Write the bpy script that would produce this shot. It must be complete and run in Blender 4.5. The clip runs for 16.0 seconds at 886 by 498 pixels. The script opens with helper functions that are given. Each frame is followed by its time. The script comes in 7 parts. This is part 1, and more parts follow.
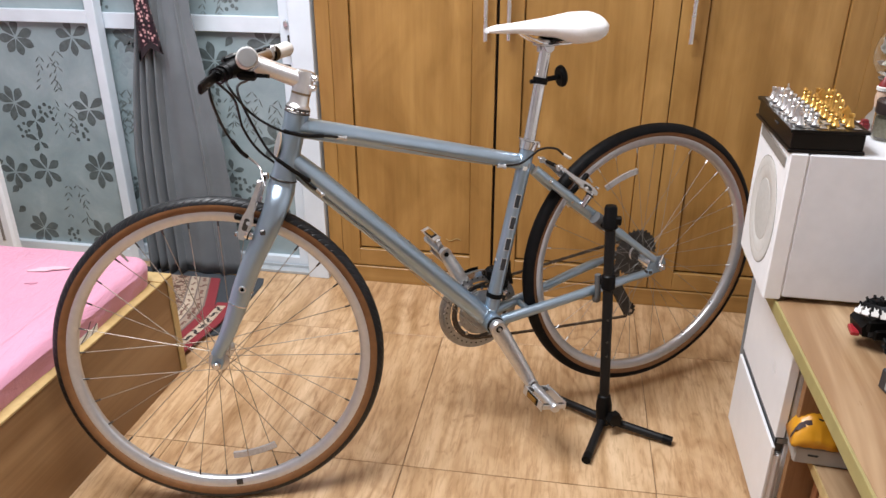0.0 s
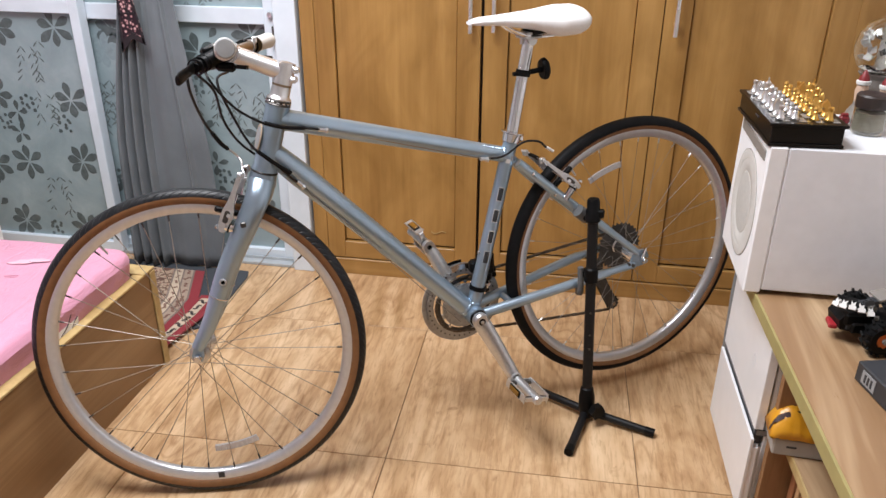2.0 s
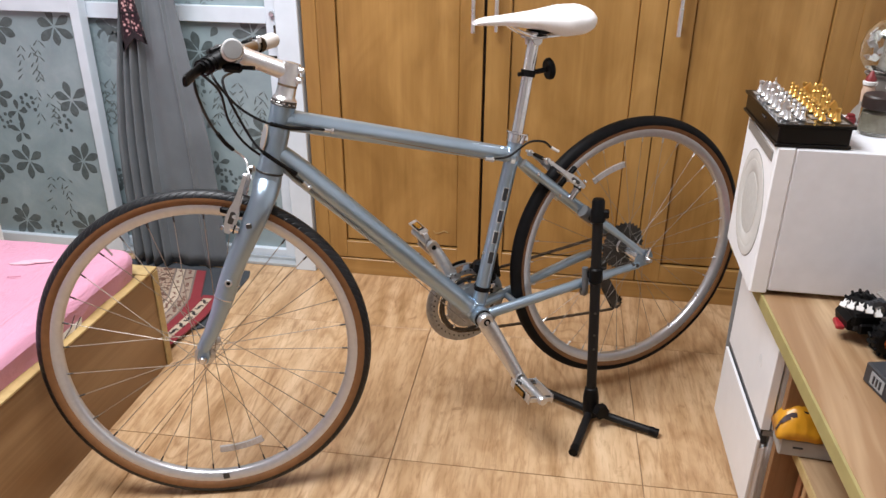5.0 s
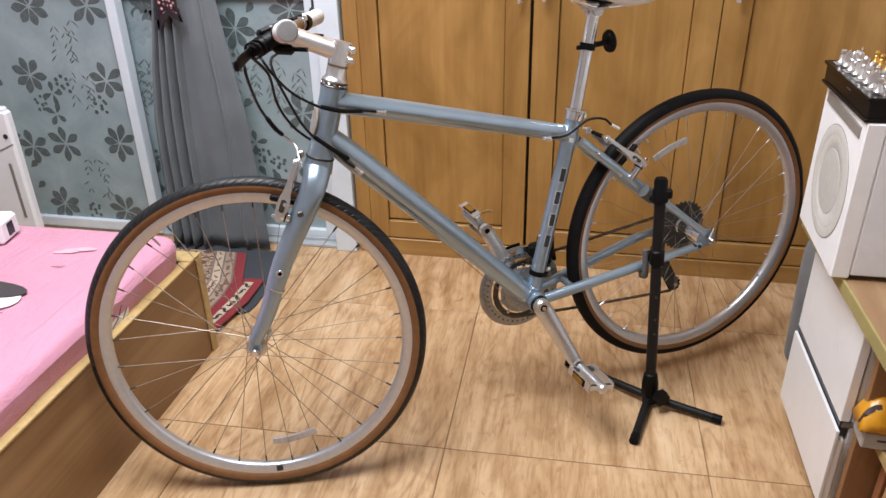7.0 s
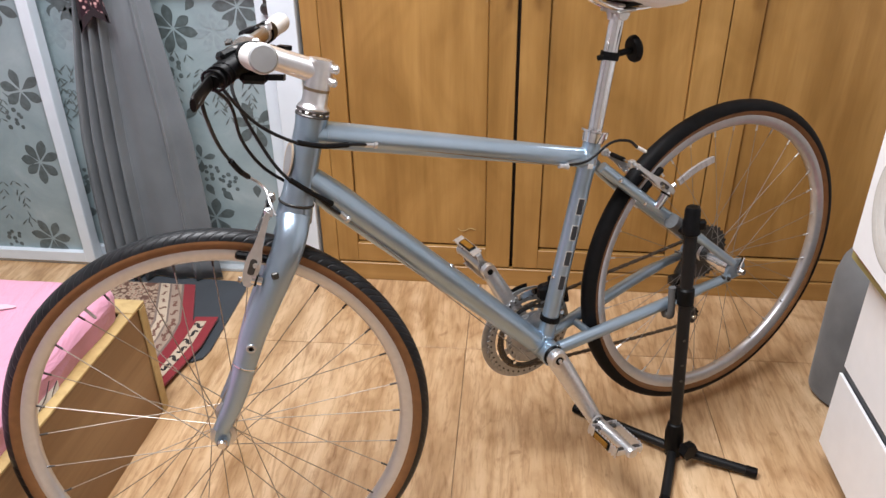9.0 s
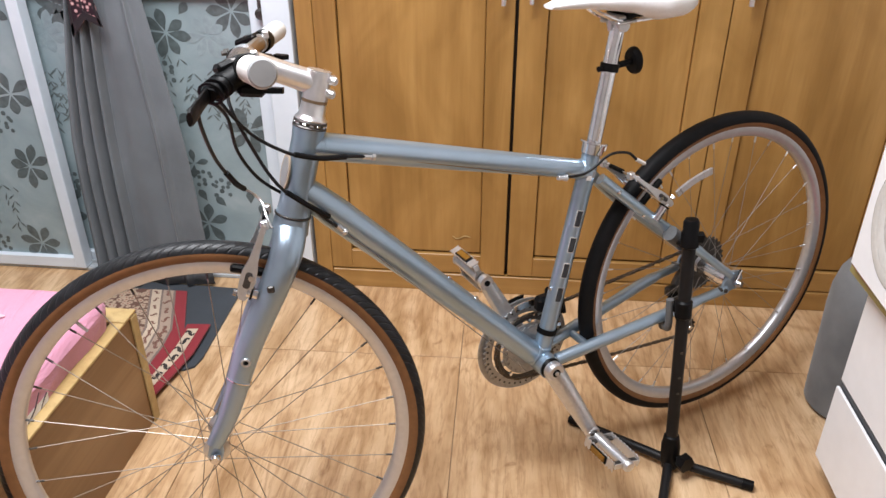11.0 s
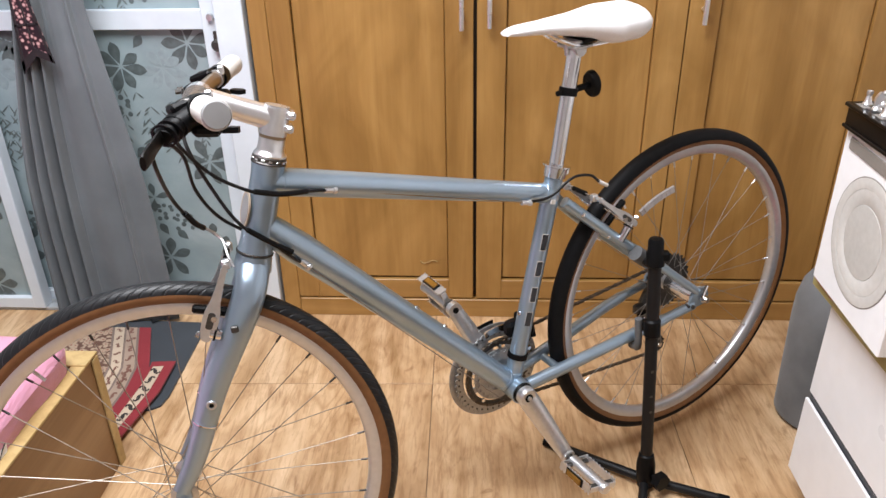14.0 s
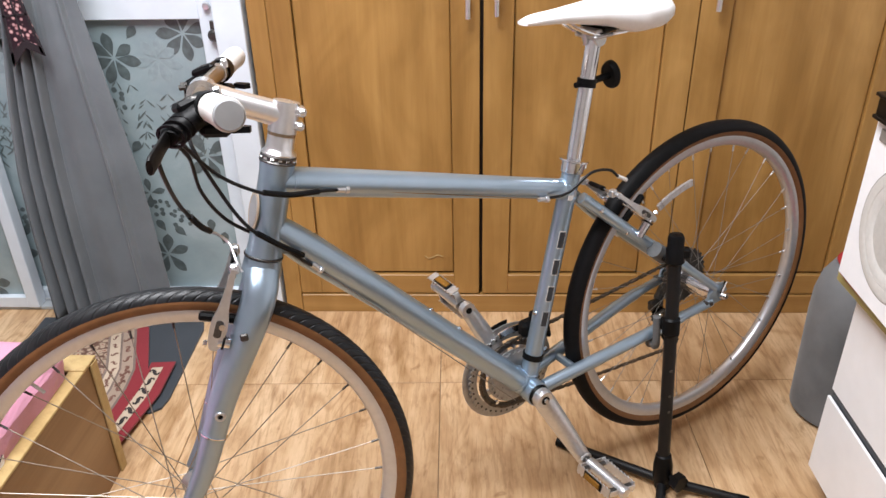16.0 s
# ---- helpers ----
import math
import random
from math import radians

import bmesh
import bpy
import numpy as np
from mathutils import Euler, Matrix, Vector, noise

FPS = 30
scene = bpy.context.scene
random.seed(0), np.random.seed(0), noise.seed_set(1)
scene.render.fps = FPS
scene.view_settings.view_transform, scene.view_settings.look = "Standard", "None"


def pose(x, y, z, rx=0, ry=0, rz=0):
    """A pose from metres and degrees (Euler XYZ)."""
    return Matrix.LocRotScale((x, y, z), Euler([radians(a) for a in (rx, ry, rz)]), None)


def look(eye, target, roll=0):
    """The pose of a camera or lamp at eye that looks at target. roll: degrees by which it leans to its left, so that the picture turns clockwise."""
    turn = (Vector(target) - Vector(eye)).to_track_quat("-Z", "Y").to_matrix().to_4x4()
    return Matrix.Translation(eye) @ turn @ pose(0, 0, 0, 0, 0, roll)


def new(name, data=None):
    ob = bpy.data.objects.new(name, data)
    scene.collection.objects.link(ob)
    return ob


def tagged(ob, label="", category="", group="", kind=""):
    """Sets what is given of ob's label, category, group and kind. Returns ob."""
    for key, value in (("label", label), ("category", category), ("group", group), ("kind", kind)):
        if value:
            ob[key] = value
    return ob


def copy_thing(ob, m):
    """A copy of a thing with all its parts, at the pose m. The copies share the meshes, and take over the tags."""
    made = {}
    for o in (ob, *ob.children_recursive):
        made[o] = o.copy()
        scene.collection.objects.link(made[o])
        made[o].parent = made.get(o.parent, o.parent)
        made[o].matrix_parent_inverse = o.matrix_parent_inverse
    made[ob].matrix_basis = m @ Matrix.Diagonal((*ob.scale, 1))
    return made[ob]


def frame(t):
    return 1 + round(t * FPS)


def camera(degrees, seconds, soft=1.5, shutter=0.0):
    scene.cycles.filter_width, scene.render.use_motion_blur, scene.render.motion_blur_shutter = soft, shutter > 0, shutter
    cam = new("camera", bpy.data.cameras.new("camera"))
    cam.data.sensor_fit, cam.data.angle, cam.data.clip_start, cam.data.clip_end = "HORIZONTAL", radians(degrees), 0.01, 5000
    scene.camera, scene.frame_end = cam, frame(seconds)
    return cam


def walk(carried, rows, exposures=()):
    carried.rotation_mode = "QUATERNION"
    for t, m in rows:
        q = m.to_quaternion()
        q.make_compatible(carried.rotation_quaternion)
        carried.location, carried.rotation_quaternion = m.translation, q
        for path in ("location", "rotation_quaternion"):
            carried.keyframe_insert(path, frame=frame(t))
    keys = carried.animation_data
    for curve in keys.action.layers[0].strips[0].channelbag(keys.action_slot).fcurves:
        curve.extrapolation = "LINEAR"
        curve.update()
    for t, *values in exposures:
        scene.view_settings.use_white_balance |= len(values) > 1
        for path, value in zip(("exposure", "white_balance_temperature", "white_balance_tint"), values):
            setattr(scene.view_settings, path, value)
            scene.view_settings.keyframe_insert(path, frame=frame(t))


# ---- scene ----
cam = camera(60.3, 16.0)
PATH = [
    (0, (0.208, 0.398, 1.226), (-0.133, 2.182, 0.39), -0.1),
    (0.5, (0.203, 0.394, 1.221), (-0.132, 2.171, 0.365), 0.5),
    (1, (0.209, 0.391, 1.224), (-0.124, 2.171, 0.376), 0.7),
    (1.5, (0.212, 0.391, 1.227), (-0.12, 2.169, 0.373), 0.4),
    (2, (0.225, 0.403, 1.225), (-0.09, 2.184, 0.372), 0.3),
    (2.5, (0.219, 0.403, 1.226), (-0.097, 2.188, 0.381), 0.0),
    (3, (0.214, 0.403, 1.223), (-0.079, 2.192, 0.378), 0.2),
    (3.5, (0.207, 0.405, 1.226), (-0.091, 2.191, 0.377), 0.2),
    (4, (0.212, 0.406, 1.226), (-0.085, 2.19, 0.373), 0.2),
    (6.5, (0.149, 0.403, 1.235), (-0.189, 2.16, 0.34), 0.0),
    (7, (0.126, 0.468, 1.23), (-0.236, 2.201, 0.3), -1.3),
    (7.5, (0.154, 0.636, 1.225), (-0.215, 2.351, 0.263), -2.6),
    (8, (0.136, 0.705, 1.219), (-0.184, 2.424, 0.248), -2.6),
    (8.5, (0.013, 0.724, 1.226), (-0.231, 2.458, 0.259), -1.6),
    (8.7, (-0.021, 0.732, 1.217), (-0.238, 2.467, 0.245), -1.1),
    (10.8, (-0.053, 0.762, 1.223), (-0.247, 2.496, 0.245), -0.1),
    (11, (-0.047, 0.763, 1.227), (-0.231, 2.501, 0.255), -0.1),
    (11.5, (-0.042, 0.766, 1.226), (-0.216, 2.507, 0.257), -0.4),
    (12, (-0.039, 0.763, 1.227), (-0.2, 2.506, 0.259), -0.6),
    (12.5, (-0.038, 0.764, 1.225), (-0.183, 2.511, 0.262), -0.7),
    (13, (-0.049, 0.779, 1.234), (-0.181, 2.536, 0.288), -0.8),
    (13.5, (-0.044, 0.782, 1.237), (-0.163, 2.546, 0.302), -1.0),
    (14, (-0.043, 0.782, 1.239), (-0.148, 2.549, 0.307), -1.1),
    (14.5, (-0.04, 0.788, 1.237), (-0.117, 2.554, 0.302), -1.0),
    (15, (-0.043, 0.801, 1.237), (-0.101, 2.57, 0.305), -1.1),
    (15.5, (-0.06, 0.814, 1.236), (-0.109, 2.579, 0.297), -1.1),
    (16, (-0.084, 0.837, 1.233), (-0.167, 2.589, 0.271), -1.3),
]
walk(cam, [(t, look(eye, target, roll)) for t, eye, target, roll in PATH], [(0, -0.06), (7, -0.11), (8.7, 0.0), (12, 0.03), (16, 0.07)])


# ---- light ----
world = bpy.data.worlds.new("world")
scene.world = world
world.use_nodes = True
world.node_tree.nodes["Background"].inputs["Color"].default_value = (0.9, 0.95, 1.0, 1)
world.node_tree.nodes["Background"].inputs["Strength"].default_value = 0.3


def ceiling_area(name, x, y, z, size, watts, color):
    lamp = bpy.data.lights.new(name, "AREA")
    lamp.shape, lamp.size, lamp.energy, lamp.color = "DISK", size, watts, color
    ob = new(name, lamp)
    ob.matrix_world = pose(x, y, z)
    return ob


ceiling_area("ceiling_lamp_light", -0.60, 1.52, 2.50, 1.30, 95, (0.935, 0.955, 1.0))


# ---- materials ----
def base_mat(name, rough=0.5, metal=0.0, color=(0.5, 0.5, 0.5), coat=0.0, spec=0.5):
    m = bpy.data.materials.new(name)
    m.use_nodes = True
    b = m.node_tree.nodes["Principled BSDF"]
    b.inputs["Base Color"].default_value = (*color, 1)
    b.inputs["Roughness"].default_value = rough
    b.inputs["Metallic"].default_value = metal
    b.inputs["Coat Weight"].default_value = coat
    b.inputs["Coat Roughness"].default_value = 0.08
    b.inputs["Specular IOR Level"].default_value = spec
    return m, m.node_tree.nodes, m.node_tree.links, b


def ramp(nodes, stops):
    r = nodes.new("ShaderNodeValToRGB")
    el = r.color_ramp.elements
    while len(el) > 1:
        el.remove(el[-1])
    el[0].position, el[0].color = stops[0][0], (*stops[0][1], 1)
    for p, c in stops[1:]:
        e = el.new(p)
        e.color = (*c, 1)
    return r


def coords(nodes, links, scale, rand=False):
    tc = nodes.new("ShaderNodeTexCoord")
    mp = nodes.new("ShaderNodeMapping")
    mp.inputs["Scale"].default_value = scale
    links.new(tc.outputs["Object"], mp.inputs["Vector"])
    if rand:
        info = nodes.new("ShaderNodeObjectInfo")
        mul = nodes.new("ShaderNodeVectorMath")
        mul.operation = "MULTIPLY"
        com = nodes.new("ShaderNodeCombineXYZ")
        for k in range(3):
            links.new(info.outputs["Random"], com.inputs[k])
        mul.inputs[1].default_value = (37.0, 53.0, 71.0)
        links.new(com.outputs[0], mul.inputs[0])
        links.new(mul.outputs[0], mp.inputs["Location"])
    return mp


def noise_tex(nodes, links, vec, scale, detail=4, rough=0.55, dist=0.0):
    t = nodes.new("ShaderNodeTexNoise")
    t.inputs["Scale"].default_value = scale
    t.inputs["Detail"].default_value = detail
    t.inputs["Roughness"].default_value = rough
    t.inputs["Distortion"].default_value = dist
    links.new(vec.outputs[0], t.inputs["Vector"])
    return t


def add_bump(nodes, links, b, source, strength, distance):
    bp = nodes.new("ShaderNodeBump")
    bp.inputs["Strength"].default_value = strength
    bp.inputs["Distance"].default_value = distance
    links.new(source, bp.inputs["Height"])
    links.new(bp.outputs[0], b.inputs["Normal"])


def mix_color(nodes, links, fac, a, b, mode="MIX"):
    mx = nodes.new("ShaderNodeMix")
    mx.data_type, mx.blend_type = "RGBA", mode
    for sock, v in ((mx.inputs[0], fac), (mx.inputs[6], a), (mx.inputs[7], b)):
        if isinstance(v, (int, float)):
            sock.default_value = v
        elif isinstance(v, tuple):
            sock.default_value = (*v, 1)
        else:
            links.new(v, sock)
    return mx.outputs[2]


def plain(name, color, rough=0.5, metal=0.0, vary=0.08, scale=30.0, bump=0.0, coat=0.0, spec=0.5):
    """A surface with slight variation in tone and gloss."""
    m, n, l, b = base_mat(name, rough, metal, color, coat, spec)
    v = coords(n, l, (1, 1, 1))
    t1 = noise_tex(n, l, v, scale, 5)
    t2 = noise_tex(n, l, v, scale * 0.12, 3)
    lo = tuple(c * (1 - vary) for c in color)
    hi = tuple(min(1, c * (1 + vary)) for c in color)
    c1 = ramp(n, [(0.3, lo), (0.7, hi)])
    l.new(t1.outputs["Fac"], c1.inputs[0])
    c2 = ramp(n, [(0.3, (1 - vary, 1 - vary, 1 - vary)), (0.7, (1, 1, 1))])
    l.new(t2.outputs["Fac"], c2.inputs[0])
    l.new(mix_color(n, l, 1.0, c1.outputs[0], c2.outputs[0], "MULTIPLY"), b.inputs["Base Color"])
    r = n.new("ShaderNodeMapRange")
    r.inputs["To Min"].default_value = max(0.02, rough - 0.06)
    r.inputs["To Max"].default_value = min(1, rough + 0.06)
    l.new(t2.outputs["Fac"], r.inputs["Value"])
    l.new(r.outputs[0], b.inputs["Roughness"])
    if bump:
        add_bump(n, l, b, t1.outputs["Fac"], bump, 0.002)
    return m


def wood(name, dark, mid, light, stretch, rough=0.4, bump=0.08, streak=(0.35, 0.62), rand=False, coat=0.0, ringy=0.6, pores=0.55, cloud=0.0):
    """Wood with long figure and fine pores. stretch: scale per axis, small along the grain."""
    m, n, l, b = base_mat(name, rough, 0, mid, coat)
    v = coords(n, l, stretch, rand)
    big = noise_tex(n, l, v, 2.2, 5, 0.6, ringy)
    fine = noise_tex(n, l, v, 16.0, 6, 0.7, 0.3)
    c1 = ramp(n, [(streak[0], dark), (0.5, mid), (streak[1], light)])
    l.new(big.outputs["Fac"], c1.inputs[0])
    c2 = ramp(n, [(0.34, (0.72, 0.68, 0.62)), (0.52, (1, 1, 1))])
    l.new(fine.outputs["Fac"], c2.inputs[0])
    tone = mix_color(n, l, pores, c1.outputs[0], c2.outputs[0], "MULTIPLY")
    if cloud:
        # soft cloudy figure of the veneer, a hand's width across
        cl = noise_tex(n, l, coords(n, l, (1.0, 1.0, 0.45)), 7.0, 3, 0.55, 0.9)
        c3 = ramp(n, [(0.30, (0.74, 0.70, 0.60)), (0.50, (1.0, 0.99, 0.96)), (0.70, (1.22, 1.25, 1.30))])
        l.new(cl.outputs["Fac"], c3.inputs[0])
        tone = mix_color(n, l, cloud, tone, c3.outputs[0], "MULTIPLY")
    l.new(tone, b.inputs["Base Color"])
    r = n.new("ShaderNodeMapRange")
    r.inputs["To Min"].default_value = rough + 0.1
    r.inputs["To Max"].default_value = max(0.05, rough - 0.08)
    l.new(fine.outputs["Fac"], r.inputs["Value"])
    l.new(r.outputs[0], b.inputs["Roughness"])
    add_bump(n, l, b, fine.outputs["Fac"], bump, 0.001)
    return m


def floor_tile_mat():
    """Oak-print tile: pale boards of long figure, with brown streaks, rings and a few knots."""
    m, n, l, b = base_mat("oak_print_tile", 0.3, 0, (0.5, 0.32, 0.16))
    v = coords(n, l, (6.0, 0.95, 1.0), True)
    big = noise_tex(n, l, v, 1.5, 4, 0.55, 1.4)
    c1 = ramp(n, [(0.30, (0.425, 0.262, 0.130)), (0.45, (0.555, 0.365, 0.203)), (0.58, (0.63, 0.435, 0.257)), (0.72, (0.70, 0.508, 0.318))])
    l.new(big.outputs["Fac"], c1.inputs[0])
    streak = noise_tex(n, l, v, 4.6, 7, 0.62, 1.1)
    c2 = ramp(n, [(0.33, (0.50, 0.37, 0.25)), (0.45, (0.86, 0.80, 0.72)), (0.56, (1, 1, 1))])
    l.new(streak.outputs["Fac"], c2.inputs[0])
    fine = noise_tex(n, l, coords(n, l, (30.0, 3.0, 1.0), True), 4.0, 5, 0.65, 0.6)
    c4 = ramp(n, [(0.38, (0.58, 0.47, 0.37)), (0.50, (1, 1, 1))])
    l.new(fine.outputs["Fac"], c4.inputs[0])
    # growth rings: folded height lines of a slow noise
    rings = noise_tex(n, l, coords(n, l, (3.2, 0.62, 1.0), True), 1.5, 2.0, 0.45, 0.5)
    scaled = n.new("ShaderNodeMath")
    scaled.operation = "MULTIPLY"
    scaled.inputs[1].default_value = 19.0
    l.new(rings.outputs["Fac"], scaled.inputs[0])
    fold = n.new("ShaderNodeMath")
    fold.operation = "PINGPONG"
    fold.inputs[1].default_value = 0.5
    l.new(scaled.outputs[0], fold.inputs[0])
    c5 = ramp(n, [(0.02, (0.60, 0.48, 0.36)), (0.20, (1, 1, 1))])
    l.new(fold.outputs[0], c5.inputs[0])
    knots = noise_tex(n, l, coords(n, l, (4.0, 1.6, 1.0), True), 4.0, 3, 0.55, 2.6)
    c3 = ramp(n, [(0.62, (1, 1, 1)), (0.76, (0.46, 0.33, 0.22))])
    l.new(knots.outputs["Fac"], c3.inputs[0])
    col = mix_color(n, l, 0.42, c1.outputs[0], c2.outputs[0], "MULTIPLY")
    col = mix_color(n, l, 0.46, col, c4.outputs[0], "MULTIPLY")
    patch = noise_tex(n, l, coords(n, l, (2.4, 1.0, 1.0), True), 1.6, 2)
    c6 = ramp(n, [(0.40, (0.0, 0.0, 0.0)), (0.58, (0.5, 0.5, 0.5))])
    l.new(patch.outputs["Fac"], c6.inputs[0])
    col = mix_color(n, l, c6.outputs[0], col, mix_color(n, l, 1.0, col, c5.outputs[0], "MULTIPLY"))
    col = mix_color(n, l, 0.65, col, c3.outputs[0], "MULTIPLY")
    # brown smudges of the print, a hand's width across
    cloud = noise_tex(n, l, coords(n, l, (1.5, 1.0, 1.0), True), 7.0, 4, 0.6, 1.2)
    c7 = ramp(n, [(0.36, (0.66, 0.57, 0.48)), (0.52, (1.0, 1.0, 1.0)), (0.68, (1.10, 1.12, 1.16))])
    l.new(cloud.outputs["Fac"], c7.inputs[0])
    l.new(mix_color(n, l, 0.42, col, c7.outputs[0], "MULTIPLY"), b.inputs["Base Color"])
    add_bump(n, l, b, fine.outputs["Fac"], 0.05, 0.001)
    r = n.new("ShaderNodeMapRange")
    r.inputs["To Min"].default_value = 0.42
    r.inputs["To Max"].default_value = 0.26
    l.new(streak.outputs["Fac"], r.inputs["Value"])
    l.new(r.outputs[0], b.inputs["Roughness"])
    return m


def cloth(name, color, scale=900, rough=0.9, vary=0.12, sheen=0.2, wrinkle=0.0):
    m, n, l, b = base_mat(name, rough, 0, color, spec=0.2)
    b.inputs["Sheen Weight"].default_value = sheen
    v = coords(n, l, (1, 1, 1))
    t1 = noise_tex(n, l, v, scale, 2)
    t2 = noise_tex(n, l, v, 6, 4)
    c = ramp(n, [(0.3, tuple(k * (1 - vary) for k in color)), (0.7, tuple(min(1, k * (1 + vary)) for k in color))])
    l.new(t2.outputs["Fac"], c.inputs[0])
    l.new(c.outputs[0], b.inputs["Base Color"])
    add_bump(n, l, b, t1.outputs["Fac"], 0.25, 0.0008)
    if wrinkle:
        fine = [k for k in n if k.bl_idname == "ShaderNodeBump"][0]
        crease = noise_tex(n, l, coords(n, l, (7.0, 2.2, 5.0)), 2.6, 4, 0.5, 1.2)
        wide = n.new("ShaderNodeBump")
        wide.inputs["Strength"].default_value = wrinkle
        wide.inputs["Distance"].default_value = 0.02
        l.new(crease.outputs["Fac"], wide.inputs["Height"])
        l.new(wide.outputs[0], fine.inputs["Normal"])
    return m


def paint_metal():
    """Pale steel-blue metallic lacquer that turns slightly violet at its highlights."""
    m, n, l, b = base_mat("steel_blue_lacquer", 0.29, 0.72, (0.32, 0.41, 0.53), 0.3)
    b.inputs["Coat Roughness"].default_value = 0.24
    b.inputs["Specular Tint"].default_value = (0.78, 0.90, 1.0, 1)
    v = coords(n, l, (1, 1, 1))
    t = noise_tex(n, l, v, 1500, 2)
    t2 = noise_tex(n, l, v, 9, 4)
    c = ramp(n, [(0.3, (0.315, 0.415, 0.51)), (0.7, (0.37, 0.465, 0.57))])
    l.new(t2.outputs["Fac"], c.inputs[0])
    l.new(c.outputs[0], b.inputs["Base Color"])
    add_bump(n, l, b, t.outputs["Fac"], 0.04, 0.0002)
    return m


def tread_mat():
    m, n, l, b = base_mat("tyre_rubber", 0.42, 0, (0.007, 0.0072, 0.008), spec=0.36)
    tc = n.new("ShaderNodeTexCoord")
    sep = n.new("ShaderNodeSeparateXYZ")
    l.new(tc.outputs["Object"], sep.inputs[0])

    def op(kind, a, c=None):
        k = n.new("ShaderNodeMath")
        k.operation = kind
        for i, s in enumerate((a, c)):
            if s is None:
                continue
            if isinstance(s, (int, float)):
                k.inputs[i].default_value = s
            else:
                l.new(s, k.inputs[i])
        return k.outputs[0]

    ang = op("ARCTAN2", sep.outputs["Z"], sep.outputs["X"])
    skew = op("MULTIPLY", op("ABSOLUTE", sep.outputs["Y"]), 760.0)
    wave = op("SINE", op("ADD", op("MULTIPLY", ang, 124.0), skew))
    groove = n.new("ShaderNodeMapRange")
    groove.inputs["From Min"].default_value = -1.0
    groove.inputs["From Max"].default_value = -0.55
    l.new(wave, groove.inputs["Value"])
    add_bump(n, l, b, groove.outputs[0], 0.65, 0.0013)
    dust = noise_tex(n, l, coords(n, l, (1, 1, 1)), 40, 5)
    c = ramp(n, [(0.35, (0.006, 0.0064, 0.0075)), (0.7, (0.014, 0.0146, 0.0165))])
    l.new(dust.outputs["Fac"], c.inputs[0])
    l.new(c.outputs[0], b.inputs["Base Color"])
    return m


def glass_mat(name, color=(1, 1, 1), rough=0.02):
    m, n, l, b = base_mat(name, rough, 0, color)
    b.inputs["Transmission Weight"].default_value = 1.0
    b.inputs["IOR"].default_value = 1.45
    return m


def rug_mat():
    m, n, l, b = base_mat("rug_pile", 0.95, 0, (0.6, 0.5, 0.4), spec=0.1)
    v = coords(n, l, (1, 1, 1))
    vor = n.new("ShaderNodeTexVoronoi")
    vor.inputs["Scale"].default_value = 75
    l.new(v.outputs[0], vor.inputs["Vector"])
    c = ramp(n, [(0.18, (0.24, 0.10, 0.075)), (0.34, (0.40, 0.305, 0.225)), (0.52, (0.36, 0.27, 0.20)), (0.68, (0.13, 0.072, 0.055))])
    l.new(vor.outputs["Distance"], c.inputs[0])
    t = noise_tex(n, l, v, 500, 2)
    l.new(c.outputs[0], b.inputs["Base Color"])
    add_bump(n, l, b, t.outputs["Fac"], 0.4, 0.002)
    return m


def ribbon_mat():
    m, n, l, b = base_mat("floral_ribbon", 0.8, 0, (0.05, 0.02, 0.03), spec=0.2)
    v = coords(n, l, (1, 1, 1))
    vor = n.new("ShaderNodeTexVoronoi")
    vor.inputs["Scale"].default_value = 90
    l.new(v.outputs[0], vor.inputs["Vector"])
    c = ramp(n, [(0.18, (0.62, 0.42, 0.40)), (0.36, (0.35, 0.17, 0.18)), (0.5, (0.025, 0.012, 0.018))])
    l.new(vor.outputs["Distance"], c.inputs[0])
    l.new(c.outputs[0], b.inputs["Base Color"])
    return m


def film_mat():
    """Frosted window film, pale grey green, faintly blotched."""
    m, n, l, b = base_mat("frosted_film", 0.34, 0, (0.52, 0.57, 0.575))
    v = coords(n, l, (1, 1, 1))
    t1 = noise_tex(n, l, v, 7, 5, 0.6, 0.4)
    c = ramp(n, [(0.3, (0.235, 0.308, 0.333)), (0.55, (0.295, 0.372, 0.396)), (0.75, (0.365, 0.44, 0.465))])
    l.new(t1.outputs["Fac"], c.inputs[0])
    l.new(c.outputs[0], b.inputs["Base Color"])
    t2 = noise_tex(n, l, v, 220, 3)
    add_bump(n, l, b, t2.outputs["Fac"], 0.12, 0.001)
    return m


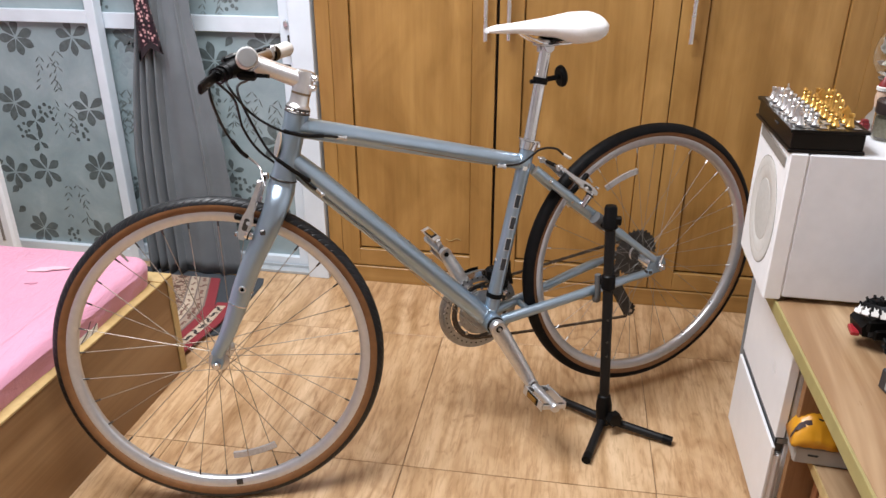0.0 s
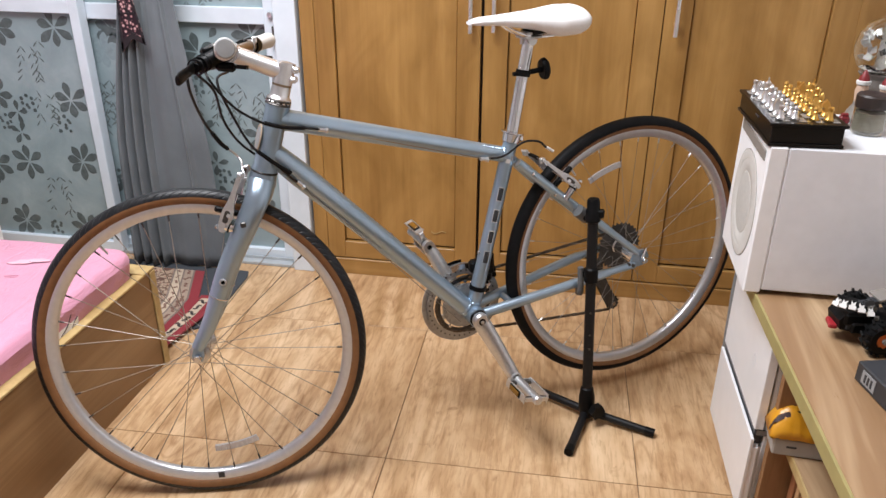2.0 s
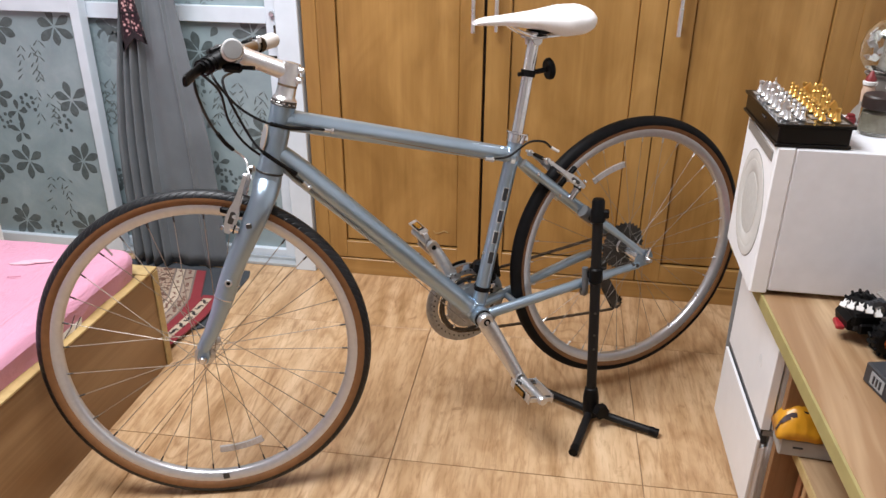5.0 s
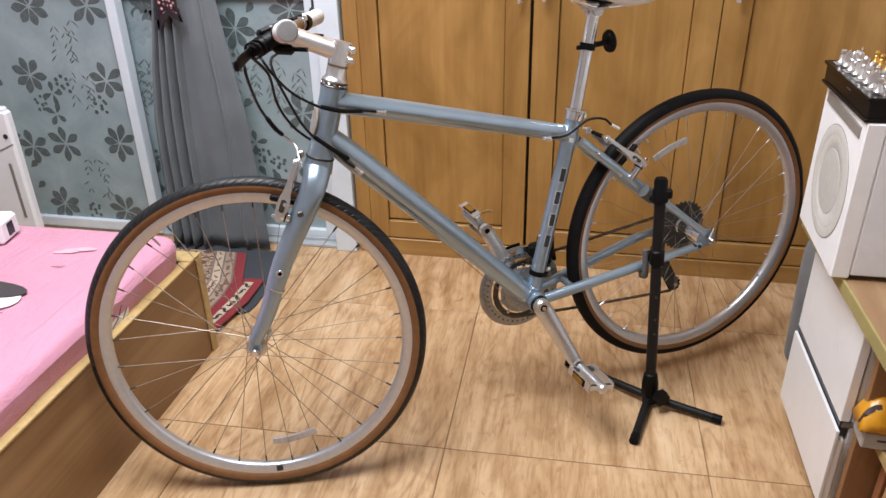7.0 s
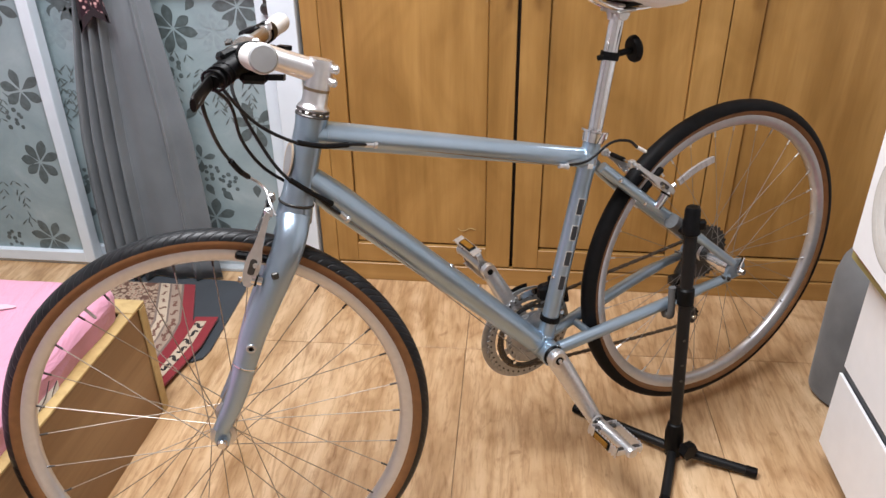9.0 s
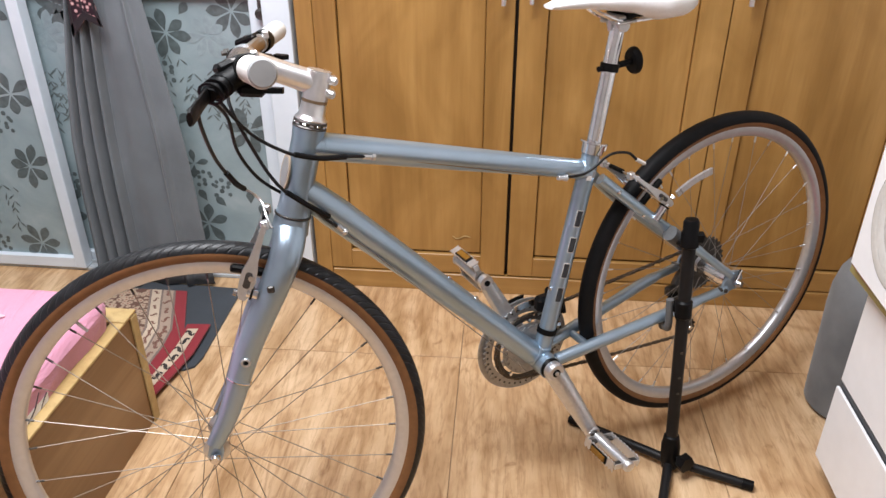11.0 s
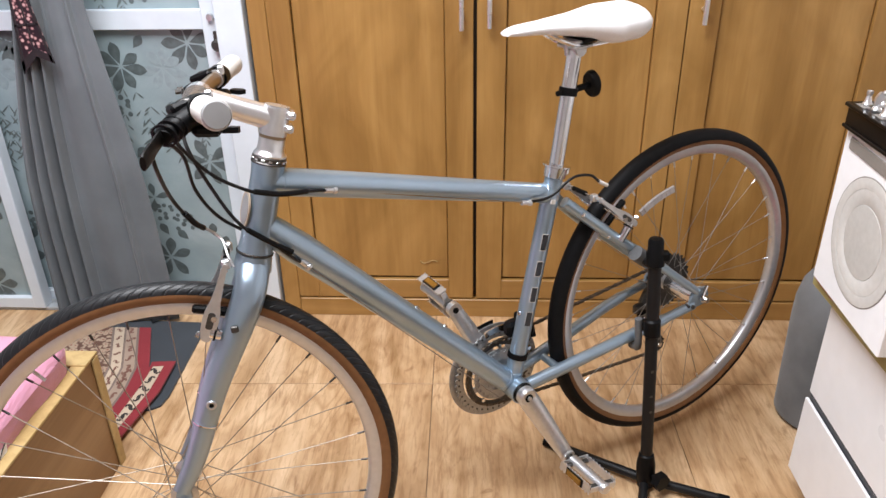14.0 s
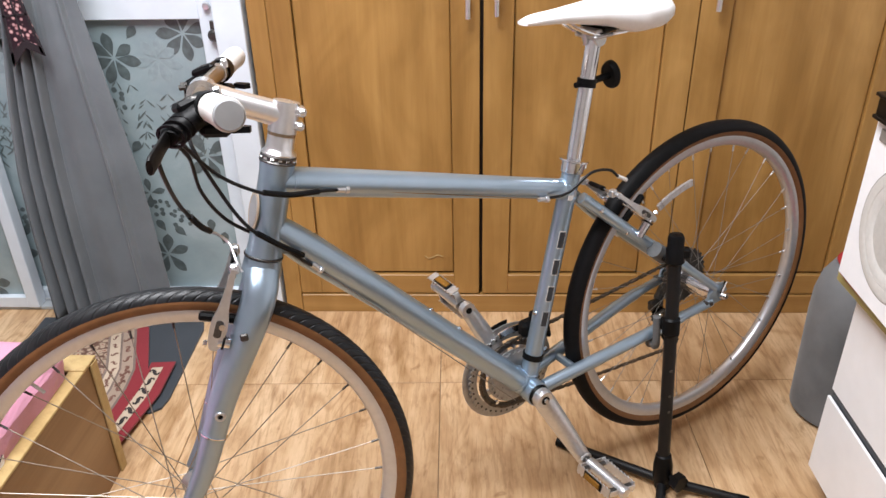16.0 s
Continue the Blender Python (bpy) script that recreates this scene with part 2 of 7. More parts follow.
MT = {
    "tile": floor_tile_mat(),
    "grout": plain("tile_joint", (0.30, 0.20, 0.118), 0.85),
    "oak": wood("honey_oak_veneer", (0.255, 0.128, 0.034), (0.335, 0.180, 0.052), (0.43, 0.245, 0.080), (5, 5, 0.30), 0.36, 0.03, (0.28, 0.72), ringy=0.35, pores=0.26, cloud=0.75),
    "oak_rail": wood("honey_oak_rail", (0.285, 0.148, 0.042), (0.36, 0.197, 0.060), (0.45, 0.262, 0.090), (0.30, 5, 5), 0.36, 0.03, (0.28, 0.72), ringy=0.35, pores=0.26, cloud=0.5),
    "groove": plain("panel_groove", (0.016, 0.009, 0.005), 0.7),
    "bed_wood": wood("bed_side_veneer", (0.185, 0.096, 0.040), (0.215, 0.116, 0.049), (0.36, 0.225, 0.112), (4.6, 0.14, 4.6), 0.30, 0.03, (0.30, 0.74), ringy=0.3, pores=0.12),
    "bed_edge": wood("pale_edge_band", (0.41, 0.285, 0.118), (0.46, 0.325, 0.14), (0.51, 0.37, 0.17), (3, 3, 3), 0.45, 0.04),
    "desk_wood": wood("desk_veneer", (0.265, 0.150, 0.074), (0.315, 0.187, 0.096), (0.62, 0.45, 0.275), (2.6, 0.24, 2.6), 0.3, 0.03, (0.38, 0.66), ringy=0.9, pores=0.10),
    "desk_edge": plain("olive_edge_band", (0.35, 0.295, 0.12), 0.45),
    "brown_board": wood("brown_board", (0.22, 0.105, 0.045), (0.28, 0.14, 0.06), (0.33, 0.175, 0.08), (4, 4, 0.5), 0.5, 0.04),
    "white_paint": plain("white_lacquer", (0.84, 0.85, 0.875), 0.3, vary=0.02),
    "white_frame": plain("white_aluminium", (0.68, 0.75, 0.82), 0.35, vary=0.05, scale=12),
    "track": plain("grey_rail", (0.42, 0.45, 0.47), 0.4),
    "wall": plain("white_wall", (0.62, 0.61, 0.59), 0.9, vary=0.03, bump=0.05),
    "ceiling": plain("white_ceiling", (0.70, 0.70, 0.69), 0.95, vary=0.02),
    "film": film_mat(),
    "print": plain("grey_flower_print", (0.110, 0.138, 0.142), 0.36, vary=0.25, scale=60),
    "print_mid": plain("thin_leaf_print", (0.13, 0.158, 0.156), 0.42, vary=0.15, scale=60),
    "print_pale": plain("pale_flower_print", (0.275, 0.348, 0.372), 0.36, vary=0.12, scale=60),
    "curtain": cloth("grey_curtain", (0.140, 0.157, 0.172), 1200, 0.8, wrinkle=0.12),
    "ribbon": ribbon_mat(),
    "ribbon_hem": cloth("black_hem", (0.02, 0.012, 0.016)),
    "rug": rug_mat(),
    "rug_red": cloth("red_rug_border", (0.22, 0.022, 0.030), 500),
    "rug_cream": cloth("cream_rug_band", (0.47, 0.375, 0.28), 500),
    "rug_tan": cloth("tan_rug_band", (0.315, 0.235, 0.18), 500),
    "rug_line": cloth("grey_brown_rug_line", (0.17, 0.125, 0.105), 500),
    "rug_brown": cloth("brown_rug_motif", (0.16, 0.075, 0.055), 500),
    "rug_black": cloth("black_rug_motif", (0.025, 0.02, 0.02), 500),
    "mat_grey": cloth("dark_grey_mat", (0.038, 0.045, 0.054), 400),
    "pink": cloth("pink_sheet", (0.61, 0.285, 0.395), 1100, 0.85, 0.06, wrinkle=0.55),
    "sheet_white": cloth("white_print", (0.82, 0.80, 0.80), 1100, 0.85, 0.03),
    "sheet_pale": cloth("pale_pink_print", (0.69, 0.42, 0.50), 1100, 0.85, 0.03),
    "sheet_dark": cloth("charcoal_print", (0.055, 0.045, 0.050), 1100, 0.85),
    "sheet_rose": cloth("rose_print", (0.52, 0.22, 0.30), 1100, 0.85),
    "paint": paint_metal(),
    "tread": tread_mat(),
    "tread_smooth": plain("worn_tyre_rubber", (0.006, 0.006, 0.007), 0.6, 0, 0.3, 60, 0.05, 0.0, 0.15),
    "tan": plain("tan_sidewall", (0.20, 0.088, 0.030), 0.6, vary=0.14, scale=60, bump=0.1),
    "rim": plain("brushed_rim", (0.62, 0.63, 0.66), 0.34, 0.72, 0.05, 80),
    "chrome": plain("polished_alloy", (0.80, 0.81, 0.84), 0.13, 1.0, 0.05, 60),
    "bright_alloy": plain("brushed_bright_alloy", (0.83, 0.84, 0.86), 0.28, 0.92, 0.05, 90),
    "rubber_grey": plain("grey_rubber", (0.11, 0.115, 0.12), 0.6, 0, 0.1, 150),
    "alloy": plain("satin_alloy", (0.66, 0.665, 0.68), 0.33, 0.85, 0.07, 120),
    "ring_grey": plain("dull_chainring_alloy", (0.46, 0.46, 0.46), 0.42, 0.7, 0.12, 90),
    "spoke_bright": plain("bright_spoke_steel", (0.40, 0.355, 0.30), 0.46, 0.8, 0.1, 200),
    "steel_spoke": plain("spoke_steel", (0.30, 0.285, 0.27), 0.55, 0.7, 0.1, 200),
    "dark_steel": plain("dark_steel", (0.10, 0.095, 0.09), 0.42, 0.8, 0.25, 300),
    "chain": plain("oiled_chain", (0.15, 0.122, 0.098), 0.36, 0.8, 0.35, 400),
    "black_plastic": plain("black_plastic", (0.004, 0.004, 0.0045), 0.45, 0, 0.25, 200, 0.05, 0.0, 0.14),
    "black_gloss": plain("black_lever_paint", (0.005, 0.0045, 0.0045), 0.42, 0, 0.2, 100, 0.03, 0.0, 0.18),
    "black_paint": plain("black_powder_coat", (0.006, 0.006, 0.007), 0.5, 0.0, 0.2, 300, 0.06, 0.0, 0.3),
    "cable": plain("black_cable", (0.006, 0.006, 0.007), 0.4, spec=0.3),
    "grip": plain("white_grip", (0.68, 0.66, 0.63), 0.6, 0, 0.06, 150, 0.1),
    "cap": plain("grey_cap", (0.30, 0.305, 0.31), 0.45),
    "bar": plain("bronzed_bar", (0.36, 0.27, 0.18), 0.3, 0.9, 0.1),
    "saddle": plain("white_leather", (0.82, 0.82, 0.83), 0.46, 0, 0.03, 200, 0.06),
    "amber": plain("amber_reflector", (0.20, 0.085, 0.004), 0.3, 0, 0.3, 300, 0.2, 0.3),
    "clear_reflector": plain("clear_reflector", (0.52, 0.50, 0.50), 0.22, 0.1, 0.1, 200, 0.2),
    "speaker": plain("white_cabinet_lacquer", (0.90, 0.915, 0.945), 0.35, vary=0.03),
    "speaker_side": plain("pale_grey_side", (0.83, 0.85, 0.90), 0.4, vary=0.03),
    "cone_grey": plain("grey_cone", (0.52, 0.51, 0.485), 0.65, 0, 0.06, 90, 0.15),
    "maroon": plain("maroon_plastic", (0.20, 0.018, 0.022), 0.45),
    "cone": plain("pale_cone", (0.60, 0.59, 0.565), 0.6, 0, 0.05, 90, 0.15),
    "slot": plain("grey_slot", (0.24, 0.22, 0.20), 0.5),
    "grey_cloth": cloth("grey_felt", (0.145, 0.15, 0.156), 700, vary=0.3),
    "silver": plain("silver_chess", (0.80, 0.80, 0.82), 0.36, 0.9),
    "gold": plain("gold_chess", (0.80, 0.48, 0.13), 0.36, 0.9),
    "chess_black": plain("black_lacquer_box", (0.005, 0.0045, 0.0045), 0.3, spec=0.25),
    "glass": glass_mat("clear_glass", (0.96, 0.98, 0.97)),
    "lid_brown": plain("dark_brown_lid", (0.030, 0.020, 0.018), 0.45),
    "tea": plain("grey_powder", (0.42, 0.37, 0.28), 0.95, vary=0.25, scale=200),
    "red_plastic": plain("red_plastic", (0.36, 0.022, 0.03), 0.4),
    "skin_tone": plain("cream_clay", (0.62, 0.44, 0.33), 0.6),
    "orange": plain("orange_plastic", (0.60, 0.13, 0.02), 0.4),
    "yellow_bag": plain("yellow_wrapper", (0.72, 0.33, 0.02), 0.32, 0, 0.1, 25, 0.3),
    "grey_box": plain("grey_carton", (0.40, 0.37, 0.34), 0.6),
    "paper": plain("white_paper", (0.75, 0.74, 0.72), 0.7),
    "box_dark": plain("charcoal_box", (0.030, 0.033, 0.040), 0.4),
    "book_a": plain("brown_cover", (0.30, 0.12, 0.05), 0.6),
    "book_b": plain("tan_cover", (0.46, 0.27, 0.13), 0.6),
    "book_c": plain("dark_cover", (0.05, 0.03, 0.03), 0.6),
}
lamp_glow, _n, _l, _b = base_mat("lamp_diffuser", 0.6, 0, (0.9, 0.9, 0.88))
_b.inputs["Emission Color"].default_value = (0.97, 0.975, 1.0, 1)
_b.inputs["Emission Strength"].default_value = 0.6


# ---- mesh tools ----
class Geo:
    """Gathers vertices and faces of one mesh."""

    def __init__(self):
        self.v, self.f = [], []

    def add(self, verts, faces, m=None):
        k = len(self.v)
        self.v += [tuple(m @ Vector(p)) if m else tuple(p) for p in verts]
        self.f += [tuple(i + k for i in f) for f in faces]
        return self

    def box(self, size, at=(0, 0, 0), bevel=0.0, m=None):
        hx, hy, hz = (s / 2 for s in size)
        b = min(bevel, hx * 0.9, hy * 0.9, hz * 0.9)
        base = Matrix.Translation(at)
        mm = (m @ base) if m else base
        if b <= 0:
            vs = [(x, y, z) for x in (-hx, hx) for y in (-hy, hy) for z in (-hz, hz)]
            return self.add(vs, [(0, 1, 3, 2), (4, 6, 7, 5), (0, 4, 5, 1), (2, 3, 7, 6), (0, 2, 6, 4), (1, 5, 7, 3)], mm)
        vs, idx = [], {}
        for sx in (-1, 1):
            for sy in (-1, 1):
                for sz in (-1, 1):
                    for a in range(3):
                        p = [sx * hx, sy * hy, sz * hz]
                        for c, s in enumerate((sx, sy, sz)):
                            if c != a:
                                p[c] -= s * b
                        idx[sx, sy, sz, a] = len(vs)
                        vs.append(p)
        fs = []
        for a in range(3):
            o, q = [(1, 2), (0, 2), (0, 1)][a]
            for s in (-1, 1):
                ring = []
                for so, sq in ((-1, -1), (1, -1), (1, 1), (-1, 1)):
                    k = [0, 0, 0]
                    k[a], k[o], k[q] = s, so, sq
                    ring.append(idx[k[0], k[1], k[2], a])
                fs.append(tuple(ring))
            for so in (-1, 1):
                for sq in (-1, 1):
                    k1, k2 = [0, 0, 0], [0, 0, 0]
                    k1[a], k2[a] = -1, 1
                    k1[o] = k2[o] = so
                    k1[q] = k2[q] = sq
                    fs.append((idx[(*k1, o)], idx[(*k2, o)], idx[(*k2, q)], idx[(*k1, q)]))
        for sx in (-1, 1):
            for sy in (-1, 1):
                for sz in (-1, 1):
                    fs.append(tuple(idx[sx, sy, sz, a] for a in range(3)))
        return self.add(vs, fs, mm)

    def tube(self, path, r, seg=12, cap=True, closed=False, flat=1.0, side=None):
        """A round tube along a path. r: one radius or one a point. flat: how the section is squashed across side."""
        pts = [Vector(p) for p in path]
        n = len(pts)
        rs = r if isinstance(r, (list, tuple)) else [r] * n
        prev = None
        vs = []
        for i, p in enumerate(pts):
            if closed:
                d = pts[(i + 1) % n] - pts[i - 1]
            else:
                d = pts[min(i + 1, n - 1)] - pts[max(i - 1, 0)]
            d.normalize()
            if prev is None:
                ref = Vector(side) if side else (Vector((0, 0, 1)) if abs(d.z) < 0.9 else Vector((0, 1, 0)))
                a = (ref - d * ref.dot(d)).normalized()
            else:
                a = (prev - d * prev.dot(d)).normalized()
            prev = a
            c = d.cross(a)
            for k in range(seg):
                t = 2 * math.pi * k / seg
                vs.append(p + a * (math.cos(t) * rs[i] * flat) + c * (math.sin(t) * rs[i]))
        fs = []
        for i in range(n if closed else n - 1):
            j = (i + 1) % n
            for k in range(seg):
                q = (k + 1) % seg
                fs.append((i * seg + k, i * seg + q, j * seg + q, j * seg + k))
        if cap and not closed:
            fs.append(tuple(range(seg))[::-1])
            fs.append(tuple(range((n - 1) * seg, n * seg)))
        return self.add(vs, fs)

    def lathe(self, profile, m=None, seg=24, closed=False):
        """Turns (radius, height) pairs round the local z axis."""
        vs, fs, n = [], [], len(profile)
        for r, h in profile:
            for k in range(seg):
                t = 2 * math.pi * k / seg
                vs.append((r * math.cos(t), r * math.sin(t), h))
        for i in range(n if closed else n - 1):
            j = (i + 1) % n
            for k in range(seg):
                q = (k + 1) % seg
                fs.append((i * seg + k, i * seg + q, j * seg + q, j * seg + k))
        if not closed:
            if profile[0][0] > 1e-5:
                fs.append(tuple(range(seg))[::-1])
            if profile[-1][0] > 1e-5:
                fs.append(tuple(range((n - 1) * seg, n * seg)))
        return self.add(vs, fs, m)

    def prism(self, poly, depth, m=None):
        """A polygon in the local xy plane, extruded along z."""
        n = len(poly)
        vs = [(x, y, 0) for x, y in poly] + [(x, y, depth) for x, y in poly]
        fs = [tuple(range(n))[::-1], tuple(range(n, 2 * n))]
        fs += [(i, (i + 1) % n, n + (i + 1) % n, n + i) for i in range(n)]
        return self.add(vs, fs, m)

    def ball(self, r, at, scale=(1, 1, 1), seg=16, rings=10, m=None):
        prof = [(r * math.sin(math.pi * i / rings), -r * math.cos(math.pi * i / rings)) for i in range(rings + 1)]
        prof[0], prof[-1] = (1e-6, -r), (1e-6, r)
        mm = Matrix.Translation(at) @ Matrix.Diagonal((*scale, 1))
        return self.lathe(prof, (m @ mm) if m else mm, seg)

    def mesh(self, name, mat, smooth=35):
        me = bpy.data.meshes.new(name)
        me.from_pydata(self.v, [], self.f)
        bm = bmesh.new()
        bm.from_mesh(me)
        bmesh.ops.remove_doubles(bm, verts=bm.verts, dist=1e-6)
        bmesh.ops.recalc_face_normals(bm, faces=bm.faces)
        bm.to_mesh(me)
        bm.free()
        me.materials.append(mat)
        if smooth:
            me.polygons.foreach_set("use_smooth", [True] * len(me.polygons))
            me.set_sharp_from_angle(angle=radians(smooth))
        return me


def part(name, geo, mat, parent=None, label="", m=None, smooth=35):
    """One mesh object, under a thing or a part when parent is given."""
    ob = new(name, geo.mesh(name, MT[mat] if isinstance(mat, str) else mat, smooth))
    if parent:
        ob.parent = parent
    if m:
        ob.matrix_basis = m
    return tagged(ob, label)


def thing(name, label, category, m=None, group="", kind=""):
    ob = new(name)
    ob.empty_display_size = 0.05
    if m:
        ob.matrix_basis = m
    return tagged(ob, label, category, group, kind)


def spline(pts, n=8):
    """Catmull-Rom through the points."""
    p = [Vector(q) for q in pts]
    p = [p[0] * 2 - p[1]] + p + [p[-1] * 2 - p[-2]]
    out = []
    for i in range(1, len(p) - 2):
        for k in range(n):
            t = k / n
            a, b, c, d = p[i - 1:i + 3]
            out.append(0.5 * ((2 * b) + (c - a) * t + (2 * a - 5 * b + 4 * c - d) * t * t + (3 * b - a - 3 * c + d) * t ** 3))
    out.append(p[-2])
    return out


def axis_m(at, z, x=None):
    """A frame at a point whose z axis runs along z."""
    z = Vector(z).normalized()
    ref = Vector(x) if x else (Vector((0, 0, 1)) if abs(z.z) < 0.9 else Vector((1, 0, 0)))
    y = z.cross(ref).normalized()
    xx = y.cross(z)
    return Matrix(((xx.x, y.x, z.x, at[0]), (xx.y, y.y, z.y, at[1]), (xx.z, y.z, z.z, at[2]), (0, 0, 0, 1)))


# ---- structure ----
X0, X1, Y0, Y1, HH = -2.9, 1.22, -1.4, 2.72, 2.6
slab = part("floor", Geo().box((X1 - X0 + 0.2, Y1 - Y0 + 0.9, 0.1), ((X0 + X1) / 2, (Y0 + Y1) / 2 + 0.35, -0.054)), "grout")
tagged(slab, "light oak-look square floor tiles with dark joints", "floor", kind="structure")
tagged(part("wall_west", Geo().box((0.12, Y1 - Y0 + 0.9, HH), (X0 - 0.06, (Y0 + Y1) / 2 + 0.35, HH / 2)), "wall"), "plain pale grey painted wall", "wall", kind="structure")
tagged(part("wall_east", Geo().box((0.12, Y1 - Y0 + 0.9, HH), (X1 + 0.06, (Y0 + Y1) / 2 + 0.35, HH / 2)), "wall"), "plain pale grey painted wall beside the desk", "wall", kind="structure")
tagged(part("wall_south", Geo().box((X1 - X0, 0.12, HH), ((X0 + X1) / 2, Y0 - 0.06, HH / 2)), "wall"), "plain pale grey painted wall", "wall", kind="structure")
tagged(part("wall_north", Geo().box((X1 - X0, 0.12, HH), ((X0 + X1) / 2, 3.40, HH / 2)), "wall"), "plain pale grey painted wall behind the wardrobe", "wall", kind="structure")
tagged(part("wall_corner", Geo().box((X1 - 1.028, 0.10, HH), ((X1 + 1.028) / 2, 2.77, HH / 2)), "wall"), "plain pale grey wall strip beside the wardrobe", "wall", kind="structure")
tagged(part("ceiling", Geo().box((X1 - X0 + 0.2, Y1 - Y0 + 0.9, 0.1), ((X0 + X1) / 2, (Y0 + Y1) / 2 + 0.35, HH + 0.05)), "ceiling"), "plain white ceiling", "ceiling", kind="structure")


def ceiling_lamp():
    t = thing("ceiling_lamp", "round white glowing ceiling lamp", "lamp", pose(-0.60, 1.52, HH))
    part("base", Geo().lathe([(0.0001, 0), (0.66, 0), (0.66, -0.02), (0.0001, -0.02)], seg=56), "white_paint", t)
    part("diffuser", Geo().lathe([(0.645, -0.021), (0.655, -0.05), (0.63, -0.07), (0.40, -0.085), (0.0001, -0.088)], seg=56), lamp_glow, t)


ceiling_lamp()

# wardrobe: y of the door faces, and the doors as (left, right, handle x)
WY = 2.705
WARD_H = 2.35


def wardrobe():
    t = thing("wardrobe", "honey oak wardrobe with framed panel doors, closed", "wardrobe", pose(0, 0, 0))
    part("body", Geo().box((1.622, 0.55, WARD_H - 0.06), (0.174, WY + 0.30, 0.06 + (WARD_H - 0.06) / 2), 0.002), "groove", t)
    part("plinth", Geo().box((1.548, 0.02, 0.058), (0.189, WY + 0.006, 0.029), 0.0015), "oak_rail", t)
    part("end_stile", Geo().box((0.047, 0.022, WARD_H), (-0.6105, WY + 0.011, WARD_H / 2 + 0.001), 0.002), "oak", t)
    part("end_stile", Geo().box((0.068, 0.022, WARD_H - 0.06), (0.992, WY + 0.011, 0.062 + (WARD_H - 0.06) / 2), 0.002), "oak", t)
    top = WARD_H - 0.02
    for left, right, hx, st, sr, hz in ((-0.586, -0.0715, -0.100, 0.060, 0.071, 0.842), (-0.0625, 0.4465, -0.032, 0.073, 0.073, 0.847), (0.4495, 0.9590, 0.482, 0.075, 0.069, 0.852)):
        z0 = 0.062
        d = part("door", Geo().box((st, 0.022, top - z0), (left + st / 2, WY + 0.011, (top + z0) / 2), 0.0015)
                 .box((sr, 0.022, top - z0), (right - sr / 2, WY + 0.011, (top + z0) / 2), 0.0015), "oak", t)
        w = right - left - st - sr
        cx = (left + st + right - sr) / 2
        part("bottom_rail", Geo().box((w, 0.021, 0.060), (cx, WY + 0.0115, z0 + 0.030), 0.0012), "oak_rail", d)
        part("top_rail", Geo().box((w, 0.021, 0.07), (cx, WY + 0.0115, top - 0.035), 0.0012), "oak_rail", d)
        part("panel", Geo().box((w - 0.003, 0.012, top - z0 - 0.139), (cx, WY + 0.0165, (top + z0 - 0.008) / 2), 0.0025), "oak", d)
        h = Geo().tube([(hx, WY - 0.028, hz), (hx, WY - 0.028, hz + 0.288)], 0.0062, 14)
        h.tube([(hx, WY - 0.028, hz + 0.033), (hx, WY + 0.002, hz + 0.033)], 0.005, 10).tube([(hx, WY - 0.028, hz + 0.258), (hx, WY + 0.002, hz + 0.258)], 0.005, 10)
        part("handle", h, "bright_alloy", d, "brushed steel bar handle")
    curl = spline([(-0.224, WY + 0.0085, 0.181), (-0.214, WY + 0.0085, 0.173), (-0.200, WY + 0.0085, 0.177), (-0.188, WY + 0.0085, 0.183), (-0.174, WY + 0.0085, 0.178)], 4)
    part("scratch", Geo().tube(curl, 0.0013, 6), "bed_edge", t, "pale curled scratch")
    return t


wardrobe()


# ---- glazed partition with printed film ----
def petal_geo(g, cx, cz, ang, ln, wd, y):
    """One leaf-shaped petal lying in the plane of the pane."""
    pts = []
    for k in range(10):
        s = k / 9
        pts.append((s * ln, wd * (0.5 * math.sin(math.pi * s ** 1.45) ** 0.85 + 0.015)))
    pts += [(s, -w) for s, w in pts[-2:0:-1]]
    ca, sa = math.cos(ang), math.sin(ang)
    vs = [(cx + x * ca - z * sa, y, cz + x * sa + z * ca) for x, z in pts]
    n = len(vs)
    g.add(vs + [(x, yy + 0.0002, z) for x, yy, z in vs],
          [tuple(range(n))] + [(i, (i + 1) % n, n + (i + 1) % n, n + i) for i in range(n)])


def flower(parent, cx, cz, y, size, count, rot, mat="print"):
    """Petals fanned round a point, each apart from the next, with a wider gap at the stalk."""
    g = Geo()
    step = 2 * math.pi / (count + 0.35)
    for k in range(count):
        a = rot + step * k + random.uniform(-0.06, 0.06)
        petal_geo(g, cx + 0.08 * size * math.cos(a), cz + 0.08 * size * math.sin(a), a, size * random.uniform(0.80, 1.02), size * random.uniform(0.40, 0.47), y - 0.00005 * k)
    part("flower_print", g, mat, parent, smooth=0)


def sprig(parent, cx, cz, y, h, mat="print_mid"):
    """Hanging stems of narrow bamboo-like leaves, in small pairs down each stem."""
    g = Geo()
    k = 0
    for stem, lean in ((-0.030, -1), (0.004, 1), (0.038, -1)):
        z = cz + h * random.uniform(0.35, 0.6)
        x = cx + stem
        while z > cz - h * 0.62:
            for side in (-1, 1):
                if random.random() < 0.72:
                    a = math.radians(-90 + side * random.uniform(22, 52) + lean * 8)
                    petal_geo(g, x, z, a, random.uniform(0.020, 0.035), 0.0044, y - 0.00002 * k)
                    k += 1
            x += lean * random.uniform(0.000, 0.007)
            z -= random.uniform(0.020, 0.034)
    part("leaf_sprig_print", g, mat, parent, smooth=0)


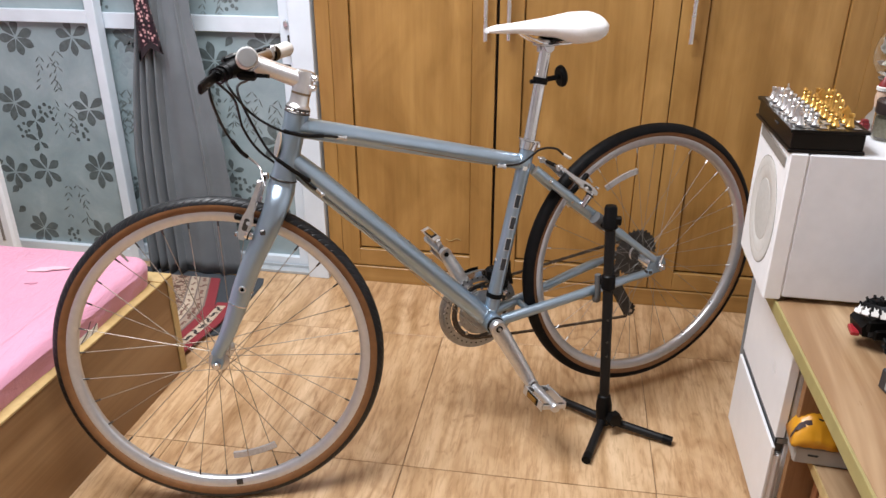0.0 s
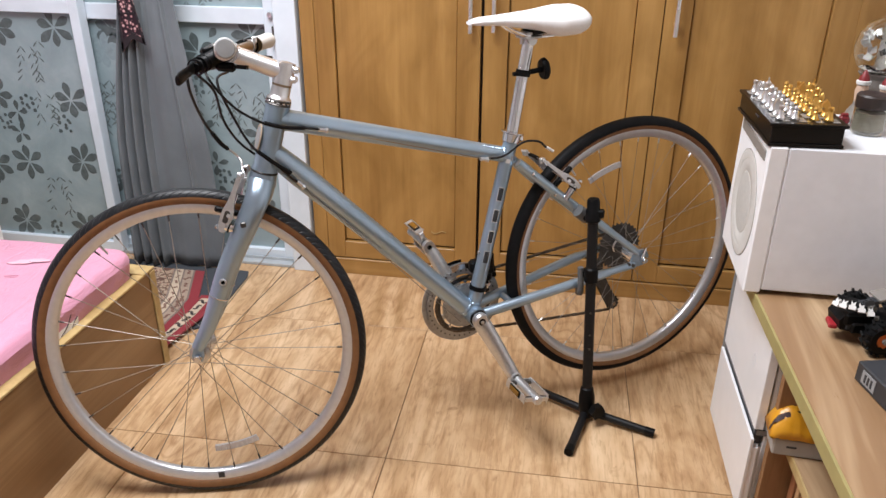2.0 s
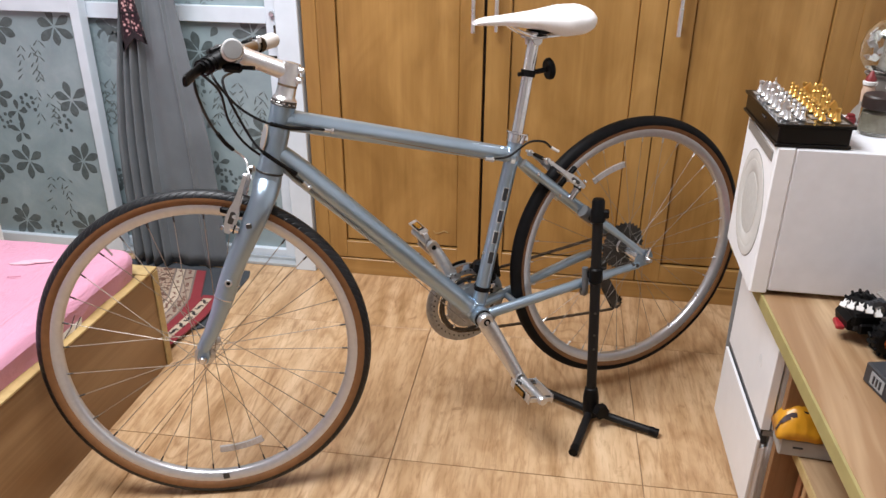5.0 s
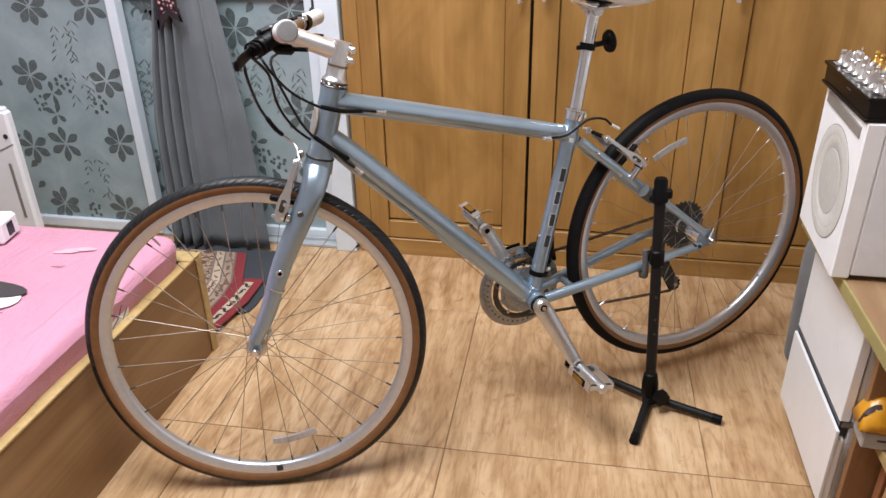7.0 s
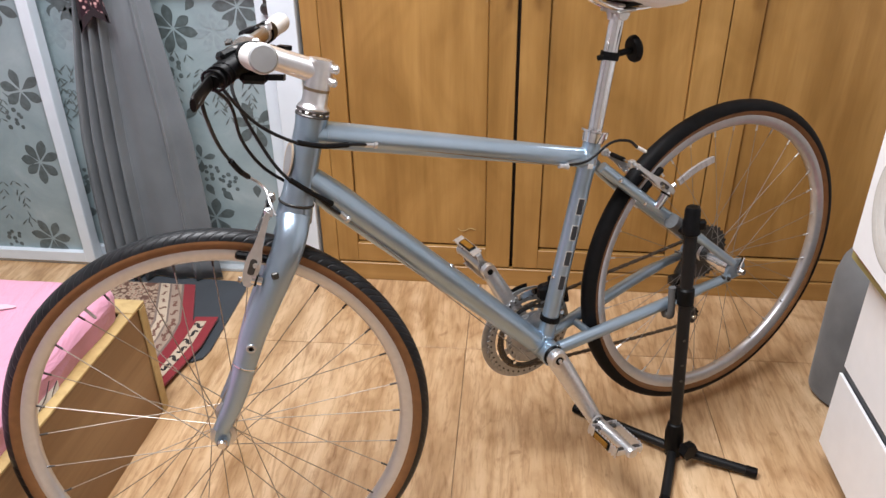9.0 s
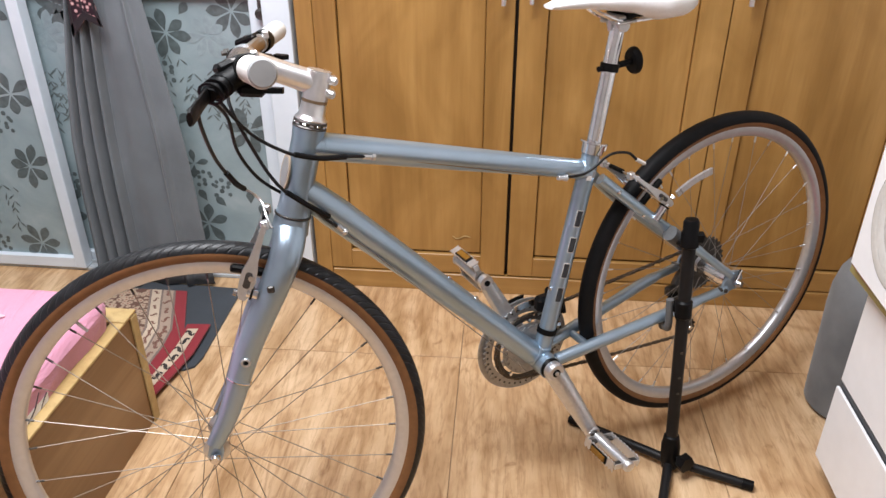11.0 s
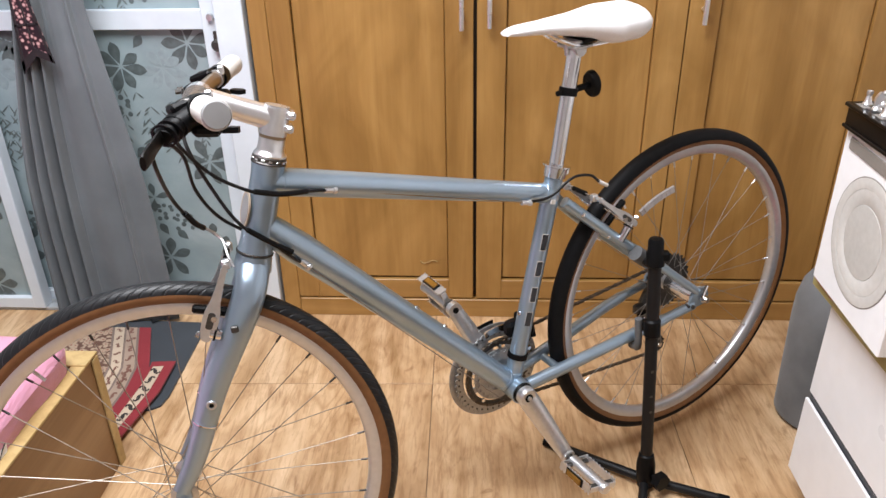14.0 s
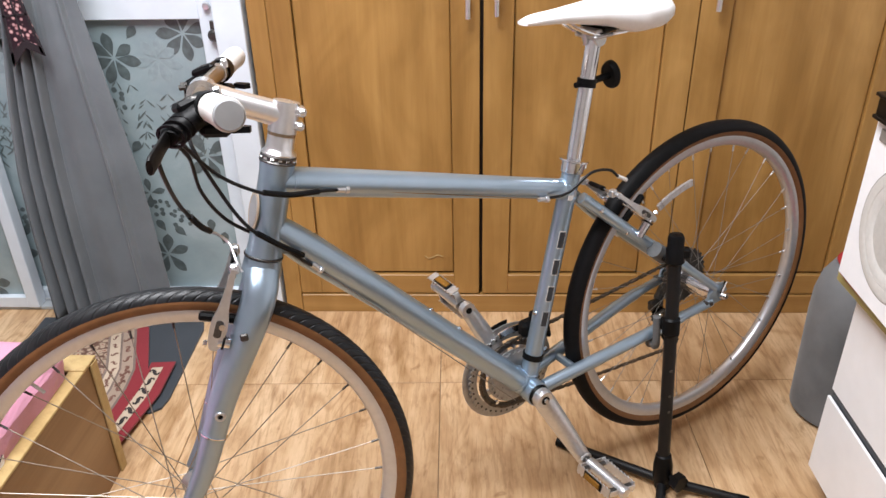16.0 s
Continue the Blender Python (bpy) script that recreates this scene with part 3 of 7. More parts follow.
def single_leaf(parent, cx, cz, y, mat="print"):
    g = Geo()
    a = random.uniform(0.6, 2.4)
    petal_geo(g, cx - 0.02 * math.cos(a), cz - 0.02 * math.sin(a), a, 0.042, 0.024, y)
    part("leaf_print", g, mat, parent, smooth=0)


def berries(parent, cx, cz, y, n=9, mat="print"):
    g = Geo()
    for k in range(n):
        x, z = cx + 0.019 * (k % 3 - 1) + random.uniform(-0.004, 0.004), cz + 0.020 * (k // 3 - 1) + random.uniform(-0.004, 0.004) + 0.007 * (k % 2)
        r = random.uniform(0.0060, 0.0078)
        ring = [(x + r * math.cos(t * math.pi / 5), y - 0.00004 * k, z + r * math.sin(t * math.pi / 5)) for t in range(10)]
        g.add(ring + [(a, b + 0.0002, c) for a, b, c in ring], [tuple(range(10))] + [(i, (i + 1) % 10, 10 + (i + 1) % 10, 10 + i) for i in range(10)])
    part("berry_print", g, mat, parent, smooth=0)


# printed film: kind, x, z of each motif on the two door leaves
FILM_1 = (("F", -1.702, 0.802), ("F", -1.490, 0.808), ("F", -1.766, 0.575), ("F", -1.480, 0.565), ("F", -1.696, 0.332), ("F", -1.483, 0.345), ("F", -1.765, 0.098), ("F", -1.831, 0.316), ("F", -1.515, 0.085),
          ("f", -1.697, 0.515), ("f", -1.701, 0.440), ("L", -1.850, 0.247), ("L", -1.843, 0.167), ("f", -1.691, 0.062), ("B", -1.650, 0.544), ("B", -1.523, 0.477), ("B", -1.749, 0.473), ("B", -1.645, 0.078),
          ("S", -1.598, 0.695), ("S", -1.574, 0.540), ("S", -1.595, 0.216), ("S", -1.60, 1.02), ("F", -1.50, 1.10), ("F", -1.74, 1.08))
FILM_2 = (("F", -1.013, 0.736), ("L", -0.956, 0.800), ("F", -0.822, 0.797), ("P", -0.899, 0.731), ("F", -0.815, 0.465), ("f", -0.996, 0.355), ("B", -0.971, 0.305), ("B", -0.921, 0.278), ("F", -0.983, 0.159), ("L", -0.931, 0.233), ("L", -0.984, 0.252),
          ("S", -0.991, 0.609), ("S", -0.841, 0.552), ("S", -0.930, 0.570), ("B", -1.035, 0.623), ("B", -0.931, 0.925), ("S", -0.989, 0.955), ("L", -0.808, 0.210), ("L", -0.839, 0.251), ("L", -1.008, 0.492),
          ("S", -1.355, 0.533), ("B", -1.380, 0.259), ("L", -1.338, 0.797), ("F", -1.310, 0.800), ("F", -0.83, 1.01), ("F", -1.06, 1.00), ("F", -1.30, 1.05))


def film_pattern(parent, x0, x1, z0, z1, y, motifs):
    base = y
    for k, (kind, x, z) in enumerate(motifs):
        for shift in (0.0, -0.46):
            xx = x + shift
            y = base - 0.00006 * (k % 7)
            pad = 0.03
            if not (x0 + pad < xx < x1 - pad and z0 + pad < z < z1 - pad):
                continue
            if kind == "F":
                flower(parent, xx, z, y, 0.067, 6 + random.randrange(2), random.uniform(0, 2))
            elif kind == "f":
                flower(parent, xx, z, y, 0.044, 4, random.uniform(0, 6))
            elif kind == "P":
                flower(parent, xx, z, y, 0.062, 7, random.uniform(0, 6), "print_pale")
            elif kind == "L":
                single_leaf(parent, xx, z, y)
            elif kind == "B":
                berries(parent, xx, z, y)
            else:
                sprig(parent, xx, z, y, 0.12)


def leaf_door(name, label, x0, x1, y, z0, z1, rail_z, stile_l, stile_r, motifs):
    """A white framed door leaf with two panes of frosted film."""
    d = thing(name, label, "door", kind="structure")
    th = 0.042
    part("stile", Geo().box((stile_l, th, z1 - z0), (x0 + stile_l / 2, y + th / 2, (z0 + z1) / 2), 0.002), "white_frame", d)
    part("stile", Geo().box((stile_r, th, z1 - z0), (x1 - stile_r / 2, y + th / 2, (z0 + z1) / 2), 0.002), "white_frame", d)
    w, cx = x1 - x0 - stile_l - stile_r, (x0 + stile_l + x1 - stile_r) / 2
    gx0, gx1 = x0 + stile_l, x1 - stile_r
    part("bottom_rail", Geo().box((w, th - 0.004, 0.035), (cx, y + th / 2, z0 + 0.0175), 0.0015), "white_frame", d)
    part("middle_rail", Geo().box((w, th - 0.004, rail_z[1] - rail_z[0]), (cx, y + th / 2, sum(rail_z) / 2), 0.0015), "white_frame", d)
    part("top_rail", Geo().box((w, th - 0.004, 0.06), (cx, y + th / 2, z1 - 0.03), 0.0015), "white_frame", d)
    for a, b in ((z0 + 0.035, rail_z[0]), (rail_z[1], z1 - 0.06)):
        p = part("pane", Geo().box((w, 0.005, b - a), (cx, y + th * 0.55, (a + b) / 2)), "film", d)
        film_pattern(p, gx0, gx1, a, b, y + th * 0.55 - 0.0030, motifs)
    return d


tagged(part("partition_header", Geo().box((2.26, 0.12, HH - 2.1), (-1.77, 2.76, (HH + 2.1) / 2)), "wall"), "plain pale grey wall above the glazed doors", "wall", kind="structure")
leaf_door("door_1", "white framed sliding door with grey flower film", -2.35, -1.376, 2.697, 0.012, 2.1, (0.856, 0.897), 0.06, 0.034, FILM_1)
leaf_door("door_2", "white framed glazed door with grey flower film", -1.85, -0.717, 2.744, 0.012, 2.1, (0.835, 0.885), 0.06, 0.050, FILM_2)
tagged(part("door_jamb", Geo().box((0.073, 0.10, 2.1), (-0.6785, 2.742, 1.05), 0.002), "white_frame"), "white door jamb beside the wardrobe", "door frame", kind="structure")
tagged(part("door_track", Geo().box((1.72, 0.10, 0.012), (-1.565, 2.755, 0.006), 0.002).box((1.72, 0.006, 0.012), (-1.565, 2.735, 0.016)).box((1.72, 0.006, 0.012), (-1.565, 2.785, 0.016)), "track"), "grey metal sliding door track on the floor", "door track", kind="structure")


def door_latch():
    t = thing("door_latch", "small metal latch on the white door stile", "latch", pose(-0.742, 2.741, 0.0))
    part("knob", Geo().lathe([(0.0001, 0.022), (0.010, 0.021), (0.0155, 0.014), (0.0155, 0.006), (0.010, 0), (0.0001, 0)], pose(0.012, 0, 0.798, 90), 22), "dark_steel", t)
    part("plate", Geo().box((0.020, 0.006, 0.030), (0.012, -0.002, 0.818), 0.002).box((0.010, 0.008, 0.018), (0.026, -0.003, 0.800), 0.002), "dark_steel", t)
    part("catch", Geo().lathe([(0.0001, 0.010), (0.008, 0.009), (0.010, 0), (0.0001, 0)], pose(0, 0, 0.868, 90), 16), "alloy", t)


door_latch()


# ---- curtain ----
def curtain():
    t = thing("curtain", "grey curtain gathered by a floral ribbon tie", "curtain")
    rows, cols = 46, 170
    heights = (0.0, 0.33, 0.47, 0.65, 0.92, 1.08, 1.3, 2.1)
    lefts = (-1.300, -1.290, -1.280, -1.250, -1.190, -1.180, -1.215, -1.30)
    rights = (-0.943, -0.955, -0.962, -0.985, -1.018, -1.006, -0.960, -0.86)
    vs, fs = [], []
    for i in range(rows + 1):
        s = i / rows
        z = 2.08 - 2.068 * s
        left, right = float(np.interp(z, heights, lefts)), float(np.interp(z, heights, rights))
        for j in range(cols + 1):
            u = j / cols
            if u < 0.42:
                w = min(1.0, u / 0.06) * min(1.0, (0.42 - u) / 0.05)
                q = math.sin(u * 62 + 0.6 * math.sin(2.5 * s))
                fold = w * (0.026 * math.copysign(abs(q) ** 0.8, q) + 0.005 * math.sin(u * 105 + 2.0))
            else:
                fold = 0.005 * math.sin(u * 17 + 0.8) - 0.014 * math.exp(-((u - 0.80) / 0.022) ** 2) + 0.018 * max(0, (u - 0.82)) / 0.18
            fold += 0.003 * noise.noise((u * 9, z * 3.0, 4)) + 0.004 * noise.noise((u * 3, z * 1.5, 9))
            vs.append((left + (right - left) * u, 2.640 + fold, z))
    for i in range(rows):
        for j in range(cols):
            a = i * (cols + 1) + j
            fs.append((a, a + 1, a + cols + 2, a + cols + 1))
    ob = part("drape", Geo().add(vs, fs), "curtain", t, smooth=180)
    ob.modifiers.new("thickness", "SOLIDIFY").thickness = 0.002
    up = pose(0, 2.600, 0, 90)
    tail = part("ribbon_tail", Geo().prism([(-1.164, 1.06), (-1.132, 1.06), (-1.120, 0.93), (-1.095, 0.786), (-1.136, 0.805), (-1.179, 0.760), (-1.168, 0.93)], 0.003, up), "ribbon", t, "dark floral ribbon tail", smooth=0)
    for quad in ([(-1.164, 1.06), (-1.158, 1.06), (-1.162, 0.93), (-1.171, 0.772), (-1.179, 0.760), (-1.168, 0.93)], [(-1.138, 1.06), (-1.132, 1.06), (-1.120, 0.93), (-1.095, 0.786), (-1.103, 0.794), (-1.126, 0.93)],
                 [(-1.179, 0.760), (-1.136, 0.805), (-1.136, 0.825), (-1.177, 0.790)], [(-1.136, 0.805), (-1.095, 0.786), (-1.098, 0.806), (-1.136, 0.825)],
                 [(-1.150, 1.06), (-1.146, 1.06), (-1.136, 0.82), (-1.140, 0.82)], [(-1.167, 0.955), (-1.123, 0.960), (-1.123, 0.955), (-1.167, 0.950)], [(-1.171, 0.880), (-1.111, 0.885), (-1.111, 0.880), (-1.171, 0.875)]):
        part("hem", Geo().prism(quad, 0.003, pose(0, 2.5985, 0, 90)), "ribbon_hem", tail, smooth=0)
    part("tie_band", Geo().tube(spline([(-1.20, 2.63, 1.13), (-1.10, 2.600, 1.07), (-0.99, 2.63, 1.13)]), 0.02, 10, flat=0.4), "ribbon", t)


curtain()


# ---- bed ----
def sheet_patch(name, parent, poly, z, mat):
    g = Geo().prism(poly, 0.0016, pose(0, 0, z))
    part(name, g, mat, parent, smooth=0)


def bed():
    t = thing("bed", "low brown wooden bed frame with pale edges", "bed")
    xs, yf = -0.869, 2.078
    part("side_panel", Geo().box((0.022, 3.0, 0.29), (xs - 0.011, yf - 1.5 - 0.022, 0.145), 0.001), "bed_wood", t)
    part("end_panel", Geo().box((1.62, 0.020, 0.293), (xs - 0.81 + 0.001, yf - 0.010, 0.1465), 0.001), "bed_wood", t)
    part("edge_band", Geo().box((0.031, 2.98, 0.006), (xs - 0.0135, yf - 1.51, 0.294), 0.001), "bed_edge", t, "pale edge band")
    part("edge_band", Geo().box((1.62, 0.052, 0.006), (xs - 0.81 + 0.004, yf - 0.022, 0.2975), 0.001), "bed_edge", t, "pale edge band")
    part("edge_band", Geo().box((0.004, 0.024, 0.292), (xs + 0.003, yf - 0.010, 0.146), 0.0005), "bed_edge", t, "pale edge band")
    part("base_board", Geo().box((1.55, 2.9, 0.02), (xs - 0.80, yf - 1.49, 0.22)), "brown_board", t)
    # mattress with its pink sheet
    mt = thing("mattress", "mattress in a pink printed fitted sheet", "mattress")
    x1, x0, y1, y0 = -0.885, -2.44, 2.044, -0.8
    top, bot, r, rc = 0.372, 0.232, 0.026, 0.050
    g = Geo()
    xs_in = [x0 + (x1 - 0.06 - x0) * i / 64 for i in range(64)] + [x1 - 0.06 + 0.06 * i / 12 for i in range(13)]
    ys_in = [y0 + (y1 - 0.06 - y0) * j / 120 for j in range(120)] + [y1 - 0.06 + 0.06 * j / 12 for j in range(13)]
    vs, fs = [], []
    for x in xs_in:
        for y in ys_in:
            qx, qy = x - (x1 - rc), y - (y1 - rc)
            e = rc - math.hypot(max(qx, 0), max(qy, 0)) - min(max(qx, qy), 0)
            px, py = x, y
            if e < 0 and qx > 0 and qy > 0:
                k = rc / math.hypot(qx, qy)
                px, py, e = x1 - rc + qx * k, y1 - rc + qy * k, 0.0
            e = max(e, 0.0)
            drop = r - math.sqrt(max(0.0, r * r - (r - e) ** 2)) if e < r else 0.0
            w = 0.004 * noise.noise((x * 5, y * 5, 0)) + 0.003 * noise.noise((x * 14 + 3, y * 5, 2))
            w += 0.004 * max(0, math.sin((x + 0.6 * y) * 17)) * max(0, noise.noise((x * 2.2, y * 2.2, 5)))
            vs.append((px, py, top - drop + w * min(1.0, 0.3 + e / 0.05)))
    nj = len(ys_in)
    for i in range(len(xs_in) - 1):
        for j in range(nj - 1):
            a = i * nj + j
            fs.append((a, a + nj, a + nj + 1, a + 1))
    g.add(vs, fs)
    # sides with soft folds, tucked in behind the frame
    rim = [((x1, y0 + (y1 - rc - y0) * k / 200), (1, 0)) for k in range(200)]
    rim += [((x1 - rc + rc * math.cos(q), y1 - rc + rc * math.sin(q)), (math.cos(q), math.sin(q))) for q in (math.pi * k / 20 for k in range(11))]
    rim += [((x1 - rc + (x0 - x1 + rc) * k / 60, y1), (0, 1)) for k in range(1, 61)]
    vs, fs = [], []
    for (x, y), (ox, oy) in rim:
        for q in range(7):
            s = q / 6
            b = 0.010 * noise.noise((y * 6 + 1.2 * s, x * 6 + s, 3)) + 0.005 * noise.noise((y * 17 + 3 * s, x * 9 + s * 1.5, 8))
            b = min(b, 0.001) * min(1.0, abs(y - 1.738) / 0.12) * math.sin(math.pi * (0.05 + 0.85 * s)) - 0.014 * s
            w = 0.3 * (0.004 * noise.noise((x * 5, y * 5, 0)) + 0.003 * noise.noise((x * 14 + 3, y * 5, 2))) * (1 - s)
            vs.append((x + ox * b, y + oy * b, top - r + w + (bot - top + r) * s))
    for k in range(len(rim) - 1):
        for q in range(6):
            a = k * 7 + q
            fs.append((a, a + 1, a + 8, a + 7))
    g.add(vs, fs)
    part("sheet", g, "pink", mt, smooth=180)
    # prints on the sheet
    zt = top + 0.0045
    for cx, cy, ln, wd, a in ((-1.110, 1.905, 0.034, 0.011, 0.35), (-1.075, 1.918, 0.030, 0.009, 0.15)):
        pts = []
        for k in range(14):
            q = 2 * math.pi * k / 14
            u, v = ln * math.cos(q) * random.uniform(0.8, 1.1), wd * math.sin(q) * random.uniform(0.6, 1.2)
            pts.append((cx + u * math.cos(a) - v * math.sin(a), cy + u * math.sin(a) + v * math.cos(a)))
        sheet_patch("brush_print", mt, pts, zt + 0.0008 * (cx > -1.1) - 0.0014, "sheet_pale")
    blob = [(-1.230 + 0.16 * math.cos(a * math.pi / 12), 1.672 + 0.066 * math.sin(a * math.pi / 12)) for a in range(24)]
    sheet_patch("white_print", mt, blob, zt, "sheet_white")
    oval = [(-1.195 + 0.120 * math.cos(a * math.pi / 10), 1.705 + 0.036 * math.sin(a * math.pi / 10)) for a in range(20)]
    sheet_patch("dark_print", mt, oval, zt + 0.002, "sheet_dark")
    for k in range(20):
        x, y, a = random.uniform(-1.5, -0.96), random.uniform(1.15, 1.98), random.uniform(0.15, 0.6)
        d = Vector((math.cos(a), math.sin(a))) * random.uniform(0.014, 0.030)
        nrm = Vector((-d.y, d.x)).normalized() * 0.0016
        sheet_patch("line_print", mt, [(x - d.x, y - d.y), (x - nrm.x, y - nrm.y), (x + d.x, y + d.y), (x + nrm.x, y + nrm.y)], zt - 0.001, "sheet_rose")
    # white motif on the hanging edge
    ring = [(0.045 * math.cos(a * math.pi / 9), 0.040 * math.sin(a * math.pi / 9)) for a in range(18)]
    part("side_print", Geo().prism(ring, 0.002, pose(-0.8910, 1.738, 0.316, 90, 4, 90)), "sheet_white", mt, smooth=0)
    part("side_print_line", Geo().tube(spline([(-0.8890, 1.713, 0.298), (-0.8880, 1.738, 0.310), (-0.8868, 1.758, 0.333)]), 0.0011, 6)
         .tube(spline([(-0.8895, 1.753, 0.296), (-0.8885, 1.766, 0.308), (-0.8880, 1.778, 0.316)]), 0.0011, 6), "sheet_dark", mt)


bed()


# ---- rugs ----
def slab_poly(poly, z, h):
    return Geo().prism(poly, h, pose(0, 0, z))


def mats():
    g = thing("floor_mat", "dark grey rubber-backed floor mat", "mat")
    part("mat", slab_poly([(-1.34, 2.655), (-0.865, 2.640), (-0.853, 2.600), (-0.845, 2.30), (-0.852, 2.262), (-0.875, 2.245), (-1.33, 2.25)], 0.0005, 0.006), "mat_grey", g)
    r = thing("patterned_rug", "cream patterned rug with brown bands and a red border", "rug")
    edge = [(-1.008, 2.597), (-0.937, 2.405), (-0.928, 2.32), (-0.936, 2.10)]

    def strip(a, b, z, h):
        return slab_poly([(x - a, y) for x, y in edge] + [(x - b, y) for x, y in edge[::-1]], z, h)

    part("border", strip(0.0, 0.034, 0.007, 0.0075), "rug_red", r, "red border")
    bands = ((0.034, 0.041, "rug_line"), (0.041, 0.072, "rug_tan"), (0.072, 0.078, "rug_line"), (0.078, 0.107, "rug_cream"), (0.107, 0.114, "rug_line"))
    for a, b, mat in bands:
        part("band", strip(a, b, 0.007, 0.007), mat, r, "woven band")
    part("field", strip(0.114, 0.30, 0.007, 0.0068), "rug", r, "floral field")

    def curl(x, y, size, flip, turn, z, mat):
        """A small woven scroll, thick in the middle and thin at its ends."""
        path = [(-0.9, -0.3), (-0.8, -0.75), (-0.4, -0.9), (-0.1, -0.55), (0.0, 0.0), (0.1, 0.55), (0.4, 0.9), (0.8, 0.75), (0.9, 0.3)]
        ca, sa = math.cos(turn), math.sin(turn)
        spots = [Vector((x + size * (u * flip * ca - v * sa), y + size * (u * flip * sa + v * ca))) for u, v in path]
        lefts, rights = [], []
        for k, p in enumerate(spots):
            d = (spots[min(k + 1, 8)] - spots[max(k - 1, 0)]).normalized()
            nv = Vector((-d.y, d.x)) * size * (0.12 + 0.26 * (1 - abs(k - 4) / 4) + random.uniform(0, 0.06))
            lefts.append((p.x + nv.x, p.y + nv.y))
            rights.append((p.x - nv.x, p.y - nv.y))
        vs = [(u, v, z) for u, v in lefts + rights] + [(u, v, z + 0.0005) for u, v in lefts + rights]
        fs = []
        for k in range(8):
            fs += [(k, k + 1, 10 + k, 9 + k), (18 + k, 27 + k, 28 + k, 19 + k), (k, 18 + k, 19 + k, k + 1), (9 + k, 10 + k, 28 + k, 27 + k)]
        part("motif", Geo().add(vs, fs), mat, r, smooth=0)

    for off, size, count in ((0.0565, 0.0110, 13), (0.0925, 0.0080, 15)):
        for k in range(count):
            t = (k + 0.4) / count * 2.98
            q = min(2, int(t))
            (ax, ay), (bx, by) = edge[q], edge[q + 1]
            curl(ax + (bx - ax) * (t - q) - off, ay + (by - ay) * (t - q), size, 1 if k % 2 else -1, random.uniform(-0.4, 0.4), 0.0142, "rug_brown")
    part("flap", slab_poly([(-0.935, 2.425), (-0.872, 2.430), (-0.868, 2.30), (-0.898, 2.115), (-0.945, 2.11), (-0.93, 2.32)], 0.0148, 0.005), "rug_red", r, "red border")
    part("flap_band", slab_poly([(-0.924, 2.402), (-0.896, 2.405), (-0.894, 2.30), (-0.914, 2.15), (-0.937, 2.15), (-0.924, 2.31)], 0.0199, 0.001), "rug_cream", r, "cream band with dark motifs")
    for k in range(7):
        curl(-0.910 - 0.005 * max(0, k - 3), 2.382 - k * 0.037, 0.0125, 1 if k % 2 else -1, 0.3, 0.0211, "rug_black")


mats()


# ---- bicycle ----
def bike_frame_matrix():
    yaw, lean, pitch = radians(32.82), radians(3.84), radians(2.52)
    left = Vector((math.sin(yaw) * math.cos(lean), -math.cos(yaw) * math.cos(lean), math.sin(lean)))
    fwd = Vector((-math.cos(yaw) * math.cos(pitch), -math.sin(yaw) * math.cos(pitch), -math.sin(pitch)))
    fwd = (fwd - left * fwd.dot(left)).normalized()
    up = fwd.cross(left)
    return Matrix(((fwd.x, left.x, up.x, 0.379), (fwd.y, left.y, up.y, 2.2355), (fwd.z, left.z, up.z, 0.388), (0, 0, 0, 1)))


# x forward from the rear hub, y to the rider's left, z up
BIKE = bike_frame_matrix()
BB = Vector((0.440, 0, -0.068))
HT_TOP, HT_BOT = Vector((0.831, 0, 0.4905)), Vector((0.877, 0, 0.363))
ST_TOP = Vector((0.320, 0, 0.346))
STEER_AXIS = (HT_TOP - HT_BOT).normalized()
STEER = Matrix.Translation(HT_BOT) @ Matrix.Rotation(radians(-17.2), 4, STEER_AXIS) @ Matrix.Translation(-HT_BOT)
WHEEL_TURN = Matrix.Translation(HT_BOT) @ Matrix.Rotation(radians(-17.5), 4, STEER_AXIS) @ Matrix.Translation(-HT_BOT)
FRONT_HUB = Vector((1.061, 0, 0.001))
R_OUT, R_TUBE = 0.345, 0.0175


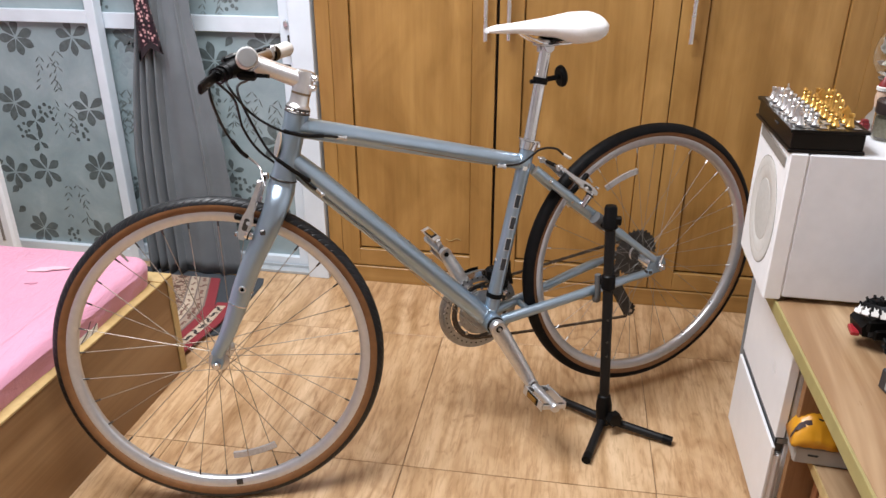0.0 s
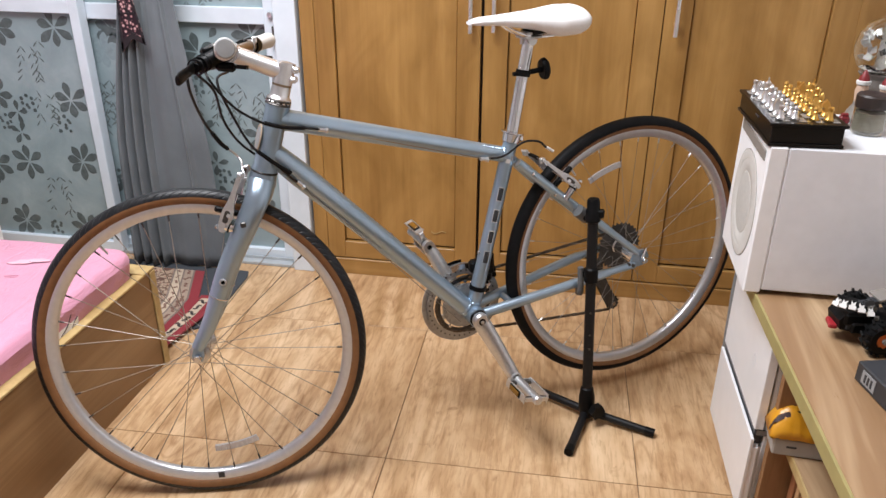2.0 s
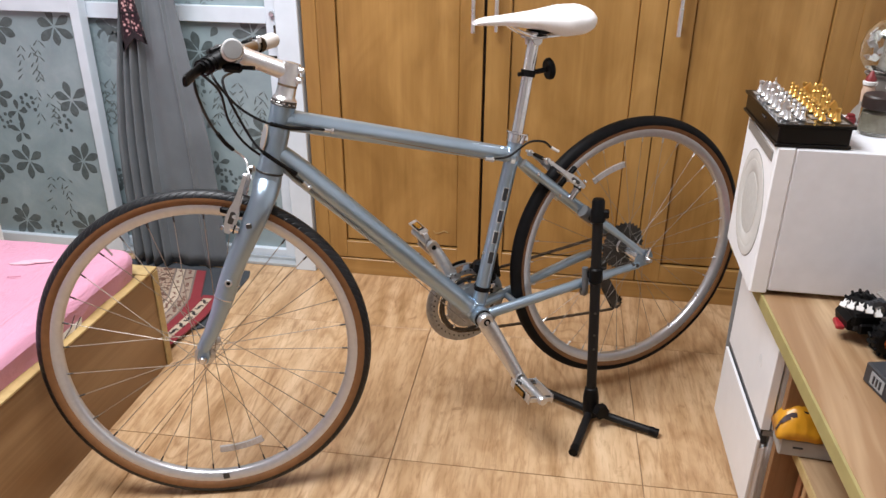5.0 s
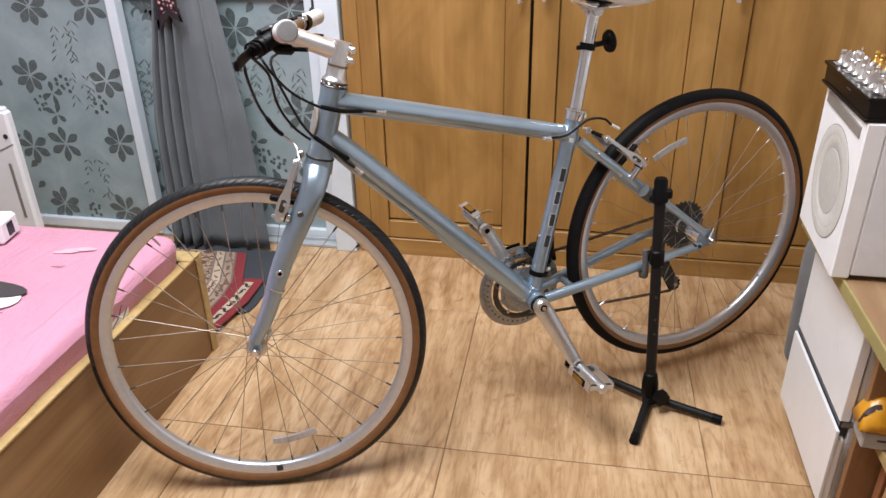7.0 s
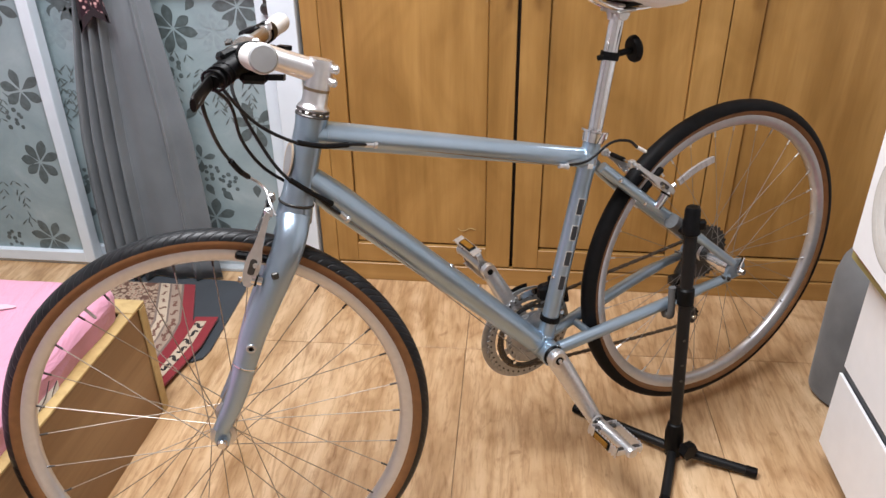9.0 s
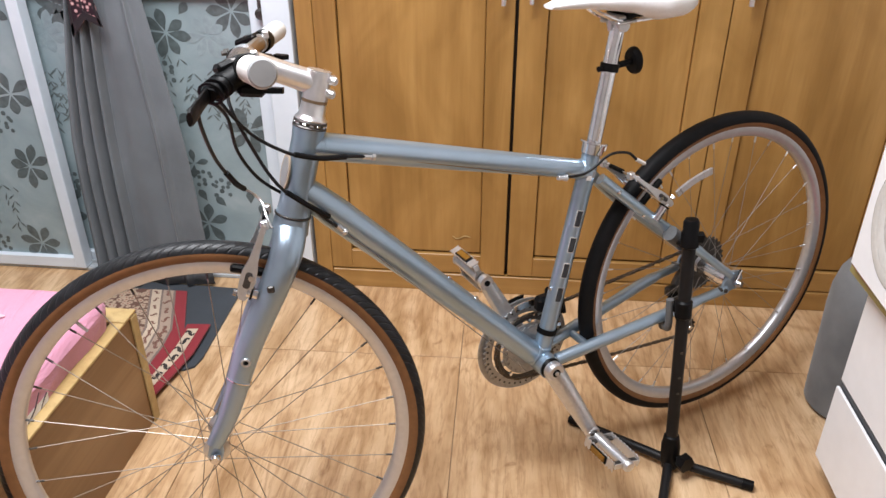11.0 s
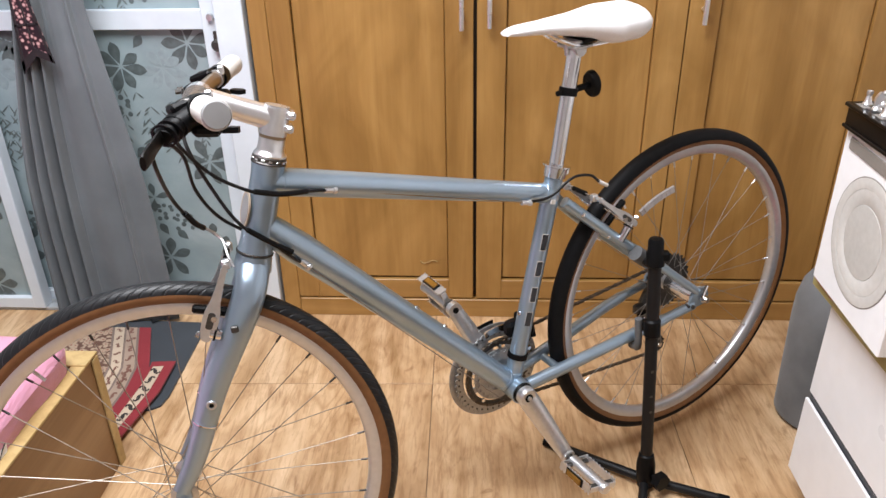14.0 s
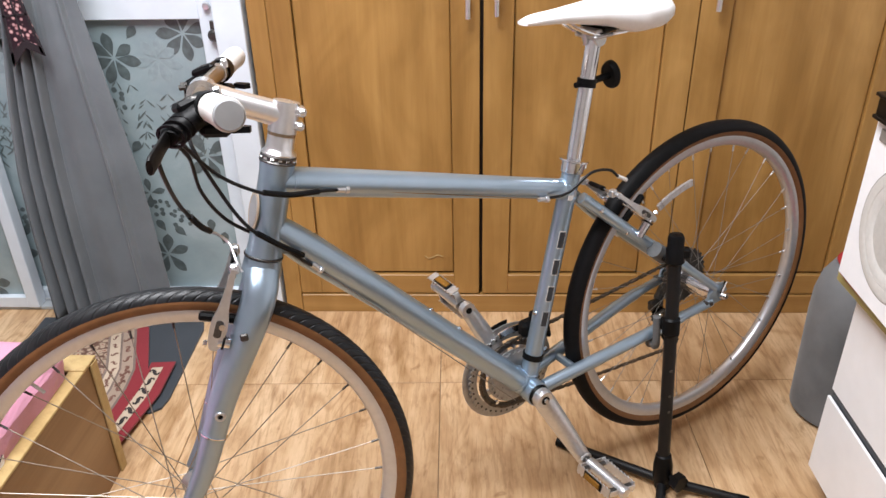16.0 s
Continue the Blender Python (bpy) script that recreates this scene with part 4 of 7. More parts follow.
def wheel(bike, name, at, m, hub_half, spokes, flange, dish, tread_angle, rubber, rubber_label, gauge=0.0009, phase=0.0):
    """A wheel built round its own hub, axle along y."""
    base = m @ Matrix.Translation(at)
    seg = 120
    turn = pose(0, 0, 0, 90)

    rc = R_OUT - R_TUBE

    def arc(a0, a1, n, r):
        return [(rc + r * math.cos(a0 + (a1 - a0) * i / n), r * math.sin(a0 + (a1 - a0) * i / n)) for i in range(n + 1)]

    rim = part(name, Geo().lathe([(0.3165, 0.0118), (0.312, 0.0122), (0.299, 0.0105), (0.2945, 0.006), (0.2935, 0), (0.2945, -0.006), (0.299, -0.0105), (0.312, -0.0122), (0.3165, -0.0118), (0.3145, -0.008), (0.310, 0), (0.3145, 0.008)], turn, seg, closed=True), "rim", bike, "wheel with polished alloy rim and tan-wall tyre", base, 50)
    a = radians(tread_angle)
    tread = arc(-a, a, 16, R_TUBE) + arc(a, -a, 8, R_TUBE - 0.003)
    part("tyre_tread", Geo().lathe(tread, turn, seg, closed=True), rubber, rim, rubber_label)
    for s in (1, -1):
        b = radians(148)
        prof = [(rc + R_TUBE * 0.995 * math.cos(t), s * R_TUBE * 0.995 * math.sin(t)) for t in (a + (b - a) * i / 8 for i in range(9))]
        prof += [(r, h - s * 0.0025) for r, h in prof[::-1]]
        part("tyre_sidewall", Geo().lathe(prof, turn, seg, closed=True), "tan", rim, "tan tyre sidewall")
    hub = Geo().lathe([(0.0001, -hub_half), (0.0055, -hub_half), (0.0055, -hub_half + 0.012), (0.011, -hub_half + 0.013), (0.013, -flange - 0.004), (0.0215, -flange - 0.002), (0.0215, -flange + 0.002), (0.012, -flange + 0.008), (0.0105, 0),
                       (0.012, flange - 0.008), (0.0215, flange - 0.002), (0.0215, flange + 0.002), (0.013, flange + 0.004), (0.011, hub_half - 0.013), (0.0055, hub_half - 0.012), (0.0055, hub_half), (0.0001, hub_half)], turn, 28)
    part("hub", hub, "alloy", rim, "alloy hub")
    # laced three-cross spokes
    for k in range(spokes):
        s = 1 if k % 2 else -1
        th = 2 * math.pi * (k + 0.5) / spokes + radians(phase)
        off = (-1 if (k // 2) % 2 else 1) * radians(66)
        h = Vector((0.0195 * math.cos(th + off), s * (flange + dish * s), 0.0195 * math.sin(th + off)))
        r = Vector((0.2955 * math.cos(th), 0.003 * s, 0.2955 * math.sin(th)))
        part("spoke", Geo().tube([h, r], gauge, 6, cap=False), "spoke_bright" if gauge > 0.0008 else "steel_spoke", rim)
        nip = r + (h - r).normalized() * 0.014
        part("nipple", Geo().tube([r, nip], 0.0019, 6), "dark_steel" if gauge > 0.0008 else "alloy", rim)
    # valve
    part("valve", Geo().tube([(0.294 * math.cos(0.98), 0, 0.294 * math.sin(0.98)), (0.272 * math.cos(0.98), 0, 0.272 * math.sin(0.98))], [0.0028, 0.0024], 8), "alloy", rim)
    return rim


def bent_reflector(rim, angle, radius, side):
    """A clear plastic reflector clipped between the spokes."""
    g = Geo()
    pts, n = [], 8
    for i in range(n + 1):
        t = angle - 0.20 + 0.40 * i / n
        pts.append((radius * math.cos(t), side, radius * math.sin(t)))
    for a, b in zip(pts[:-1], pts[1:]):
        d = Vector(b) - Vector(a)
        mid = (Vector(a) + Vector(b)) / 2
        g.box((d.length * 1.04, 0.006, 0.015), (0, 0, 0), 0.001, axis_m(mid, Vector((mid.x, 0, mid.z)), d))
    part("spoke_reflector", g, "clear_reflector", rim, "clear plastic spoke reflector")


def bicycle():
    bk = thing("bicycle", "pale steel-blue city bicycle with white saddle, on a stand", "bicycle", BIKE)

    # -- frame --
    g = Geo()
    tt0 = HT_TOP.lerp(HT_BOT, 0.20)
    tt1 = ST_TOP + Vector((0.011, 0, -0.040))
    g.tube([tt0, tt0.lerp(tt1, 0.5), tt1], [0.0215, 0.0198, 0.0175], 24)
    dt0 = HT_TOP.lerp(HT_BOT, 0.67)
    g.tube([dt0, dt0.lerp(BB, 0.05), dt0.lerp(BB, 0.12), dt0.lerp(BB, 0.4), BB], [0.0205, 0.0235, 0.0258, 0.0243, 0.0215], 28)
    g.tube([BB, BB.lerp(ST_TOP, 0.5), ST_TOP], [0.0170, 0.0165, 0.0165], 24)
    g.tube([HT_TOP, HT_TOP.lerp(HT_BOT, 0.12), HT_TOP.lerp(HT_BOT, 0.88), HT_BOT], [0.0245, 0.0228, 0.0238, 0.0262], 28)
    g.tube([BB + Vector((0, -0.037, 0)), BB + Vector((0, 0.037, 0))], 0.0235, 26)
    # weld beads
    for c, ax, r in ((tt0 + (tt1 - tt0).normalized() * 0.024, tt1 - tt0, 0.0215), (tt1 - (tt1 - tt0).normalized() * 0.017, tt1 - tt0, 0.0185), (BB + (ST_TOP - BB).normalized() * 0.026, ST_TOP - BB, 0.018), (BB + (dt0 - BB).normalized() * 0.028, dt0 - BB, 0.0225)):
        g.lathe([(r * 0.93, -0.004), (r * 1.015, -0.002), (r * 1.015, 0.002), (r * 0.93, 0.004)], axis_m(c, ax), 24, closed=True)
    fr = part("frame", g, "paint", bk, "pale steel-blue metallic frame")
    for s in (1, -1):
        cs = [BB + Vector((-0.022, s * 0.026, 0.004)), Vector((0.30, s * 0.040, -0.047)), Vector((0.13, s * 0.060, -0.022)), Vector((0.022, s * 0.066, -0.012))]
        part("chain_stay", Geo().tube(spline(cs, 6), [0.0125] * 7 + [0.0118] * 7 + [0.0095] * 5, 16), "paint", fr)
        ss = [ST_TOP + Vector((-0.008, s * 0.014, -0.058)), Vector((0.235, s * 0.036, 0.215)), Vector((0.12, s * 0.056, 0.115)), Vector((0.012, s * 0.066, 0.018))]
        part("seat_stay", Geo().tube(spline(ss, 6), [0.0110] * 7 + [0.0100] * 7 + [0.0085] * 5, 16), "paint", fr)
        part("dropout", Geo().prism([(-0.020, 0.004), (-0.012, 0.022), (0.010, 0.026), (0.030, 0.006), (0.034, -0.014), (0.016, -0.018), (-0.010, -0.016)], 0.006, Matrix.Translation((0, s * 0.066 + 0.003, 0)) @ pose(0, 0, 0, 90)), "paint", fr)
        part("dropout_bolt", Geo().tube([(0.030, s * 0.064, -0.010), (0.030, s * 0.076, -0.010)], 0.0048, 8).tube([(0.040, s * 0.064, -0.006), (0.040, s * 0.074, -0.006)], 0.0035, 8), "dark_steel", fr)
    part("stay_bridge", Geo().tube([(0.262, -0.030, 0.242), (0.262, 0.030, 0.242)], 0.007, 12), "paint", fr)
    part("stay_bridge", Geo().tube([(0.345, -0.034, -0.056), (0.345, 0.034, -0.056)], 0.008, 12), "paint", fr)
    sd1 = (ST_TOP - BB).normalized()
    part("sticker", Geo().box((0.011, 0.003, 0.009), (0, 0, 0), 0.0008, axis_m(BB + sd1 * ((ST_TOP - BB).length - 0.052) + Vector((0.004, 0.0160, 0)), sd1, (1, 0, 0))), "paper", fr, "small white sticker")
    # dark letter blocks with pale edges down the seat tube
    d = (ST_TOP - BB).normalized()
    for k, (s, ln) in enumerate(((0.300, 0.034), (0.248, 0.032), (0.196, 0.032), (0.146, 0.032))):
        c = BB + d * s
        for rad, wd, l2, mat, nm in ((0.01655, 0.0132, ln - 0.001, "paper", "letter_edge"), (0.01685, 0.0112, ln - 0.004, "box_dark", "letter_block")):
            gg, n = Geo(), 6
            mm = axis_m(c, d, (0, 1, 0))
            inner, outer = [], []
            for i in range(n + 1):
                t = -wd / rad / 2 + wd / rad * i / n + radians(-14)
                for z in (-l2 / 2, l2 / 2):
                    inner.append(((rad - 0.001) * math.cos(t), (rad - 0.001) * math.sin(t), z))
                    outer.append((rad * math.cos(t), rad * math.sin(t), z))
            fs = []
            for i in range(n):
                a = 2 * i
                fs.append((a + 14, a + 15, a + 17, a + 16))
            gg.add(inner + outer, fs, mm)
            part(nm, gg, mat, fr)
    # head badge
    bm = axis_m(HT_TOP.lerp(HT_BOT, 0.52) + Vector((0.0225, 0.004, 0.0085)), Vector((0.937, 0.16, 0.35)))
    oval = [(0.028 * math.cos(t * math.pi / 10), 0.013 * math.sin(t * math.pi / 10)) for t in range(20)]
    oval2 = [(0.0235 * math.cos(t * math.pi / 10), 0.0098 * math.sin(t * math.pi / 10)) for t in range(20)]
    part("head_badge", Geo().prism(oval, 0.0022, bm), "rug_cream", fr, "oval badge with pale rim")
    part("badge_face", Geo().prism(oval2, 0.0028, bm), "cap", fr)
    part("tube_label", Geo().box((0.001, 0.014, 0.012), (0, 0, 0), 0, axis_m(BB + d * 0.385 + Vector((0.0, 0.0158, 0)), d, (0, 1, 0)) @ pose(0, 0, 0)), "cap", fr)
    # cable stops and small frame bolts
    cs1 = Vector((0.752, 0.018, 0.432))
    for p, ax in ((cs1, (-1, 0, -0.25)), (Vector((0.398, 0.018, 0.312)), (-1, 0, -0.25)), (Vector((0.812, 0.0230, 0.329)), (-0.62, 0, -0.78))):
        part("cable_stop", Geo().lathe([(0.0001, -0.010), (0.0045, -0.010), (0.0045, 0.004), (0.0060, 0.005), (0.0060, 0.010), (0.0001, 0.010)], axis_m(p, ax), 12), "alloy", fr)
    for p, nv in ((Vector((0.285, 0.036, 0.262)), (0, 1, 0.3)), (Vector((0.232, 0.044, 0.205)), (0, 1, 0)), (BB + d * 0.155 + Vector((0.018, 0.003, 0.004)), (1, 0.1, 0.2)), (dt0.lerp(BB, 0.52) + Vector((-0.0175, 0.004, 0.016)), (-0.74, 0, 0.67)), (dt0.lerp(BB, 0.64) + Vector((-0.0170, 0.004, 0.0155)), (-0.74, 0, 0.67))):
        part("frame_bolt", Geo().lathe([(0.0001, -0.004), (0.0038, -0.004), (0.0038, 0.002), (0.0020, 0.0032), (0.0001, 0.0032)], axis_m(p, nv), 10), "chrome", fr)

    # -- seat post, saddle --
    sd = (ST_TOP - BB).normalized()
    post_top = Vector((0.271, 0, 0.556))
    pd = (post_top - ST_TOP).normalized()
    part("seat_post", Geo().tube([ST_TOP - pd * 0.03, post_top], 0.0137, 24), "chrome", bk, "polished alloy seat post")
    clamp = Geo().lathe([(0.0165, -0.010), (0.0205, -0.010), (0.0215, 0.008), (0.0165, 0.009)], axis_m(ST_TOP, sd), 24, closed=True)
    clamp.lathe([(0.0001, 0.009), (0.0265, 0.0095), (0.0265, 0.0125), (0.0137, 0.0135)], axis_m(ST_TOP, sd), 24)
    clamp.box((0.016, 0.012, 0.012), (-0.022, 0, 0.0), 0.003, axis_m(ST_TOP, sd, (1, 0, 0)))
    part("seat_clamp", clamp, "chrome", bk)
    cl = Geo().tube([post_top + Vector((0.0, -0.018, 0.000)), post_top + Vector((0.0, 0.018, 0.000))], 0.011, 16)
    cl.box((0.040, 0.052, 0.006), post_top + Vector((0, 0, 0.006)), 0.002).box((0.036, 0.050, 0.005), post_top + Vector((0, 0, 0.015)), 0.002)
    cl.tube([post_top + Vector((0.018, 0, -0.008)), post_top + Vector((0.018, 0, 0.016))], 0.004, 10)
    part("saddle_clamp", cl, "alloy", bk)

    sa = Geo()
    n, kx = 34, 20
    vs, fs = [], []
    x_tail, x_nose = 0.136, 0.412
    for i in range(n + 1):
        s = i / n
        x = x_tail + (x_nose - x_tail) * s
        # half width, top and underside from tail to nose
        knots = (0.0, 0.05, 0.12, 0.28, 0.5, 0.75, 0.93, 1.0)
        w = float(np.interp(s, knots, (0.040, 0.060, 0.067, 0.068, 0.043, 0.025, 0.020, 0.014)))
        ztop = float(np.interp(s, knots, (0.604, 0.617, 0.622, 0.624, 0.618, 0.615, 0.614, 0.609)))
        zlow = float(np.interp(s, knots, (0.578, 0.564, 0.557, 0.557, 0.578, 0.592, 0.597, 0.600)))
        depth = ztop - zlow
        for k in range(kx):
            a = 2 * math.pi * k / kx
            ca, sn = math.cos(a), math.sin(a)
            y = w * math.copysign(abs(ca) ** 0.7, ca)
            z = ztop - depth / 2 + depth / 2 * math.copysign(abs(sn) ** 0.75, sn)
            z -= 0.12 * abs(y) * (1.0 if sn > 0 else 0.0)
            vs.append((x, y, z))
    for i in range(n):
        for k in range(kx):
            q = (k + 1) % kx
            fs.append((i * kx + k, i * kx + q, (i + 1) * kx + q, (i + 1) * kx + k))
    fs.append(tuple(range(kx)))
    fs.append(tuple(range(n * kx, (n + 1) * kx)))
    sa.add(vs, fs)
    saddle = part("saddle", sa, "saddle", bk, "white leather saddle", smooth=60)
    for s in (1, -1):
        part("saddle_rail", Geo().tube(spline([(0.180, s * 0.036, 0.570), (0.205, s * 0.028, 0.564), (0.240, s * 0.022, 0.562), (0.285, s * 0.020, 0.566), (0.318, s * 0.012, 0.582), (0.335, s * 0.008, 0.594)], 5), 0.0035, 8), "chrome", saddle)
    part("saddle_shell", Geo().box((0.10, 0.060, 0.008), (0.225, 0, 0.572), 0.002), "black_plastic", saddle)

    # rear reflector mount on the post
    pm = post_top.lerp(ST_TOP, 0.335)
    rl = part("post_bracket", Geo().lathe([(0.0137, -0.007), (0.0165, -0.007), (0.0165, 0.007), (0.0137, 0.007)], axis_m(pm, pd), 20, closed=True)
              .tube([pm + Vector((-0.014, 0, 0)), pm + Vector((-0.046, 0, 0.002))], 0.006, 10).tube([pm + Vector((0.014, 0, 0)), pm + Vector((0.024, 0, 0))], 0.005, 8), "black_plastic", bk, "black plastic bracket")
    part("rear_reflector", Geo().lathe([(0.0001, -0.008), (0.017, -0.008), (0.0195, -0.003), (0.0195, 0.003), (0.016, 0.007), (0.0001, 0.009)], axis_m(pm + Vector((-0.054, 0, 0.003)), (-1, 0, 0.1)) @ Matrix.Diagonal((1.25, 1.0, 1, 1)), 24), "black_plastic", rl, "round black reflector housing")

    # -- fork, headset, stem, bar: turned with the steering --
    fk = Geo()
    crown = HT_BOT - STEER_AXIS * 0.028
    fk.tube([HT_BOT - STEER_AXIS * 0.003, crown], [0.0262, 0.0285], 28)
    fork = part("fork", fk, "paint", bk, "pale steel-blue fork", WHEEL_TURN)
    fdir = (FRONT_HUB - crown).normalized()
    for s in (1, -1):
        path = [crown + Vector((-0.002, s * 0.012, 0.006)), crown + Vector((0.008, s * 0.034, -0.022)), crown + Vector((0.032, s * 0.043, -0.065)), crown.lerp(FRONT_HUB, 0.48) + Vector((0.006, s * 0.045, 0)), crown.lerp(FRONT_HUB, 0.78) + Vector((0.002, s * 0.047, 0)), FRONT_HUB + Vector((-0.001, s * 0.049, 0.018))]
        pts = spline(path, 6)
        rr = [0.0255 - 0.002 * i / 10 for i in range(11)] + [0.0235 - 0.0105 * i / (len(pts) - 12) for i in range(len(pts) - 11)]
        part("fork_blade", Geo().tube(pts, rr, 20, side=(0, 1, 0), flat=0.72), "paint", fork)
        part("fork_end", Geo().prism([(-0.015, 0.026), (0.004, 0.026), (0.012, 0.004), (0.008, -0.010), (-0.008, -0.010), (-0.014, 0.004)], 0.007, Matrix.Translation(FRONT_HUB + Vector((0, s * 0.051 + 0.0035, 0))) @ pose(0, 0, 0, 90)), "paint", fork)
        c = crown.lerp(FRONT_HUB, 0.632) + Vector((0.0035, s * 0.046, 0))
        part("blade_ring", Geo().lathe([(0.0165, -0.0010), (0.0194, -0.0010), (0.0194, 0.0010), (0.0165, 0.0010)], axis_m(c, fdir, (0, 1, 0)) @ Matrix.Diagonal((0.74, 1, 1, 1)), 24, closed=True), "chrome", fork)
        c = crown.lerp(FRONT_HUB, 0.532) + Vector((0.004, s * 0.0575, 0))
        part("rack_bolt", Geo().lathe([(0.0001, -0.001), (0.0040, -0.001), (0.0044, 0.004), (0.0066, 0.004), (0.0080, 0.001), (0.0082, -0.012), (0.0001, -0.012)], axis_m(c, (0, s, 0)), 18), "alloy", fork)
        part("bolt_hole", Geo().lathe([(0.0001, 0.0015), (0.0041, 0.0015), (0.0041, -0.004), (0.0001, -0.004)], axis_m(c, (0, s, 0)), 14), "black_plastic", fork)
        c = crown.lerp(FRONT_HUB, 0.195) + Vector((0.004, s * 0.0600, 0))
        part("rack_hole", Geo().box((0.011, 0.006, 0.011), c, 0.002), "dark_steel", fork)
    hs = Geo()
    hs.lathe([(0.0225, -0.001), (0.0252, 0.000), (0.0256, 0.0015), (0.0240, 0.0035), (0.0240, 0.0075), (0.0250, 0.009), (0.0235, 0.012), (0.0001, 0.012)], axis_m(HT_TOP, STEER_AXIS), 32)
    cup = part("headset_cup", hs, "dark_steel", bk, "dark polished headset bearing")
    for k in range(14):
        q = 2 * math.pi * k / 14
        am = axis_m(HT_TOP + STEER_AXIS * 0.0055, STEER_AXIS)
        part("knurl", Geo().box((0.0022, 0.0060, 0.0036), (0, 0, 0), 0.0008, am @ Matrix.Rotation(q, 4, "Z") @ Matrix.Translation((0.0242, 0, 0))), "chrome", cup)
    part("headset_ring", Geo().lathe([(0.0265, -0.002), (0.0278, -0.001), (0.0278, 0.001), (0.0265, 0.002)], axis_m(HT_BOT, STEER_AXIS), 28, closed=True), "dark_steel", bk)
    st = Geo()
    st.lathe([(0.0238, 0.0105), (0.0242, 0.0130), (0.0205, 0.0175), (0.0192, 0.020), (0.0186, 0.037), (0.0178, 0.0375), (0.0178, 0.046), (0.0001, 0.046)], axis_m(HT_TOP, STEER_AXIS), 28)
    part("spacer", st, "bright_alloy", bk, "polished headset spacers", STEER)
    part("spacer_ring", Geo().lathe([(0.0170, 0.0375), (0.0190, 0.0375), (0.0190, 0.0415), (0.0170, 0.0415)], axis_m(HT_TOP, STEER_AXIS), 28, closed=True), "bar", bk, "bronze spacer ring", STEER)
    s0 = HT_TOP + STEER_AXIS * 0.064
    bar_c = Vector((0.906, 0, 0.597))
    sm = Geo().tube([HT_TOP + STEER_AXIS * 0.042, HT_TOP + STEER_AXIS * 0.081], [0.0195, 0.0190], 26)
    sm.tube([s0, s0.lerp(bar_c, 0.5), bar_c - (bar_c - s0).normalized() * 0.012], [0.0180, 0.0165, 0.0170], 22)
    sm.tube([bar_c + Vector((0, -0.021, 0)), bar_c + Vector((0, 0.021, 0))], 0.0195, 24)
    sm.lathe([(0.0001, 0.0), (0.018, 0.0), (0.018, 0.003), (0.0001, 0.005)], axis_m(HT_TOP + STEER_AXIS * 0.081, STEER_AXIS), 22)
    for h in (0.052, 0.071):
        sm.box((0.016, 0.030, 0.012), (0, 0, 0), 0.003, axis_m(HT_TOP + STEER_AXIS * h + Vector((-0.019, 0, -0.004)), STEER_AXIS, (1, 0, 0)))
    stem = part("stem", sm, "bright_alloy", bk, "polished silver stem", STEER)
    for h in (0.052, 0.071):
        p = HT_TOP + STEER_AXIS * h + Vector((-0.0215, 0.004, -0.004))
        part("stem_bolt", Geo().tube([p + Vector((0, -0.012, 0)), p + Vector((0, 0.013, 0))], 0.0040, 10).tube([p + Vector((0.003, 0.010, 0)), p + Vector((-0.002, 0.010, 0))], 0.0048, 10), "alloy", stem)
    for dz in (0.013, -0.013):
        for y in (0.014, -0.014):
            p = bar_c + Vector((0.018, y, dz))
            part("stem_bolt", Geo().tube([p, p + Vector((0.008, 0, 0))], 0.0035, 8), "dark_steel", stem)
    BH = 0.298
    bar = part("handlebar", Geo().tube(spline([bar_c + Vector((-0.042, BH, 0.0130)), bar_c + Vector((-0.020, 0.18, 0.0070)), bar_c + Vector((-0.004, 0.09, 0.002)), bar_c + Vector((0, 0.03, 0)), bar_c + Vector((0, -0.03, 0)), bar_c + Vector((-0.004, -0.09, 0.002)), bar_c + Vector((-0.020, -0.18, 0.0070)), bar_c + Vector((-0.042, -BH, 0.0130))], 6), 0.0112, 18), "bar", bk, "bronzed straight handlebar", STEER)
    for s in (1, -1):
        a, b = bar_c + Vector((-0.0423, s * (BH + 0.002), 0.0131)), bar_c + Vector((-0.0225, s * 0.197, 0.0078))
        gr = Geo().tube([a, a.lerp(b, 0.06), a.lerp(b, 0.5), a.lerp(b, 0.94), b], [0.0160, 0.0168, 0.0158, 0.0164, 0.0150], 26)
        grip = part("grip", gr, "grip", bar, "white foam grip")
        part("grip_cap", Geo().lathe([(0.0001, 0.0035), (0.0138, 0.003), (0.0155, 0.0), (0.0155, -0.004), (0.0001, -0.004)], axis_m(a, a - b), 26), "cap", grip, "grey end cap")
        c = b + (b - a).normalized() * 0.012
        sh = Geo().tube([b, b + (b - a).normalized() * 0.028], 0.0175, 20)
        part("bar_collar", sh, "black_plastic", bar)
        # shifter pod and brake lever
        pod = Geo().tube(spline([c + Vector((0.004, -s * 0.016, -0.006)), c + Vector((0.022, -s * 0.014, -0.010)), c + Vector((0.040, s * 0.000, -0.017)), c + Vector((0.050, s * 0.020, -0.023))], 5),
                         [0.020, 0.021, 0.022, 0.0225, 0.0225, 0.0225, 0.022, 0.0215, 0.021, 0.020] + [0.019, 0.0175, 0.016, 0.0145, 0.0135, 0.0125], 14, flat=0.70, side=(0, 0, 1))
        pod.box((0.040, 0.024, 0.012), (0, 0, 0), 0.004, axis_m(c + Vector((0.022, -s * 0.018, 0.006)), (0.25, 0, 1), (1, s * 0.5, 0)))
        pod.box((0.034, 0.030, 0.016), (0, 0, 0), 0.005, axis_m(c + Vector((0.004, -s * 0.016, -0.026)), (-0.2, 0, 1), (1, s * 0.2, 0)))
